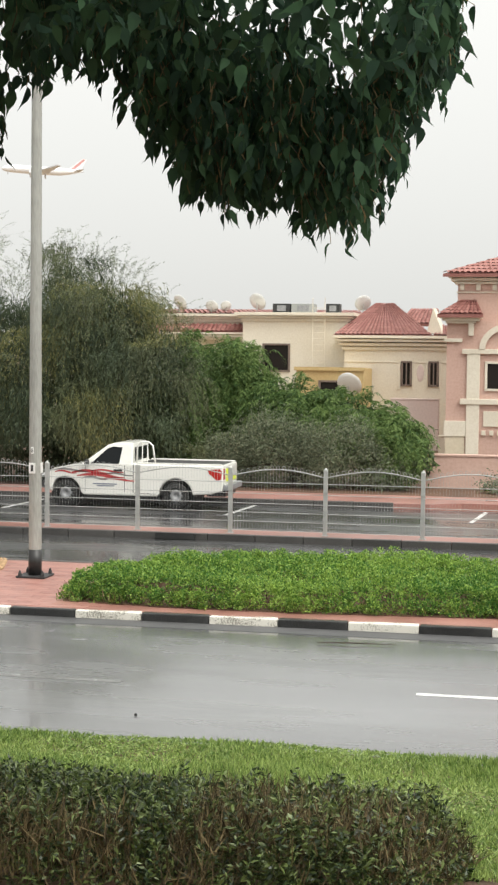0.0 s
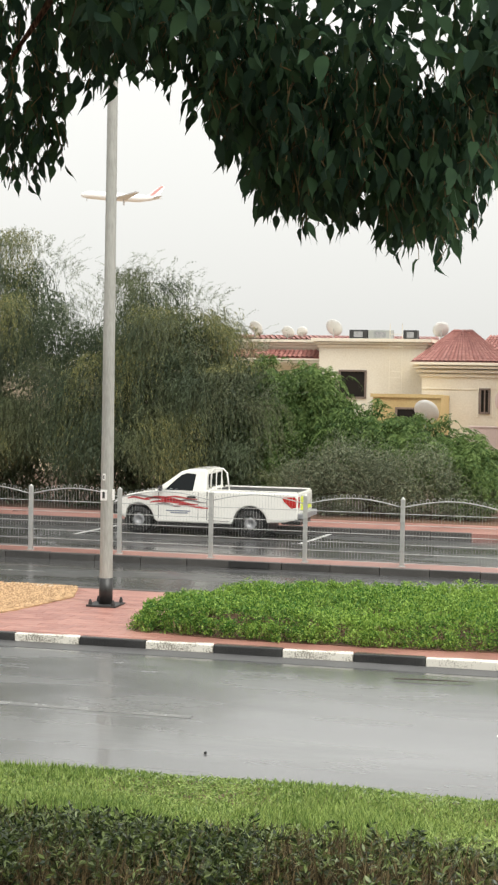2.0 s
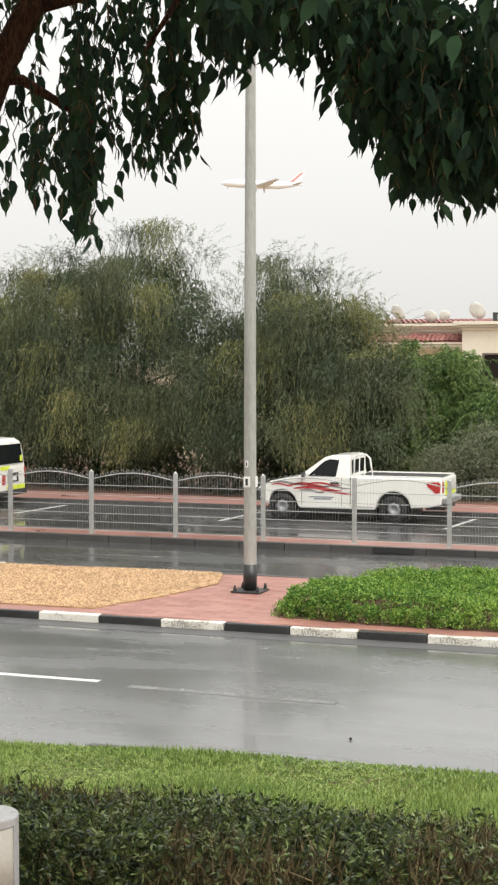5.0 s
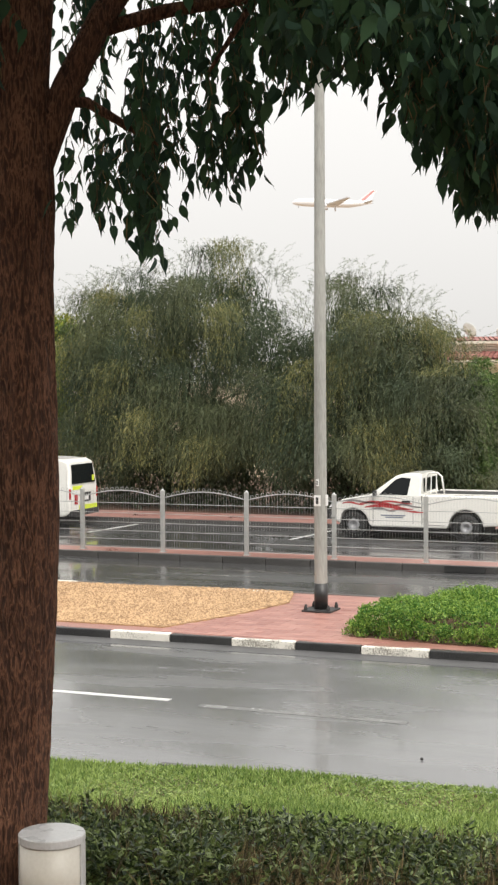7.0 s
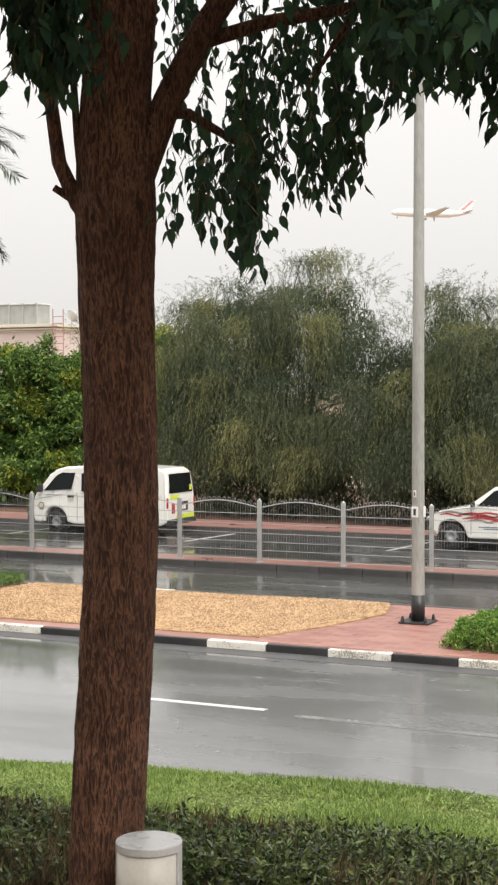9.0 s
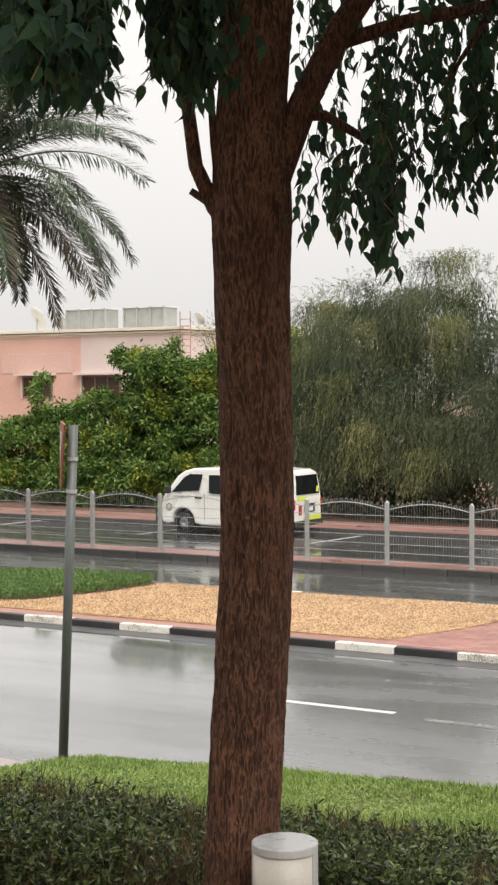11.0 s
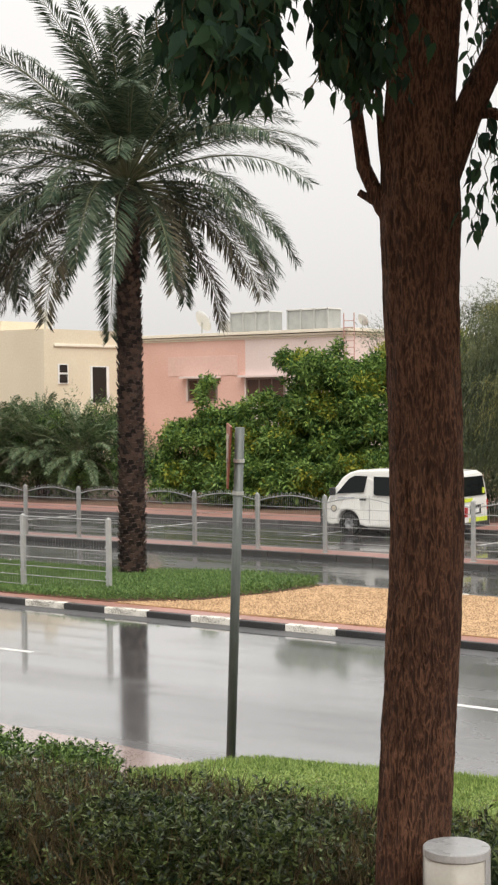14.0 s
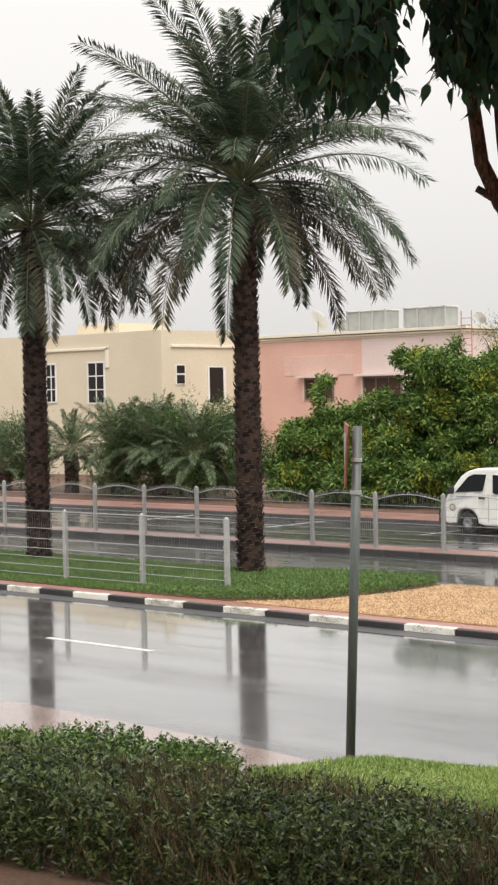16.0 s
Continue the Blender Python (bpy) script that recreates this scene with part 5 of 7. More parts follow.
def van():
    t = empty("minibus_van", pose(-26.03, 38.65, 0.0))
    W, Lh = 1.7, 4.72
    cx1, cx2 = 0.95, 3.52
    low = [(4.70, 0.42), (4.5, 0.32)] + arch_points(cx2, 0.40, 0.34) + [(2.9, 0.28), (1.6, 0.28)] + arch_points(cx1, 0.41, 0.34) + [(0.3, 0.3), (0.06, 0.34)]
    up = [(0.0, 0.5), (0.0, 0.82), (0.06, 1.05), (0.2, 1.2), (0.72, 1.72), (0.95, 1.87), (1.25, 1.95), (2.2, 1.99), (3.8, 1.985), (4.45, 1.95), (4.62, 1.86), (4.68, 1.6), (4.72, 1.1), (4.72, 0.5)]
    bm = bmesh.new()
    extrude_y(bm, low + up, 0, W)
    bmesh.ops.bevel(bm, geom=[e for e in bm.edges if abs(e.verts[0].co.y - e.verts[1].co.y) < 1e-5], offset=0.06, segments=3, affect="EDGES", profile=0.5)
    sheared(bm, 1.05, 1.99, W, 0.14)
    for v in bm.verts:
        if v.co.x < 0.7:
            v.co.x += 0.2 * ((v.co.y - W / 2) / (W / 2)) ** 2 * (0.7 - v.co.x) / 0.7
    part("body", bm, WHITE_CAR, t, "white painted body")
    for cx in (cx1, cx2):
        bm = bmesh.new()
        tube(bm, [(cx, 0.25, 0.36), (cx, W - 0.25, 0.36)], 0.39, 24)
        part("wheel_well", bm, BLACK_M, t)
        wheel(t, cx, 0.24, -1, 0.33, 0.2)
        wheel(t, cx, W - 0.24, 1, 0.33, 0.2)
    lean = lambda z: 0.14 * max(0, min(1, (z - 1.05) / 0.94))
    def pane(name, pts, mat, off=0.006, label=""):
        bm = bmesh.new()
        a = [bm.verts.new((x, lean(z) - off, z)) for x, z in pts]
        b = [bm.verts.new((x, lean(z) + 0.02, z)) for x, z in pts]
        bm.faces.new(a)
        bm.faces.new(b[::-1])
        for k in range(len(pts)):
            bm.faces.new((a[k], b[k], b[(k + 1) % len(pts)], a[(k + 1) % len(pts)]))
        bmesh.ops.recalc_face_normals(bm, faces=bm.faces)
        part(name, bm, mat, t, label)
    pane("side_window", [(0.56, 1.24), (1.5, 1.30), (1.6, 1.78), (1.16, 1.78), (0.98, 1.70)], CARGLASS)
    pane("side_window", [(1.86, 1.26), (1.95, 1.22), (2.95, 1.22), (2.95, 1.76), (1.82, 1.77)], CARGLASS)
    pane("side_window", [(3.02, 1.22), (4.3, 1.24), (4.36, 1.3), (4.32, 1.72), (3.02, 1.76)], CARGLASS)
    bm = bmesh.new()
    vs = [(0.2, 0.14, 1.2), (0.2, W - 0.14, 1.2), (0.86, W - 0.24, 1.82), (0.86, 0.24, 1.82)]
    a = [bm.verts.new(v) for v in vs]
    b = [bm.verts.new((x - 0.015, y, z + 0.015)) for x, y, z in vs]
    bm.faces.new(b)
    bm.faces.new(a[::-1])
    for k in range(4):
        bm.faces.new((a[k], b[k], b[(k + 1) % 4], a[(k + 1) % 4]))
    part("windscreen", bm, CARGLASS, t)
    # rear face
    bm = bmesh.new()
    vs = [(4.735, 0.17, 1.25), (4.735, W - 0.17, 1.25), (4.68, W - 0.24, 1.8), (4.68, 0.24, 1.8)]
    a = [bm.verts.new(v) for v in vs]
    b = [bm.verts.new((x - 0.03, y, z)) for x, y, z in vs]
    bm.faces.new(a)
    bm.faces.new(b[::-1])
    for k in range(4):
        bm.faces.new((a[k], b[k], b[(k + 1) % 4], a[(k + 1) % 4]))
    part("rear_window", bm, CARGLASS, t)
    for y in (0.02, W - 0.09):
        bm = bmesh.new()
        box(bm, 4.70, y, 0.82, 4.73, y + 0.07, 1.12, 0.01)
        part("tail_lamp", bm, RED_LENS, t)
    for y0, y1, z0, z1 in ((0.2, 0.78, 1.08, 1.19), (0.55, W - 0.06, 0.5, 0.62)):
        bm = bmesh.new()
        box(bm, 4.722, y0, z0, 4.73, y1, z1)
        part("reflective_tape", bm, LIME, t, "lime yellow tape")
    bm = bmesh.new()
    box(bm, 4.732, W - 0.36, 1.3, 4.745, W - 0.24, 1.46)
    part("sticker", bm, LIME, t)
    bm = bmesh.new()
    box(bm, 4.722, 0.62, 0.72, 4.735, 1.25, 0.98, 0.005)
    pr = part("plate_recess", bm, DARK_PLASTIC, t)
    bm = bmesh.new()
    box(bm, 4.737, 0.72, 0.76, 4.742, 1.12, 0.9)
    part("number_plate", bm, FRAME_WHITE, pr)
    bm = bmesh.new()
    box(bm, 4.722, 0.3, 0.66, 4.73, 0.48, 0.94)
    part("notice", bm, DECAL_RED, t, "small red and white notice")
    bm = bmesh.new()
    box(bm, 4.6, 0.04, 0.34, 4.8, W - 0.04, 0.5, 0.03)
    part("rear_bumper", bm, DARK_PLASTIC, t)
    for x in (1.72, 3.0):
        panel("door_gap", [(x, 0.4), (x + 0.012, 0.4), (x + 0.012, 1.2), (x, 1.2)], -0.003, 0.006, DECAL_GREY, t)
    bm = bmesh.new()
    box(bm, 1.4, -0.03, 1.06, 1.62, 0.01, 1.12, 0.012)
    part("door_handle", bm, DARK_PLASTIC, t)
    bm = bmesh.new()
    box(bm, 0.42, -0.16, 1.2, 0.55, 0.02, 1.42, 0.035)
    part("mirror", bm, DARK_PLASTIC, t)
    panel("head_lamp", [(0.05, 0.74), (0.18, 0.72), (0.2, 0.98), (0.12, 1.02)], 0.02, 0.04, LAMP_CLEAR, t)
    panel("front_bumper", [(-0.02, 0.32), (0.22, 0.3), (0.22, 0.68), (-0.02, 0.7)], 0.02, 0.06, DARK_PLASTIC, t, "dark lower front bumper")
    bm = bmesh.new()
    tube(bm, [(0.48, 0.01, 0.8), (0.48, -0.006, 0.8)], 0.105, 20)
    em = part("emblem", bm, DECAL_GREY, t, "round grey emblem on the door")
    bm = bmesh.new()
    tube(bm, [(0.48, 0.0, 0.8), (0.48, -0.009, 0.8)], 0.07, 20)
    part("emblem_centre", bm, YELLOW_M, em)
    panel("lettering_bar", [(0.62, 1.1), (1.22, 1.12), (1.22, 1.15), (0.62, 1.13)], -0.012, 0.01, DECAL_BLUE, t)
    bm = bmesh.new()
    box(bm, 1.6, 0.1, 0.2, 3.0, W - 0.1, 0.3)
    part("underside", bm, BLACK_M, t)
    return tagged(t, "white minibus van with lime tape, parked in a bay", "van")


van()


# ---- trees and shrubs beyond the parking bays ----
def branches(bm, root, tips, r0, rng):
    for tip in tips:
        a, b = Vector(root), Vector(tip)
        mid = a.lerp(b, 0.5) + Vector((rng.normal(0, 0.25), rng.normal(0, 0.25), 0.25))
        tube(bm, [a, a.lerp(mid, 0.5), mid, mid.lerp(b, 0.6), b], [r0, r0 * 0.8, r0 * 0.55, r0 * 0.35, r0 * 0.12], 7)


def lobed_points(rng, lobes, n_clumps, per, spread, shell=0.55):
    """Clumps of points spread over the outer part of several ellipsoid lobes."""
    L = np.array(lobes, float)
    vol = L[:, 3] * L[:, 4] * L[:, 5]
    pick = rng.choice(len(L), n_clumps, p=vol ** 0.7 / (vol ** 0.7).sum())
    d = unit(rng.normal(0, 1, (n_clumps, 3)))
    r = (shell + (1 - shell) * rng.uniform(0, 1, (n_clumps, 1))) * (1 + 0.17 * rng.normal(0, 1, (n_clumps, 1)))
    C = L[pick, :3] + d * r * L[pick, 3:]
    P = np.repeat(C, per, 0) + rng.normal(0, 1, (n_clumps * per, 3)) * spread
    return P, np.repeat(d, per, 0), C, d


def broad_tree(name, root, lobes, n_clumps, per, spread, size, mat, seed, label, category, bark=BARK_GREY, lift=0.4, width=0.5, second=None, r0=0.14, sub=0):
    rng = np.random.default_rng(seed)
    t = empty(name, pose(*root))
    main = np.array([(x - root[0], y - root[1], z - root[2], a, b, c) for x, y, z, a, b, c in lobes])
    if sub:
        # smaller rounded bunches over the main lobes
        i = rng.choice(len(main), sub, p=(main[:, 3] * main[:, 5]) / (main[:, 3] * main[:, 5]).sum())
        q = unit(rng.normal(0, 1, (sub, 3)) + np.array([0, -0.5, 0.2]))
        size_s = rng.uniform(0.34, 0.7, (sub, 1))
        main = np.concatenate([main[i, :3] + q * main[i, 3:] * rng.uniform(0.6, 1.1, (sub, 1)), size_s, size_s, size_s * 0.6], 1)
    P, d, C, dc = lobed_points(rng, main, n_clumps, per, spread, 0.7 if sub else 0.55)
    if sub:
        core = np.array([(x - root[0], y - root[1], z - root[2], a * 0.78, b * 0.78, c * 0.78) for x, y, z, a, b, c in lobes])
        P3, d3, _, _ = lobed_points(rng, core, n_clumps // 4, per, spread, 0.75)
        P, d = np.concatenate([P, P3]), np.concatenate([d, d3])
    ok = P[:, 2] > 0.05
    P, d = P[ok], d[ok]
    V, pr = leaflets(rng, P, d * 0.6 + rng.normal(0, 0.8, d.shape) + np.array([0, 0, lift]), size, size * width, 0.2)
    if second is not None:
        m = rng.uniform(0, 1, len(V)) < 0.03 + 0.6 * (np.sin(P[:, 0] * 1.9) * np.sin(P[:, 2] * 2.3 + P[:, 0]) > 0.52)
        tagged(cloud("blossom_mass", V[m], pr, second, t), kind="stuff")
        V = V[~m]
    cloud("crown", V, pr, mat, t)
    bm = bmesh.new()
    top = max(l[2] for l in lobes) - root[2]
    tube(bm, [(0, 0, -0.2), (0.05, 0, top * 0.35), (0.0, 0.05, top * 0.6)], [r0, r0 * 0.8, r0 * 0.55], 9)
    part("trunk", bm, bark, t, smooth=True)
    for k in range(0, len(C), max(1, len(C) // 14)):
        bm = bmesh.new()
        branches(bm, (0, 0, top * 0.3), [tuple(C[k])], r0 * 0.5, rng)
        part("limb", bm, bark, t)
    return tagged(t, label, category)


def plume_tree(name, root, lobes, plumes, mat, seed, label, length=0.9):
    """A bushy tree of feathery drooping plumes, layered outwards over its lobes."""
    rng = np.random.default_rng(seed)
    t = empty(name, pose(*root))
    L = np.array([(x - root[0], y - root[1], z - root[2], a, b, c) for x, y, z, a, b, c in lobes], float)
    weight = L[:, 3] * L[:, 5]
    boughs = plumes // 16
    pick = rng.choice(len(L), boughs, p=weight / weight.sum())
    d = unit(rng.normal(0, 1, (boughs, 3)) + np.array([0, -0.5, 0.45]))
    B = L[pick, :3] + d * rng.uniform(0.55, 1.0, (boughs, 1)) * L[pick, 3:]
    lead = unit(d * np.array([1, 1, 0.3]) + rng.normal(0, 0.35, (boughs, 3)))
    own = np.repeat(np.arange(boughs), 16)
    start = B[own] + rng.normal(0, 0.2, (len(own), 3)) * np.array([1, 1, 0.6])
    aim = unit(lead[own] + rng.normal(0, 0.3, (len(own), 3)))
    ln = (length * rng.uniform(0.5, 1.25, len(own)))[:, None, None]
    m = 15
    f = np.linspace(0, 1, m)[None, :, None]
    path = start[:, None, :] + aim[:, None, :] * ln * f * 0.85 + np.array([0, 0, 0.3]) * ln * f + np.array([0, 0, -1.0]) * ln * f ** 2.2
    run = unit(np.gradient(path, axis=1).reshape(-1, 3))
    P = path.reshape(-1, 3)
    side = unit(np.cross(run, np.array([0.0, 0.0, 1.0])) + rng.normal(0, 0.15, P.shape))
    leaf = []
    for sg in (-1, 1):
        V, pr = leaflets(rng, P, run * 0.55 + side * sg + np.array([0, 0, -0.35]) + rng.normal(0, 0.15, P.shape), 0.17, 0.03, 0.15)
        leaf.append(V)
    V = np.concatenate(leaf)
    V = V[V[:, :, 2].min(1) > 0.05]
    cloud("crown", V, pr, mat, t)
    # inner leaves get a darker green, so the bush's inner shade is painted in
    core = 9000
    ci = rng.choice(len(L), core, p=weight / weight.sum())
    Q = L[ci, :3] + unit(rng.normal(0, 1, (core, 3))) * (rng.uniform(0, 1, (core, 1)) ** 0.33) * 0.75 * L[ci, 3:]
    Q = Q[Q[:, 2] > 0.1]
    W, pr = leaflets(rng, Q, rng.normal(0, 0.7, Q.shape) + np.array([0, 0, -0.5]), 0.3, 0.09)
    cloud("inner_shade_crown", W, pr, LEAF_WEEP_DARK, t)
    top = L[:, 2].max()
    bm = bmesh.new()
    tube(bm, [(0, 0, -0.2), (0.05, 0, top * 0.35), (0.0, 0.05, top * 0.6)], [0.13, 0.1, 0.07], 9)
    part("trunk", bm, BARK_GREY, t, smooth=True)
    for k in range(0, boughs, max(1, boughs // 16)):
        bm = bmesh.new()
        branches(bm, (0, 0, top * 0.3), [tuple(B[k])], 0.06, rng)
        part("limb", bm, BARK_GREY, t)
    return tagged(t, label, "tree")


def weeping_tree(name, root, lobes, sprays, seed, label, wisps, fine=0.125):
    """A big soft crown of thin hanging sprays with wispy upright tips."""
    rng = np.random.default_rng(seed)
    t = empty(name, pose(*root))
    L = np.array([(x - root[0], y - root[1], z - root[2], a, b, c) for x, y, z, a, b, c in lobes], float)
    # boughs over the lobes, each with its own bundle of hanging sprays
    per_bough = 96
    boughs = sprays // per_bough
    pick = rng.choice(len(L), boughs, p=(L[:, 3] * L[:, 5]) / (L[:, 3] * L[:, 5]).sum())
    db = unit(rng.normal(0, 1, (boughs, 3)) + np.array([0, -0.45, 0.3]))
    B = L[pick, :3] + db * (0.5 + 0.55 * rng.uniform(0, 1, (boughs, 1)) ** 0.6) * L[pick, 3:]
    own = np.repeat(np.arange(boughs), per_bough)
    sprays = len(own)
    d = unit(db[own] + rng.normal(0, 0.35, (sprays, 3)))
    C = B[own] + rng.normal(0, 1, (sprays, 3)) * np.array([0.36, 0.32, 0.13])
    m = 27
    f = np.linspace(0, 1, m)[None, :, None]
    ln = (rng.uniform(1.0, 2.2, (boughs, 1))[own] * rng.uniform(0.5, 1.5, (sprays, 1)))[:, :, None]
    out = d[:, None, :] * np.array([0.6, 0.6, 0.0])
    path = C[:, None, :] + out * ln * f * 0.9 + np.array([0, 0, -1.15]) * ln * f ** 1.7 + np.array([0, 0, 0.35]) * ln * f * (1 - f)
    path = path + np.cumsum(rng.normal(0, 0.022, path.shape), 1)
    P = path.reshape(-1, 3)
    ok = P[:, 2] > 1.25 + 0.45 * np.sin(P[:, 0] * 2.1 + 1.0) + rng.normal(0, 0.25, len(P))
    dirs = unit(np.gradient(path, axis=1).reshape(-1, 3)) + np.array([0, 0, -0.3]) + rng.normal(0, 0.42, P.shape)
    tone = np.repeat(rng.uniform(0, 1, boughs)[own], m)
    V, pr = leaflets(rng, P[ok], dirs[ok], fine, 0.017, 0.1)
    # core and low leaves in darker green, painting the shade under the drapes
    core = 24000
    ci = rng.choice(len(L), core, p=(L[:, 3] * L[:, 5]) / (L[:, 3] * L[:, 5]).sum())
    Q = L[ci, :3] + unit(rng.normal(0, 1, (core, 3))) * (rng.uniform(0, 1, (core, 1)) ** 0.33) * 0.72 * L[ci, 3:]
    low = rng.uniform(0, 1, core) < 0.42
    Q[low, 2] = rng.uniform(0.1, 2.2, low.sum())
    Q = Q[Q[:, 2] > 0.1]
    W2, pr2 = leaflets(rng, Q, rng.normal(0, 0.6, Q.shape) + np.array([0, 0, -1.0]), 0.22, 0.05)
    cloud("inner_shade_crown", W2, pr2, LEAF_WEEP_DARK, t)
    # boughs differ in tone; extra yellow near the top paints light from above
    yel = (tone[ok] < 0.14 + 0.16 * (P[ok][:, 2] > L[:, 2].max() - 0.5)) & (rng.uniform(0, 1, ok.sum()) < 0.7)
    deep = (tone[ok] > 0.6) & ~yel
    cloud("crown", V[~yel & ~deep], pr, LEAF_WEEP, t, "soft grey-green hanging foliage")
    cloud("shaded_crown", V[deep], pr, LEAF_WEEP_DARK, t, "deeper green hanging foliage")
    cloud("yellowing_toplit_foliage", V[yel], pr, WEEP_YELLOW, t, "yellowing hanging foliage, with more at the top as painted light")
    # wispy tips above the crown
    Wt = []
    for k in range(wisps):
        i = rng.integers(0, len(L))
        a = rng.uniform(0, 2 * math.pi)
        rr = math.sqrt(rng.uniform(0, 1)) * 0.85
        p = L[i, :3] + np.array([math.cos(a) * rr * L[i, 3], math.sin(a) * rr * L[i, 4], math.sqrt(max(0, 1 - rr * rr)) * L[i, 5] * 0.92])
        dv = np.array([math.cos(a) * rr * 0.7 + rng.normal(0, 0.3), math.sin(a) * rr * 0.5, 0.9])
        ll = rng.uniform(0.4, 1.6)
        for s in range(36):
            q = p + dv * ll * s / 36 + np.array([0, 0, -0.45]) * ll * (s / 36) ** 2
            Wt.append((q, dv + rng.normal(0, 0.6, 3) + np.array([0, 0, -0.2])))
    q = np.array([w[0] for w in Wt])
    dv = np.array([w[1] for w in Wt])
    V, pr = leaflets(rng, q, dv, 0.10, 0.012, 0.3)
    cloud("wispy_top", V, pr, LEAF_DRY, t)
    top = L[:, 2].max()
    for k in range(3):
        bm = bmesh.new()
        x = (k - 1) * 0.5
        tube(bm, [(x, 0, -0.2), (x * 1.5, 0.1, top * 0.4), (x * 2.6, 0.1, top * 0.8)], [0.17, 0.13, 0.07], 9)
        part("trunk", bm, BARK_GREY, t, smooth=True)
    for k in range(0, sprays, max(1, sprays // 22)):
        bm = bmesh.new()
        branches(bm, (0, 0, top * 0.5), [tuple(C[k])], 0.06, rng)
        part("limb", bm, BARK_GREY, t)
    return tagged(t, label, "tree")


weeping_tree("weeping_tree", (-21.5, 46.8, 0.12), [(-22.7, 46.7, 5.4, 2.5, 2.4, 2.6), (-20.3, 46.7, 5.75, 2.5, 2.4, 2.75), (-18.9, 46.2, 5.5, 1.6, 2.1, 2.75), (-24.3, 46.5, 5.1, 1.3, 1.6, 2.4), (-21.6, 45.2, 2.8, 3.0, 1.9, 2.3), (-23.4, 45.6, 2.4, 1.5, 1.5, 2.0), (-19.4, 45.1, 2.3, 2.2, 1.5, 1.9)], 10000, 41, "large grey-green weeping tree with a wispy top behind the fence", 420)
weeping_tree("weeping_tree", (-15.0, 46.0, 0.12), [(-15.2, 45.9, 4.8, 2.1, 2.2, 2.75), (-17.0, 45.3, 3.9, 1.5, 1.7, 2.4), (-13.6, 45.3, 4.2, 1.7, 1.9, 2.6), (-12.2, 45.4, 3.4, 1.3, 1.5, 2.1), (-15.2, 44.4, 2.2, 3.0, 1.3, 1.9), (-11.9, 44.9, 2.2, 1.2, 1.4, 1.9)], 7600, 42, "weeping grey-green tree with drooping sprays above the pickup", 460)
plume_tree("feathery_tree", (-8.3, 47.5, 0.12), [(-9.95, 47.6, 3.4, 0.5, 0.7, 1.2), (-9.3, 47.6, 2.2, 1.2, 1.0, 1.0), (-10.8, 47.8, 2.8, 1.4, 1.2, 1.6), (-12.0, 47.4, 3.1, 1.2, 1.0, 1.5), (-8.2, 47.2, 2.1, 1.6, 1.3, 1.05), (-6.6, 46.8, 1.85, 1.7, 1.2, 1.05), (-5.2, 46.2, 1.45, 1.3, 1.0, 0.85), (-4.3, 45.8, 1.0, 0.8, 0.8, 0.6), (-11.6, 47.2, 1.6, 1.0, 1.0, 1.4)], 5000, LEAF_ACACIA, 43, "bright green feathery bush tree beyond the parking bays")
broad_tree("dry_scrub", (-7.6, 44.9, 0.12), [(-8.4, 44.9, 1.2, 1.5, 0.7, 1.1), (-6.5, 44.8, 1.15, 1.4, 0.7, 1.05), (-9.9, 44.9, 0.9, 1.0, 0.6, 0.8), (-5.0, 44.8, 0.6, 0.9, 0.5, 0.55)], 1000, 42, 0.15, 0.12, LEAF_DRY, 44, "dry grey-brown scrub in front of the bush tree", "shrub", lift=0.2, width=0.16, r0=0.06)
broad_tree("flowering_tree", (-33.2, 48.0, 0.12), [(-32.8, 47.6, 3.0, 2.0, 1.8, 1.7), (-31.6, 47.6, 4.1, 1.9, 1.7, 1.7), (-35.6, 47.2, 2.3, 1.9, 1.5, 1.25), (-37.6, 46.7, 1.7, 1.5, 1.2, 1.4), (-29.8, 47.2, 3.2, 1.9, 1.5, 2.0), (-33.8, 46.2, 1.4, 3.8, 1.1, 1.5), (-29.6, 46.4, 1.6, 2.2, 1.0, 1.5), (-36.6, 46.8, 3.9, 0.4, 0.5, 0.7), (-32.6, 47.3, 5.4, 0.6, 0.6, 0.45), (-33.0, 45.7, 0.8, 4.6, 0.7, 0.9)], 2600, 52, 0.12, 0.2, LEAF_BROAD, 45, "broad green tree with yellow flower clusters by the footpath", "tree", lift=0.2, width=0.36, second=LEAF_LIME, sub=130)
broad_tree("flowering_tree", (-27.9, 49.2, 0.12), [(-28.0, 49.3, 5.0, 1.5, 1.2, 1.8), (-27.1, 49.0, 3.6, 1.3, 1.2, 2.3), (-29.2, 49.3, 5.0, 1.2, 1.0, 1.4), (-27.4, 48.3, 1.8, 1.3, 1.0, 1.8)], 800, 50, 0.14, 0.13, LEAF_LIME, 46, "yellow-flowered tree beside the large weeping tree", "tree", lift=0.3, width=0.45, second=LEAF_BROAD, sub=90)
broad_tree("bare_topped_tree", (-31.0, 52.0, 0.12), [(-30.2, 52.0, 6.4, 1.4, 1.0, 1.1), (-31.6, 52.0, 6.2, 1.2, 1.0, 0.9)], 160, 14, 0.2, 0.2, LEAF_DRY, 47, "thin grey bare-twigged tree top behind the flowers", "tree", lift=0.8, width=0.1)
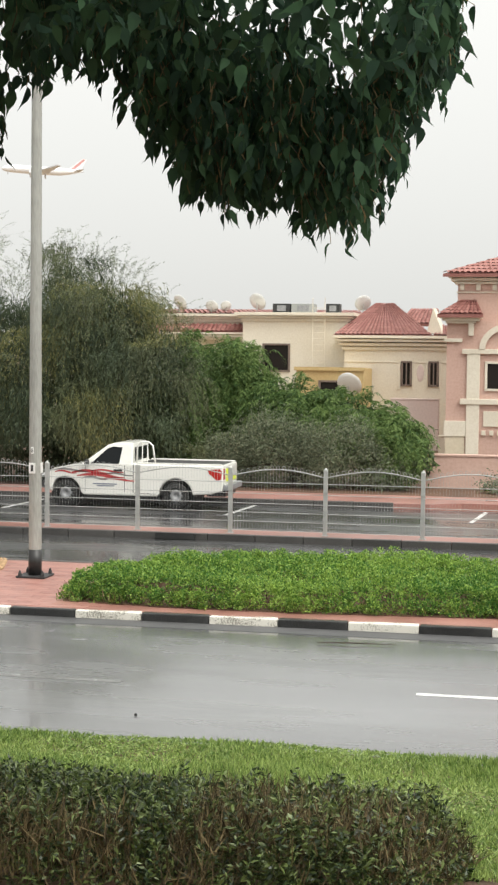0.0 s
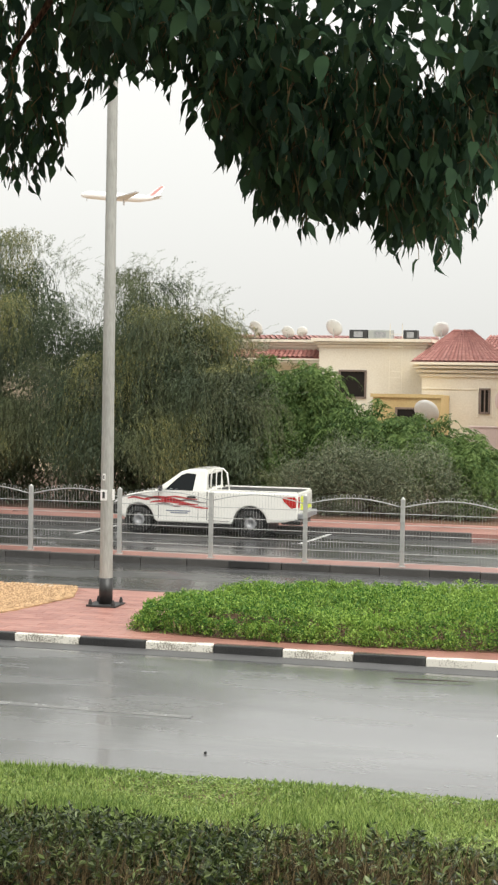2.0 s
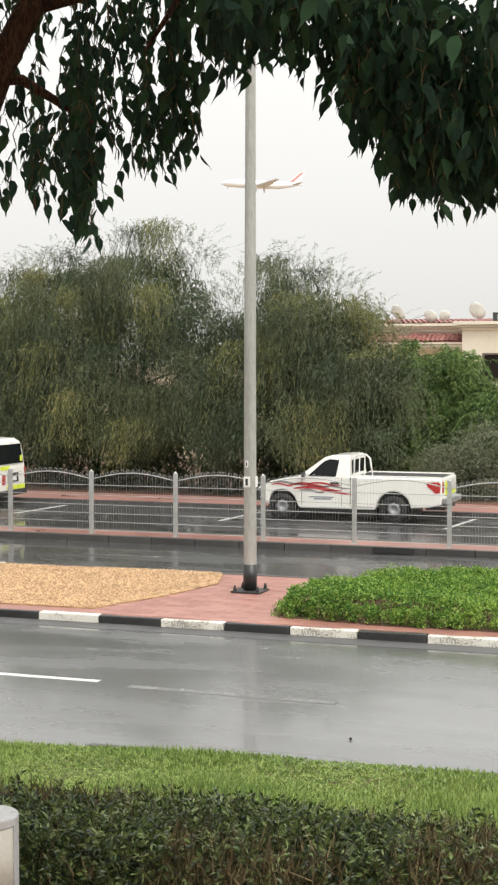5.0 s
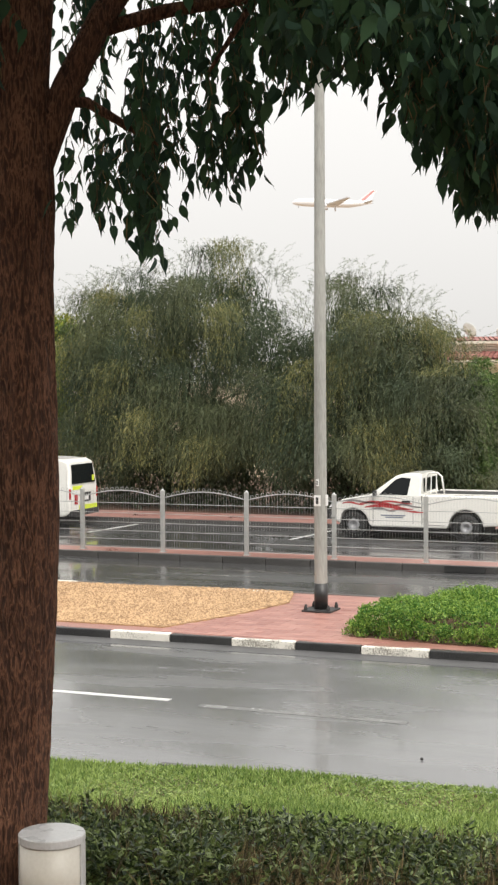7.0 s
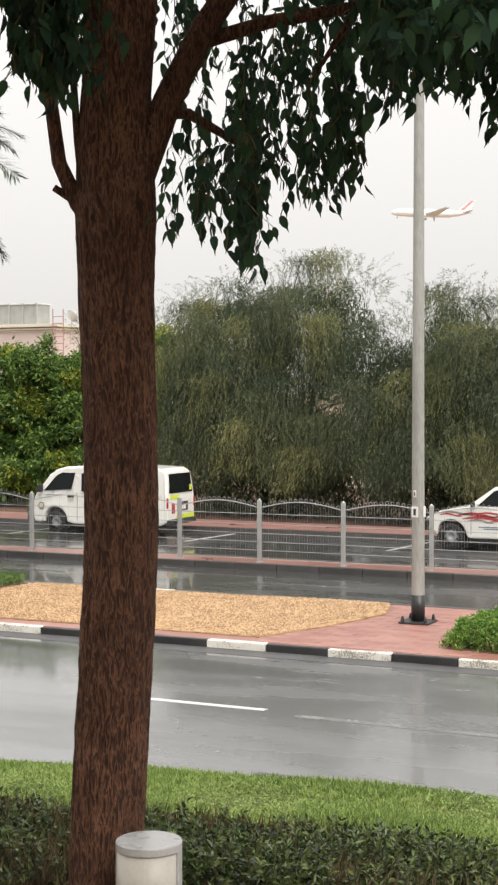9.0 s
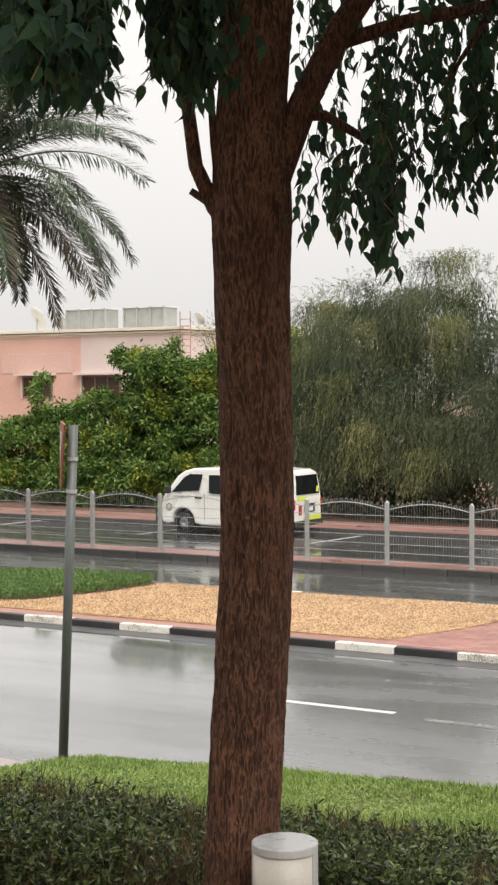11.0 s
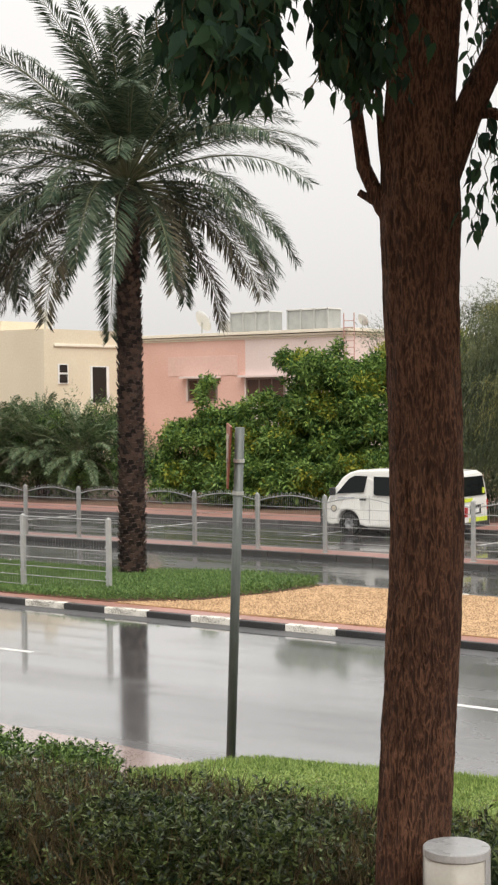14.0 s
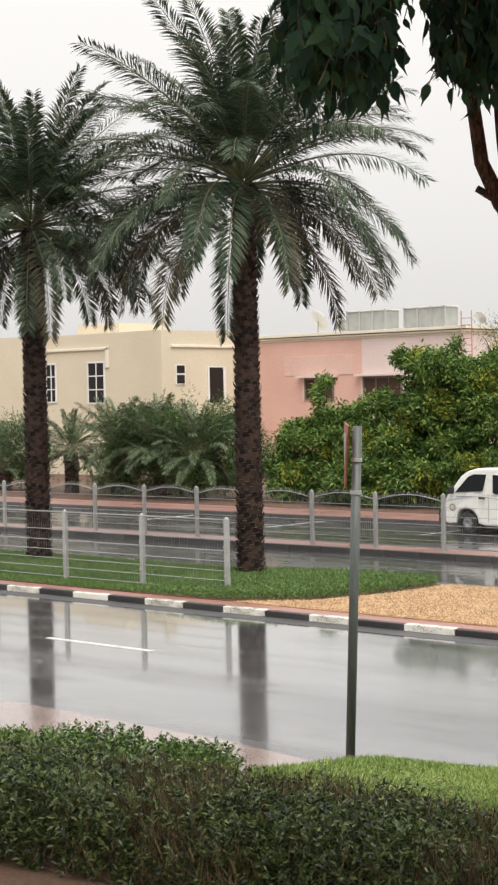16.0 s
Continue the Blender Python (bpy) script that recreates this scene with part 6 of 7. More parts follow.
broad_tree("feathery_shrub", (-44.5, 47.0, 0.12), [(-46.4, 46.6, 2.5, 1.4, 1.1, 1.7), (-44.2, 46.6, 2.5, 1.7, 1.2, 1.8), (-42.0, 46.6, 2.1, 1.7, 1.1, 1.6), (-40.2, 46.4, 1.9, 1.2, 1.0, 1.6), (-44.6, 46.0, 1.1, 3.8, 0.9, 1.0), (-46.9, 45.6, 1.0, 0.9, 0.7, 0.9)], 1500, 34, 0.17, 0.2, LEAF_SHRUB, 48, "dark feathery green shrubs before the cream building", "shrub", lift=0.5, width=0.16, second=LEAF_BROAD, sub=90)
broad_tree("feathery_shrub", (-54.5, 47.5, 0.12), [(-54.5, 47.0, 1.9, 2.0, 1.1, 1.7), (-57.5, 47.0, 1.8, 2.0, 1.1, 1.5)], 620, 26, 0.2, 0.24, LEAF_SHRUB, 49, "low feathery shrubs near the small palm", "shrub", lift=0.5, width=0.16)
date_palm("young_palm", -50.4, 46.3, 1.7, 13, 2.0, 0.3, "young date palm with a short trunk by the footpath", 44, 0.12, 1.5, 0.014, PALM_PALE)
date_palm("young_palm", -54.6, 46.0, 0.9, 14, 2.1, 0.3, "small pale date palm beside the footpath", 30, 0.12, 1.25, 0.010, PALM_PALE)
date_palm("young_palm", -44.3, 45.6, 1.8, 15, 2.6, 0.25, "bushy young palm among the green shrubs", 48, 0.12, 1.5, 0.016, PALM_PALE)
date_palm("young_palm", -46.7, 45.5, 1.8, 16, 2.6, 0.25, "bushy young palm among the green shrubs", 48, 0.12, 1.5, 0.016, PALM_PALE)
date_palm("young_palm", -42.2, 45.6, 1.6, 17, 2.6, 0.25, "bushy young palm among the green shrubs", 48, 0.12, 1.5, 0.016, PALM_PALE)
for x, y, rx, h, sd in ((-1.2, 44.8, 1.1, 0.45, 61), (1.2, 44.9, 0.9, 0.5, 62)):
    broad_tree("low_shrub", (x, y, 0.12), [(x, y, 0.3, rx, 0.5, h)], 160, 20, 0.1, 0.1, LEAF_DRY, sd, "low brownish shrub at the foot of the pink wall", "shrub", width=0.3, second=LEAF_BROAD, r0=0.03)


# ---- buildings ----
def wall_block(t, x0, x1, y0, y1, z0, z1, mat, name="wall", bevel=0.0, label=""):
    bm = bmesh.new()
    box(bm, x0, y0, z0, x1, y1, z1, bevel)
    return part(name, bm, mat, t, label)


def moulding(t, x0, x1, y0, y1, z, steps, mat):
    """A stepped cornice round a block, widest at the top."""
    for dz, h, d in steps:
        wall_block(t, x0 - d, x1 + d, y0 - d, y1 + d, z + dz, z + dz + h, mat, "cornice", 0.015)


def window(t, x0, x1, z0, z1, y, frame_mat, nx=1, nz=1, name="window", glass=WIN_DARK):
    """A framed window on a wall that faces -y: surround, dark glass and glazing bars."""
    bm = bmesh.new()
    box(bm, x0, y - 0.006, z0, x1, y + 0.05, z1)
    w = part(name, bm, glass, t, "dark window glass")
    for a, b, c, d in ((x0 - 0.05, x0 + 0.05, z0, z1), (x1 - 0.05, x1 + 0.05, z0, z1), (x0 - 0.05, x1 + 0.05, z0 - 0.05, z0 + 0.04), (x0 - 0.05, x1 + 0.05, z1 - 0.04, z1 + 0.05)):
        bm = bmesh.new()
        box(bm, a, y - 0.06, c, b, y + 0.04, d, 0.006)
        part("frame", bm, frame_mat, w)
    for k in range(1, nx):
        x = x0 + (x1 - x0) * k / nx
        bm = bmesh.new()
        box(bm, x - 0.03, y - 0.035, z0, x + 0.03, y + 0.02, z1)
        part("glazing_bar", bm, frame_mat, w)
    for k in range(1, nz):
        z = z0 + (z1 - z0) * k / nz
        bm = bmesh.new()
        box(bm, x0, y - 0.033, z - 0.03, x1, y + 0.02, z + 0.03)
        part("glazing_bar", bm, frame_mat, w)
    return w


def tiled_slope(t, a, b, c, d, rows, cols, mat):
    """Half-round roof tiles in rows over a sloping four-sided patch a b (eaves) c d (ridge)."""
    a, b, c, d = (Vector(v) for v in (a, b, c, d))
    nrm = (b - a).cross(d - a).normalized()
    if nrm.z < 0:
        nrm = -nrm
    verts, faces = [], []
    for i in range(cols):
        for j in range(rows):
            def at(u, v):
                return a.lerp(b, u).lerp(d.lerp(c, u), v)
            u0, u1 = i / cols, (i + 0.92) / cols
            v0, v1 = j / rows, (j + 1.06) / rows
            base = len(verts)
            for v, lift in ((v0, 0.035), (v1, 0.0)):
                for k in range(5):
                    u = u0 + (u1 - u0) * k / 4
                    verts.append(at(u, min(v, 1)) + nrm * (lift + 0.06 * math.sin(math.pi * k / 4)))
            for k in range(4):
                faces.append((base + k, base + k + 1, base + 6 + k, base + 5 + k))
    ob = from_lists("roof_tiles", [tuple(v) for v in verts], faces, mat, t, "red clay roof tiles")
    ob["kind"] = "stuff"
    bm = bmesh.new()
    vs = [bm.verts.new(p - nrm * 0.02) for p in (a, b, c, d)] if (c - d).length > 1e-4 else [bm.verts.new(p - nrm * 0.02) for p in (a, b, c)]
    lo = [bm.verts.new(v.co - Vector((0, 0, 0.12))) for v in vs]
    bm.faces.new(vs)
    bm.faces.new(lo[::-1])
    for k in range(len(vs)):
        bm.faces.new((vs[k], lo[k], lo[(k + 1) % len(vs)], vs[(k + 1) % len(vs)]))
    bmesh.ops.recalc_face_normals(bm, faces=bm.faces)
    part("roof_deck", bm, mat, t)


def dish(x, y, z, r, turn, label="pale satellite dish standing on the roof"):
    t = empty("satellite_dish", pose(x, y, z))
    q = pose(0, 0, r * 1.15, 62, 0, turn)
    bm = bmesh.new()
    n, rings = 24, []
    for side in (0.0, -0.02):
        for k in range(5):
            s = (k + 0.05) / 4.05 * r
            rings.append([bm.verts.new(q @ Vector((s * math.cos(2 * math.pi * i / n), s * math.sin(2 * math.pi * i / n), 0.2 * s * s / r + side))) for i in range(n)])
        if side == 0.0:
            rings = rings[::1]
    order = rings[:5] + rings[5:][::-1]
    for a, b in zip(order, order[1:]):
        for i in range(n):
            bm.faces.new((a[i], a[(i + 1) % n], b[(i + 1) % n], b[i]))
    bmesh.ops.recalc_face_normals(bm, faces=bm.faces)
    part("reflector", bm, DISH_M, t, smooth=True)
    bm = bmesh.new()
    tube(bm, [(0, 0, 0), (0, 0, r * 1.1)], r * 0.06, 8)
    part("mast", bm, GALV, t)
    bm = bmesh.new()
    tube(bm, [q @ Vector((0, -r * 0.8, 0.22 * r)), q @ Vector((0, 0, r * 0.95))], r * 0.025, 6)
    part("feed_arm", bm, GALV, t)
    return tagged(t, label, "satellite dish", "roof dishes")


def cream_villa():
    t = empty("cream_villa", pose(-0.28, 0, 0))
    Y = 75.0
    wall_block(t, -26.0, -15.45, Y + 1.2, Y + 14, 0, 6.0, CREAM)
    moulding(t, -26.0, -15.45, Y + 1.2, Y + 14, 5.62, ((0.0, 0.12, 0.1), (0.14, 0.1, 0.22), (0.26, 0.14, 0.36)), CREAM_TRIM)
    tiled_slope(t, (-26.0, Y + 0.2, 5.12), (-15.5, Y + 0.2, 5.12), (-15.5, Y + 1.15, 5.5), (-26.0, Y + 1.15, 5.5), 3, 44, ROOF_RED)
    moulding(t, -26.0, -15.5, Y + 0.7, Y + 1.2, 4.72, ((0.0, 0.1, 0.2), (0.12, 0.12, 0.4), (0.26, 0.1, 0.5)), CREAM_TRIM)
    wall_block(t, -15.45, -10.2, Y, Y + 14, 0, 6.0, CREAM)
    moulding(t, -15.45, -10.2, Y, Y + 14, 5.66, ((0.0, 0.12, 0.1), (0.14, 0.1, 0.22), (0.26, 0.16, 0.36)), CREAM_TRIM)
    tiled_slope(t, (-26.0, Y + 1.5, 6.03), (-10.2, Y + 1.5, 6.03), (-10.2, Y + 5, 6.3), (-26.0, Y + 5, 6.3), 4, 60, ROOF_RED)
    window(t, -14.4, -13.1, 3.2, 4.5, Y, FRAME_BROWN)
    # right-hand wing with a tiled hip roof
    wall_block(t, -10.2, -5.15, Y - 1.0, Y + 12, 0, 4.95, CREAM)
    moulding(t, -10.2, -5.15, Y - 1.0, Y + 12, 4.28, ((-0.6, 0.06, 0.04), (0.0, 0.14, 0.1), (0.2, 0.14, 0.24), (0.4, 0.12, 0.4), (0.56, 0.14, 0.5)), CREAM_TRIM)
    tiled_slope(t, (-10.7, Y - 1.5, 5.0), (-5.9, Y - 1.5, 5.0), (-8.3, Y + 3, 6.62), (-9.2, Y + 3, 6.62), 12, 22, ROOF_RED)
    tiled_slope(t, (-7.9, Y + 1.0, 5.6), (-5.9, Y + 1.0, 5.6), (-6.0, Y + 2.6, 6.35), (-7.4, Y + 2.6, 6.35), 6, 9, ROOF_RED)
    tiled_slope(t, (-5.9, Y - 1.5, 5.0), (-4.65, Y - 1.5, 4.98), (-5.2, Y + 1, 5.4), (-5.9, Y + 1, 5.6), 4, 6, ROOF_RED)
    bm = bmesh.new()
    extrude_y(bm, [(-6.25, 5.1), (-5.5, 5.1), (-5.95, 6.3)], Y - 1.2, Y + 1.0)
    part("gable", bm, CREAM_TRIM, t)
    for x0, x1 in ((-7.42, -6.98), (-6.1, -5.7)):
        window(t, x0, x1, 2.6, 3.72, Y - 1.0, FRAME_BROWN, 2, 1)
        wall_block(t, x0 - 0.16, x0 - 0.08, Y - 1.06, Y - 0.95, 2.4, 3.9, CREAM_TRIM, "pilaster")
        wall_block(t, x1 + 0.08, x1 + 0.16, Y - 1.06, Y - 0.95, 2.4, 3.9, CREAM_TRIM, "pilaster")
    bm = bmesh.new()
    bmesh.ops.create_uvsphere(bm, u_segments=20, v_segments=10, radius=1, matrix=pose(-6.53, Y - 1.02, 3.2) @ Matrix.Diagonal((0.17, 0.05, 0.42, 1)))
    part("oval_niche", bm, PINK_PALE, t)
    wall_block(t, -12.0, -8.85, Y - 4.2, Y - 1.1, 0, 3.4, OCHRE, "annex")
    wall_block(t, -12.1, -8.75, Y - 4.3, Y - 4.15, 3.3, 3.46, OCHRE, "annex_coping")
    window(t, -10.9, -9.5, 2.2, 2.8, Y - 4.2, FRAME_BROWN)
    # roof ladder
    for x in (-11.9, -11.3):
        bm = bmesh.new()
        tube(bm, [(x, Y - 0.3, 2.5), (x, Y - 0.3, 6.8)], 0.018, 6)
        part("ladder_rail", bm, CREAM_TRIM, t)
    for k in range(13):
        bm = bmesh.new()
        tube(bm, [(-11.9, Y - 0.3, 2.7 + 0.3 * k), (-11.3, Y - 0.3, 2.7 + 0.3 * k)], 0.011, 5)
        part("ladder_rung", bm, CREAM_TRIM, t)
    return tagged(t, "cream two-storey villa with cornices and red tiled roofs", "house")


cream_villa()
for x, z, r, a in ((-19.4, 6.1, 0.42, 150), (-17.7, 6.0, 0.34, 170), (-16.95, 6.1, 0.28, 200), (-15.35, 6.1, 0.46, 160), (-9.95, 6.1, 0.42, 205)):
    dish(x, 76.6, z, r, a)
dish(-9.75, 70.3, 1.95, 0.6, 165, "large pale satellite dish on the annex roof edge")
for x, w in ((-14.0, 0.9), (-11.4, 0.7), (-12.9, 1.2)):
    t = empty("roof_unit", pose(x, 76.4, 6.1))
    bm = bmesh.new()
    box(bm, -w / 2, -0.3, 0, w / 2, 0.3, 0.45, 0.03)
    part("casing", bm, TANK if w > 1 else DARK_PLASTIC, t)
    bm = bmesh.new()
    box(bm, -w / 4, -0.32, 0.08, w / 4, -0.29, 0.36)
    part("grille", bm, STEEL, t)
    tagged(t, "dark air conditioning unit on the villa roof", "air conditioner", "roof units")


def pink_villa():
    t = empty("pink_villa", pose(-0.55, 0, 0))
    Y = 60.0
    wall_block(t, -3.95, 9.0, Y, Y + 12, 0, 5.4, PINK_WALL)
    wall_block(t, -3.6, 9.0, Y + 0.5, Y + 12, 5.4, 7.1, PINK_WALL)
    moulding(t, -3.6, 9.0, Y + 0.5, Y + 12, 6.86, ((-0.35, 0.06, 0.04), (0.0, 0.1, 0.12), (0.12, 0.12, 0.26), (0.26, 0.12, 0.38)), CREAM_TRIM)
    for k in range(20):
        wall_block(t, -3.5 + 0.62 * k, -3.34 + 0.62 * k, Y + 0.36, Y + 0.5, 6.62, 6.84, CREAM_TRIM, "bracket")
    tiled_slope(t, (-4.15, Y, 7.26), (9.0, Y, 7.26), (9.0, Y + 5, 8.9), (0.5, Y + 5, 8.9), 12, 60, ROOF_RED)
    # small hipped canopy on the corner
    tiled_slope(t, (-4.3, Y - 0.5, 5.68), (-2.55, Y - 0.5, 5.68), (-2.85, Y + 0.5, 6.22), (-3.45, Y + 0.5, 6.22), 5, 9, ROOF_RED)
    for dz, h, d in ((0, 0.1, 0.0), (0.1, 0.1, 0.12), (0.2, 0.14, 0.24)):
        wall_block(t, -4.0 - d, -2.85 + d, Y - 0.2 - d, Y + 0.4, 5.32 + dz, 5.32 + dz + h, CREAM_TRIM, "cornice", 0.01)
    wall_block(t, -3.12, -2.92, Y - 0.2, Y, 4.85, 5.32, CREAM_TRIM, "bracket", 0.02)
    wall_block(t, -4.05, -3.35, Y - 0.1, Y, 4.6, 4.74, CREAM_TRIM, "string_course", 0.02)
    wall_block(t, -3.35, 9.0, Y - 0.12, Y, 4.15, 4.34, CREAM_TRIM, "string_course", 0.02)
    wall_block(t, -3.4, 9.0, Y - 0.14, Y, 2.2, 2.42, CREAM_TRIM, "string_course", 0.02)
    wall_block(t, -3.16, -2.66, Y - 0.10, Y, 0.1, 4.15, CREAM_TRIM, "pilaster", 0.02)
    wall_block(t, -4.0, -3.16, Y - 0.08, Y, 0.95, 1.55, CREAM_TRIM, "band", 0.01)
    bm = bmesh.new()
    pts = []
    for k in range(17):
        a = math.pi * k / 16
        pts.append((-1.55 + 1.15 * math.cos(a), 4.34 + 1.0 * math.sin(a)))
    for k in range(16, -1, -1):
        a = math.pi * k / 16
        pts.append((-1.55 + 0.92 * math.cos(a), 4.34 + 0.78 * math.sin(a)))
    extrude_y(bm, pts, Y - 0.14, Y)
    part("arch", bm, CREAM_TRIM, t)
    window(t, -2.42, -0.7, 2.78, 3.82, Y, CREAM_TRIM, 2, 1)
    wall_block(t, -2.5, -0.5, Y - 0.06, Y, 1.35, 1.95, CREAM_TRIM, "panel", 0.02)
    for k in range(8):
        wall_block(t, -2.55 + 0.3 * k, -2.4 + 0.3 * k, Y - 0.1, Y, 1.02, 1.2, CREAM_TRIM, "bracket")
    wall_block(t, -3.95, -3.2, Y - 0.05, Y, 0.0, 0.95, YELLOW_M, "stone_panel", label="ochre stone base panel")
    return tagged(t, "pink villa with pale cornices, pilaster and red tiled roofs", "house")


pink_villa()


def garden_wall(name, x0, x1, y, h, mat, label):
    t = empty(name, pose(0, 0, 0))
    wall_block(t, x0, x1, y, y + 0.25, 0, h, mat, "wall", 0.02)
    wall_block(t, x0 - 0.02, x1 + 0.02, y - 0.03, y + 0.28, h, h + 0.06, mat, "coping", 0.01)
    return tagged(t, label, "wall", "", "structure")


garden_wall("wall_front", -6.0, 13, 46.3, 1.08, PINK_WALL, "low dusty pink garden wall beyond the footpath")
garden_wall("wall_side", -7.3, -5.25, 66.0, 2.15, PINK_PALE, "pale pinkish wall below the cream villa")
garden_wall("wall_rear", -5.0, -3.9, 63.0, 0.75, CREAM, "small cream wall between the two villas")


def pink_block():
    t = empty("pink_building", pose(0, 0, 0))
    Y = 65.0
    wall_block(t, -57.0, -48.4, Y, Y + 14, 0, 7.2, PINK)
    wall_block(t, -48.4, -42.1, Y, Y + 14, 0, 7.2, PINK_PALE, label="faded patch of the pink wall")
    wall_block(t, -53.6, -48.9, Y - 0.03, Y, 5.25, 6.3, PINK_MID, "faded_panel", 0.01)
    moulding(t, -57.0, -42.1, Y, Y + 14, 7.1, ((0.0, 0.08, 0.05), (0.1, 0.1, 0.14), (0.24, 0.16, 0.25)), CREAM_TRIM)
    for x0, x1 in ((-52.2, -50.3), (-48.3, -45.9)):
        window(t, x0, x1, 4.0, 5.05, Y, FRAME_BROWN, 3, 1, glass=WIN_BROWN)
        wall_block(t, x0 - 0.35, x1 + 0.3, Y - 0.4, Y, 5.12, 5.24, PINK_PALE, "ledge", 0.01)
        wall_block(t, x0 - 0.12, x0 - 0.02, Y - 0.1, Y, 3.9, 5.12, PINK_PALE, "reveal", 0.01)
    for x in (-42.0, -41.4):
        bm = bmesh.new()
        tube(bm, [(x, Y - 0.4, 3.0), (x, Y - 0.4, 8.2)], 0.03, 6)
        part("ladder_rail", bm, LADDER_PINK, t, "pale red ladder rail")
    for k in range(15):
        bm = bmesh.new()
        tube(bm, [(-42.0, Y - 0.4, 3.2 + 0.33 * k), (-41.4, Y - 0.4, 3.2 + 0.33 * k)], 0.02, 5)
        part("ladder_rung", bm, LADDER_PINK, t)
    return tagged(t, "pink flat-roofed building with a pale cornice and brown windows", "building")


pink_block()


def roof_tank(x0, x1, y, z, h):
    t = empty("water_tank", pose((x0 + x1) / 2, y, z))
    w = (x1 - x0) / 2
    bm = bmesh.new()
    box(bm, -w, -0.6, 0.0, w, 0.6, h, 0.03)
    part("shell", bm, TANK, t)
    for k in range(4):
        x = -w + 2 * w * k / 3
        bm = bmesh.new()
        box(bm, x - 0.04, -0.66, -0.02, x + 0.04, -0.58, h + 0.04)
        part("rib", bm, GALV, t)
    bm = bmesh.new()
    box(bm, -w - 0.05, -0.66, h - 0.02, w + 0.05, 0.66, h + 0.05, 0.01)
    part("top", bm, DISH_M, t)
    tagged(t, "pale grey panelled water tank on the flat roof", "water tank", "roof tanks")


roof_tank(-50.2, -47.7, 66.8, 7.58, 1.0)
roof_tank(-46.5, -44.0, 66.8, 7.58, 1.0)
dish(-52.2, 66.2, 7.5, 0.62, 160)
dish(-50.85, 66.6, 7.4, 0.42, 200)
dish(-41.8, 66.0, 7.5, 0.34, 170)
dish(-58.4, 60.5, 7.8, 0.55, 170)


def cream_block():
    t = empty("cream_building", pose(0, 0, 0))
    Y = 58.0
    wall_block(t, -80.0, -65.2, Y + 0.6, Y + 8, 0, 7.85, YELLOW_M)
    wall_block(t, -65.2, -56.1, Y, Y + 5.8, 0, 7.75, YELLOW_M)
    wall_block(t, -63.9, -60.6, Y + 1.4, Y + 5, 7.75, 8.35, YELLOW_M, "parapet")
    wall_block(t, -66.0, -60.0, Y - 0.10, Y, 6.86, 7.0, CREAM_TRIM, "moulding", 0.02)
    wall_block(t, -60.2, -60.0, Y - 0.10, Y, 5.9, 6.98, CREAM_TRIM, "moulding", 0.02)
    wall_block(t, -56.1, -56.0, Y + 0.7, Y + 5.8, 6.85, 7.0, CREAM_TRIM, "moulding", 0.02)
    window(t, -61.65, -60.35, 4.0, 6.2, Y, FRAME_WHITE, 2, 3)
    window(t, -65.0, -64.2, 4.1, 6.2, Y, FRAME_WHITE, 2, 3)
    wall_block(t, -56.1, -56.04, Y + 1.0, Y + 1.75, 4.9, 5.95, FRAME_WHITE, "window_surround")
    wall_block(t, -56.1, -56.02, Y + 1.08, Y + 1.66, 5.5, 5.9, WIN_DARK, "window")
    wall_block(t, -56.1, -56.02, Y + 1.08, Y + 1.66, 4.96, 5.4, WIN_DARK, "window")
    wall_block(t, -56.1, -56.04, Y + 3.5, Y + 4.95, 3.85, 5.85, FRAME_WHITE, "window_surround")
    wall_block(t, -56.1, -56.02, Y + 3.62, Y + 4.7, 3.9, 5.8, WIN_DARK, "window")
    return tagged(t, "cream flat-roofed building with white-barred windows", "building")


cream_block()


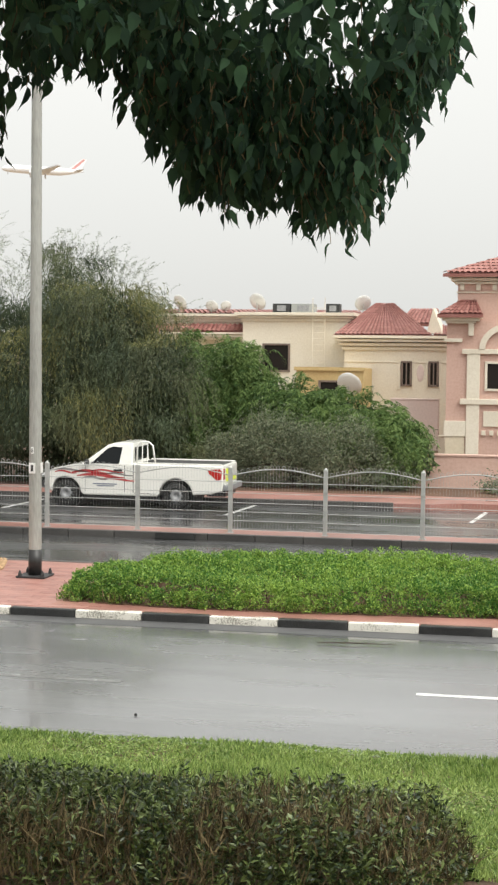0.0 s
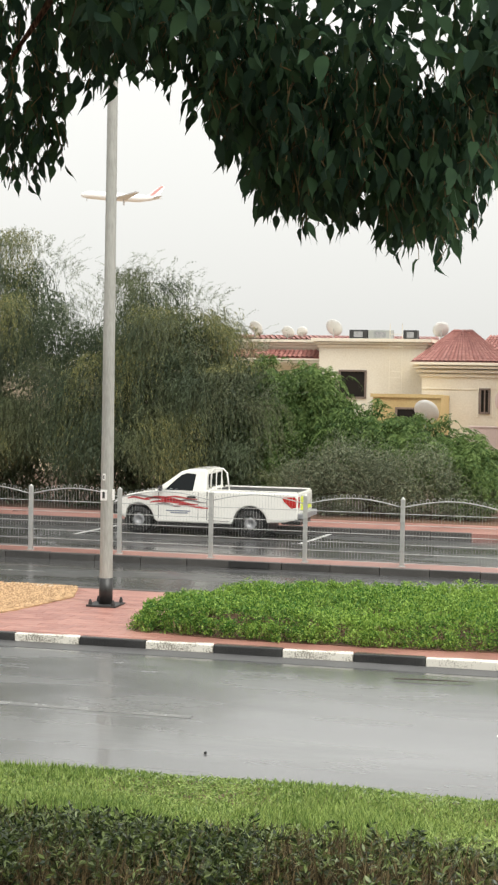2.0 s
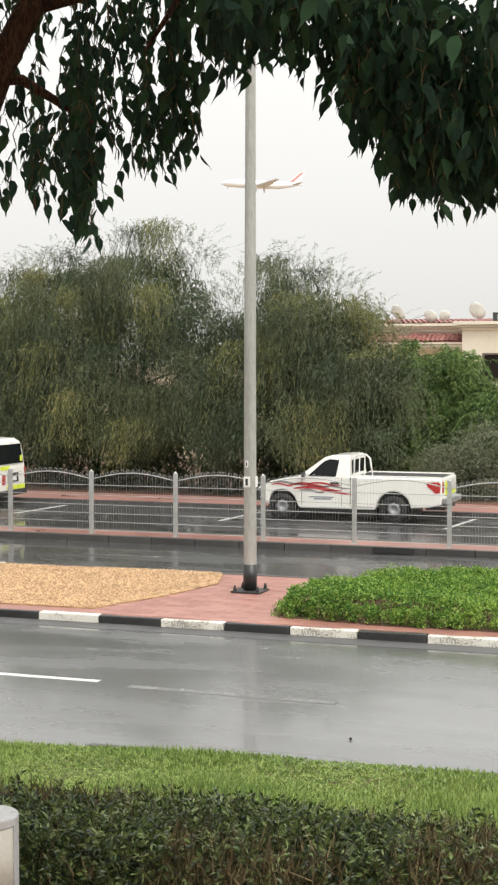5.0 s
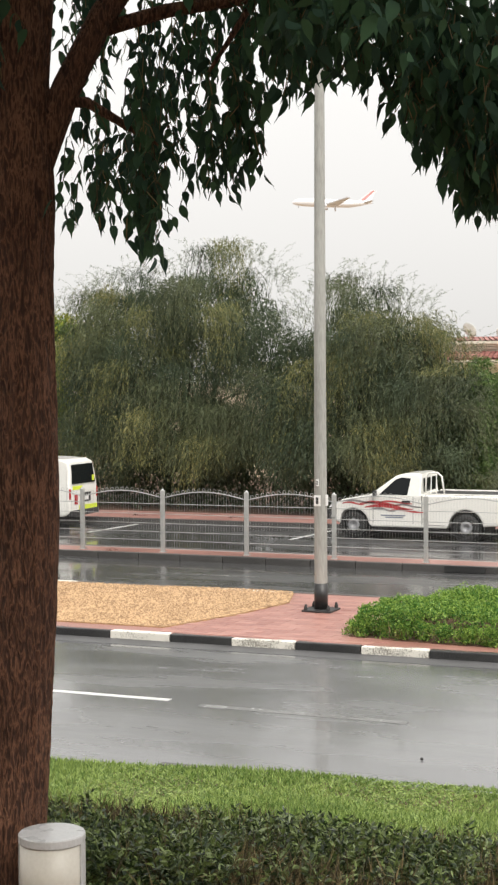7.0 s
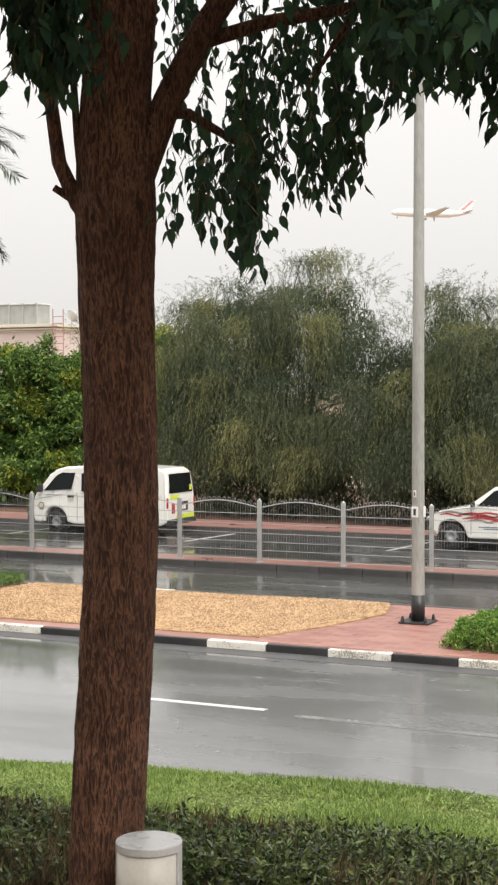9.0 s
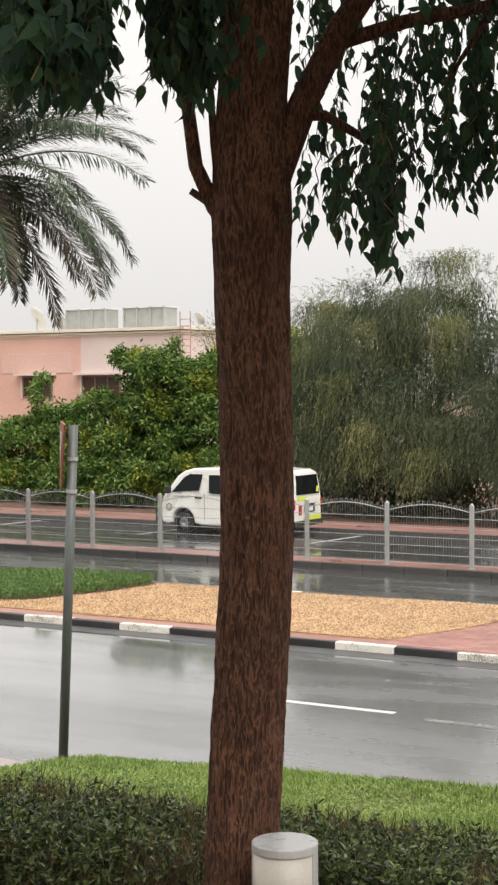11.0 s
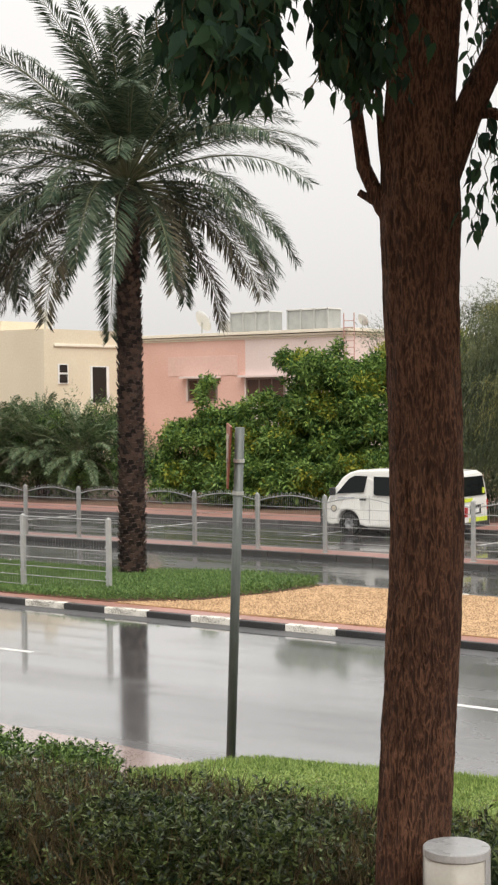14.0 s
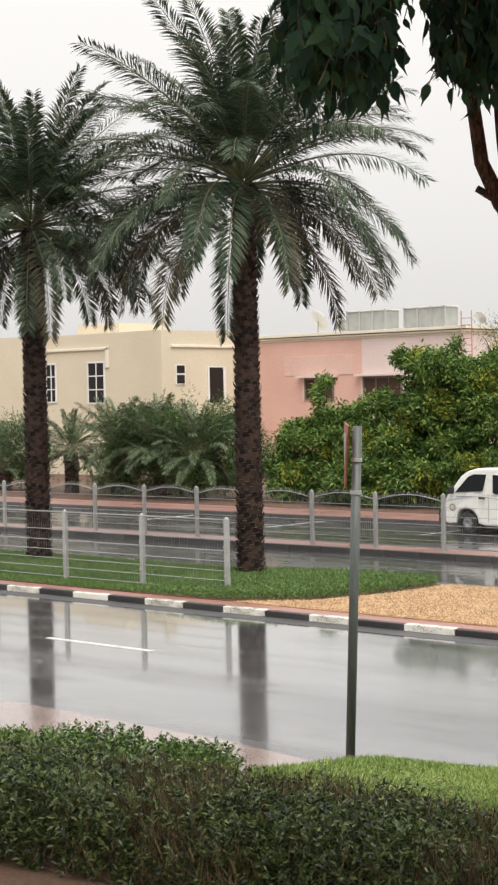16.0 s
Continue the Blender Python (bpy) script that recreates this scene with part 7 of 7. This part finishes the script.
# ---- airliner low in the sky ----
def airliner():
    c = Vector((-295, 845, 104.5))
    t = empty("airliner", Matrix.Translation(c) @ pose(0, 0, 0, 0, 0, 17.5) @ pose(0, 0, 0, 0, 3.0, 0))
    S = 45.0 / 60.0
    # white, grey and red are paled towards the sky to paint in haze
    AIR = surface("hazed_white_airliner_paint", (0.8, 0.8, 0.81), (0.85, 0.85, 0.86), 0.4, 0.1, 2, 0.0)
    GREY = surface("hazed_grey_airliner_paint", (0.55, 0.56, 0.58), (0.62, 0.63, 0.65), 0.4, 0.1, 2, 0.0)
    bm = bmesh.new()
    xs = [-30, -29, -27, -23, -15, 0, 14, 22, 27, 31]
    rs = [0.3, 1.3, 2.2, 2.9, 3.1, 3.1, 2.9, 2.0, 1.1, 0.3]
    zs = [-0.6, -0.5, -0.3, 0, 0, 0, 0.2, 0.8, 1.3, 1.7]
    tube(bm, [(x * S, 0, z * S) for x, z in zip(xs, zs)], [r * S for r in rs], 20)
    part("fuselage", bm, AIR, t, smooth=True)
    def wing(name, pts, th, mat):
        bm = bmesh.new()
        a = [bm.verts.new(Vector(p) * S + Vector((0, 0, th / 2))) for p in pts]
        b = [bm.verts.new(Vector(p) * S - Vector((0, 0, th / 2))) for p in pts]
        bm.faces.new(a)
        bm.faces.new(b[::-1])
        for k in range(len(pts)):
            bm.faces.new((a[k], b[k], b[(k + 1) % len(pts)], a[(k + 1) % len(pts)]))
        bmesh.ops.recalc_face_normals(bm, faces=bm.faces)
        part(name, bm, mat, t)
    for s in (-1, 1):
        wing("wing", [(-6, 2.5 * s, -1.6), (5, 2.5 * s, -1.6), (15, 29 * s, 1.8), (12.5, 29 * s, 1.8)], 0.6, GREY)
        wing("tailplane", [(24, 1 * s, 1.4), (29, 1 * s, 1.4), (32, 10 * s, 2.2), (30, 10 * s, 2.2)], 0.3, GREY)
        bm = bmesh.new()
        tube(bm, [(-9 * S, 9.5 * s * S, -3.2 * S), (-8 * S, 9.5 * s * S, -3.2 * S), (-3 * S, 9.5 * s * S, -3.0 * S)], [1.5 * S, 1.7 * S, 1.1 * S], 14)
        part("engine", bm, GREY, t, smooth=True)
        bm = bmesh.new()
        tube(bm, [(3 * S, 5 * s * S, -2 * S), (3 * S, 5 * s * S, -5.4 * S)], 0.5 * S, 8)
        part("main_gear", bm, GREY, t)
    bm = bmesh.new()
    tube(bm, [(-25 * S, 0, -2 * S), (-25 * S, 0, -4.6 * S)], 0.35 * S, 8)
    part("nose_gear", bm, GREY, t)
    bm = bmesh.new()
    extrude_y(bm, [(20 * S, 2.4 * S), (29.5 * S, 2.2 * S), (33.5 * S, 11.0 * S), (30.5 * S, 11.2 * S)], -0.25, 0.25)
    fin = part("tail_fin", bm, AIR, t)
    bm = bmesh.new()
    extrude_y(bm, [(22 * S, 3.0 * S), (25 * S, 3.0 * S), (32.4 * S, 10.6 * S), (30.6 * S, 10.8 * S)], -0.3, 0.3)
    part("tail_stripe", bm, surface("hazed_red_paint", (0.6, 0.28, 0.27), (0.66, 0.34, 0.33), 0.5, 0.1, 2, 0.0), fin, "red stripe on the fin")
    return tagged(t, "white airliner with a red-striped fin in the overcast sky", "airplane")


airliner()


# ---- kerb stones and pavers, piece by piece ----
def kerb_row(name, x0, x1, y, h, step, mats, parent_mat, label, width=0.2):
    t = empty(name, pose(0, y, 0))
    pool = [[kerb_mesh("kerb_stone", step, width, h, m, 7.3 * k + 3 * j) for k in range(3)] for j, m in enumerate(mats)]
    n = int((x1 - x0) / step)
    for i in range(n):
        share("kerb_stone", pool[i % len(mats)][(i * 7 + i // 3) % 3], t, pose(x0 + (i + 0.5) * step, 0, 0))
    return tagged(t, label, "kerb", "", "structure")


kerb_row("kerb_island_front", -11.61 - 1.073 * 42, 12.0, 22.42, 0.125, 1.073, (KERB_WHITE, KERB_BLACK), None, "chipped black and white painted kerb stones", 0.17)
kerb_row("kerb_island_rear", -60.0, 12.0, 27.55, 0.14, 1.07, (KERB_GREY, KERB_WHITE, KERB_GREY, KERB_GREY), None, "grey kerb stones with a few white ones", 0.16)
kerb_row("kerb_median", -60.0, 12.0, 32.58, 0.15, 1.07, (KERB_GREY,), None, "dark wet concrete kerb stones of the median", 0.16)
kerb_row("kerb_median_rear", -60.0, 12.0, 33.74, 0.15, 1.07, (KERB_GREY,), None, "dark wet concrete kerb stones behind the fence", 0.16)
kerb_row("kerb_far", -60.0, -3.5, 40.6, 0.17, 1.07, (KERB_GREY,), None, "dark kerb stones at the parking bays", 0.16)
kerb_row("kerb_near", -7.2, -2.0, 15.02, 0.05, 1.07, (KERB_GREY,), None, "low dark kerb stones along the lawn", 0.12)


def drain():
    t = empty("drain_inlet", pose(-8.3, 32.55, 0))
    bm = bmesh.new()
    box(bm, -0.45, -0.02, 0.01, 0.45, 0.03, 0.153, 0.01)
    part("opening", bm, BLACK_M, t)
    return tagged(t, "dark gully opening in the median kerb", "drain", "", "structure")


drain()


def pavers():
    """The pavers that the camera passes nearest, laid proud of their bed with open joints."""
    bm = bmesh.new()
    box(bm, -0.197, -0.097, 0, 0.197, 0.097, 0.006, 0.003)
    me = bpy.data.meshes.new("paver")
    bm.to_mesh(me)
    bm.free()
    me.materials.append(PAVER)
    rng = np.random.default_rng(4)
    k = 0
    for i in range(9):
        for j in range(26):
            x, y = -10.6 + 0.4 * i + (0.2 if j % 2 else 0), 22.7 + 0.2 * j
            if inside(HEDGE_OUT, np.array([x]), np.array([y]))[0] or (abs(x + 9.1) < 0.45 and abs(y - 25.62) < 0.4) or inside(GRAVEL_OUT, np.array([x]), np.array([y]))[0] or y > 27.45:
                continue
            share("paver", me, island, pose(x, y, 0.1265 + rng.uniform(0, 0.002)))
            k += 1


pavers()


def litter():
    t = empty("twig", pose(-2.75, 21.25, 0.004))
    bm = bmesh.new()
    tube(bm, [(-0.55, 0.0, 0.02), (-0.1, 0.03, 0.03), (0.55, 0.12, 0.02)], [0.009, 0.011, 0.005], 6)
    part("stem", bm, BARK_GREY, t)
    tagged(t, "fallen dark twig lying on the wet road", "twig")
    t = empty("pebble", pose(-4.63, 16.4, 0.0))
    bm = bmesh.new()
    bmesh.ops.create_icosphere(bm, subdivisions=2, radius=0.018, matrix=Matrix.Translation((0, 0, 0.014)))
    for v in bm.verts:
        v.co += v.co.normalized() * 0.006 * noise.noise(v.co * 60)
    part("stone", bm, BLACK_M, t)
    tagged(t, "small dark pebble on the wet road", "pebble")


litter()


def kerb_end(x, y, turn):
    bm = bmesh.new()
    box(bm, -0.14, -0.08, -0.1, 0.14, 0.08, 0.11, 0.02)
    ob = part("kerb_stone", bm, KERB_WHITE)
    ob.matrix_world = pose(x, y, 0.02, 0, 0, turn)
    return tagged(ob, "short white painted kerb stone at the lawn corner", "kerb stone")


kerb_end(-10.72, 12.75, 30)
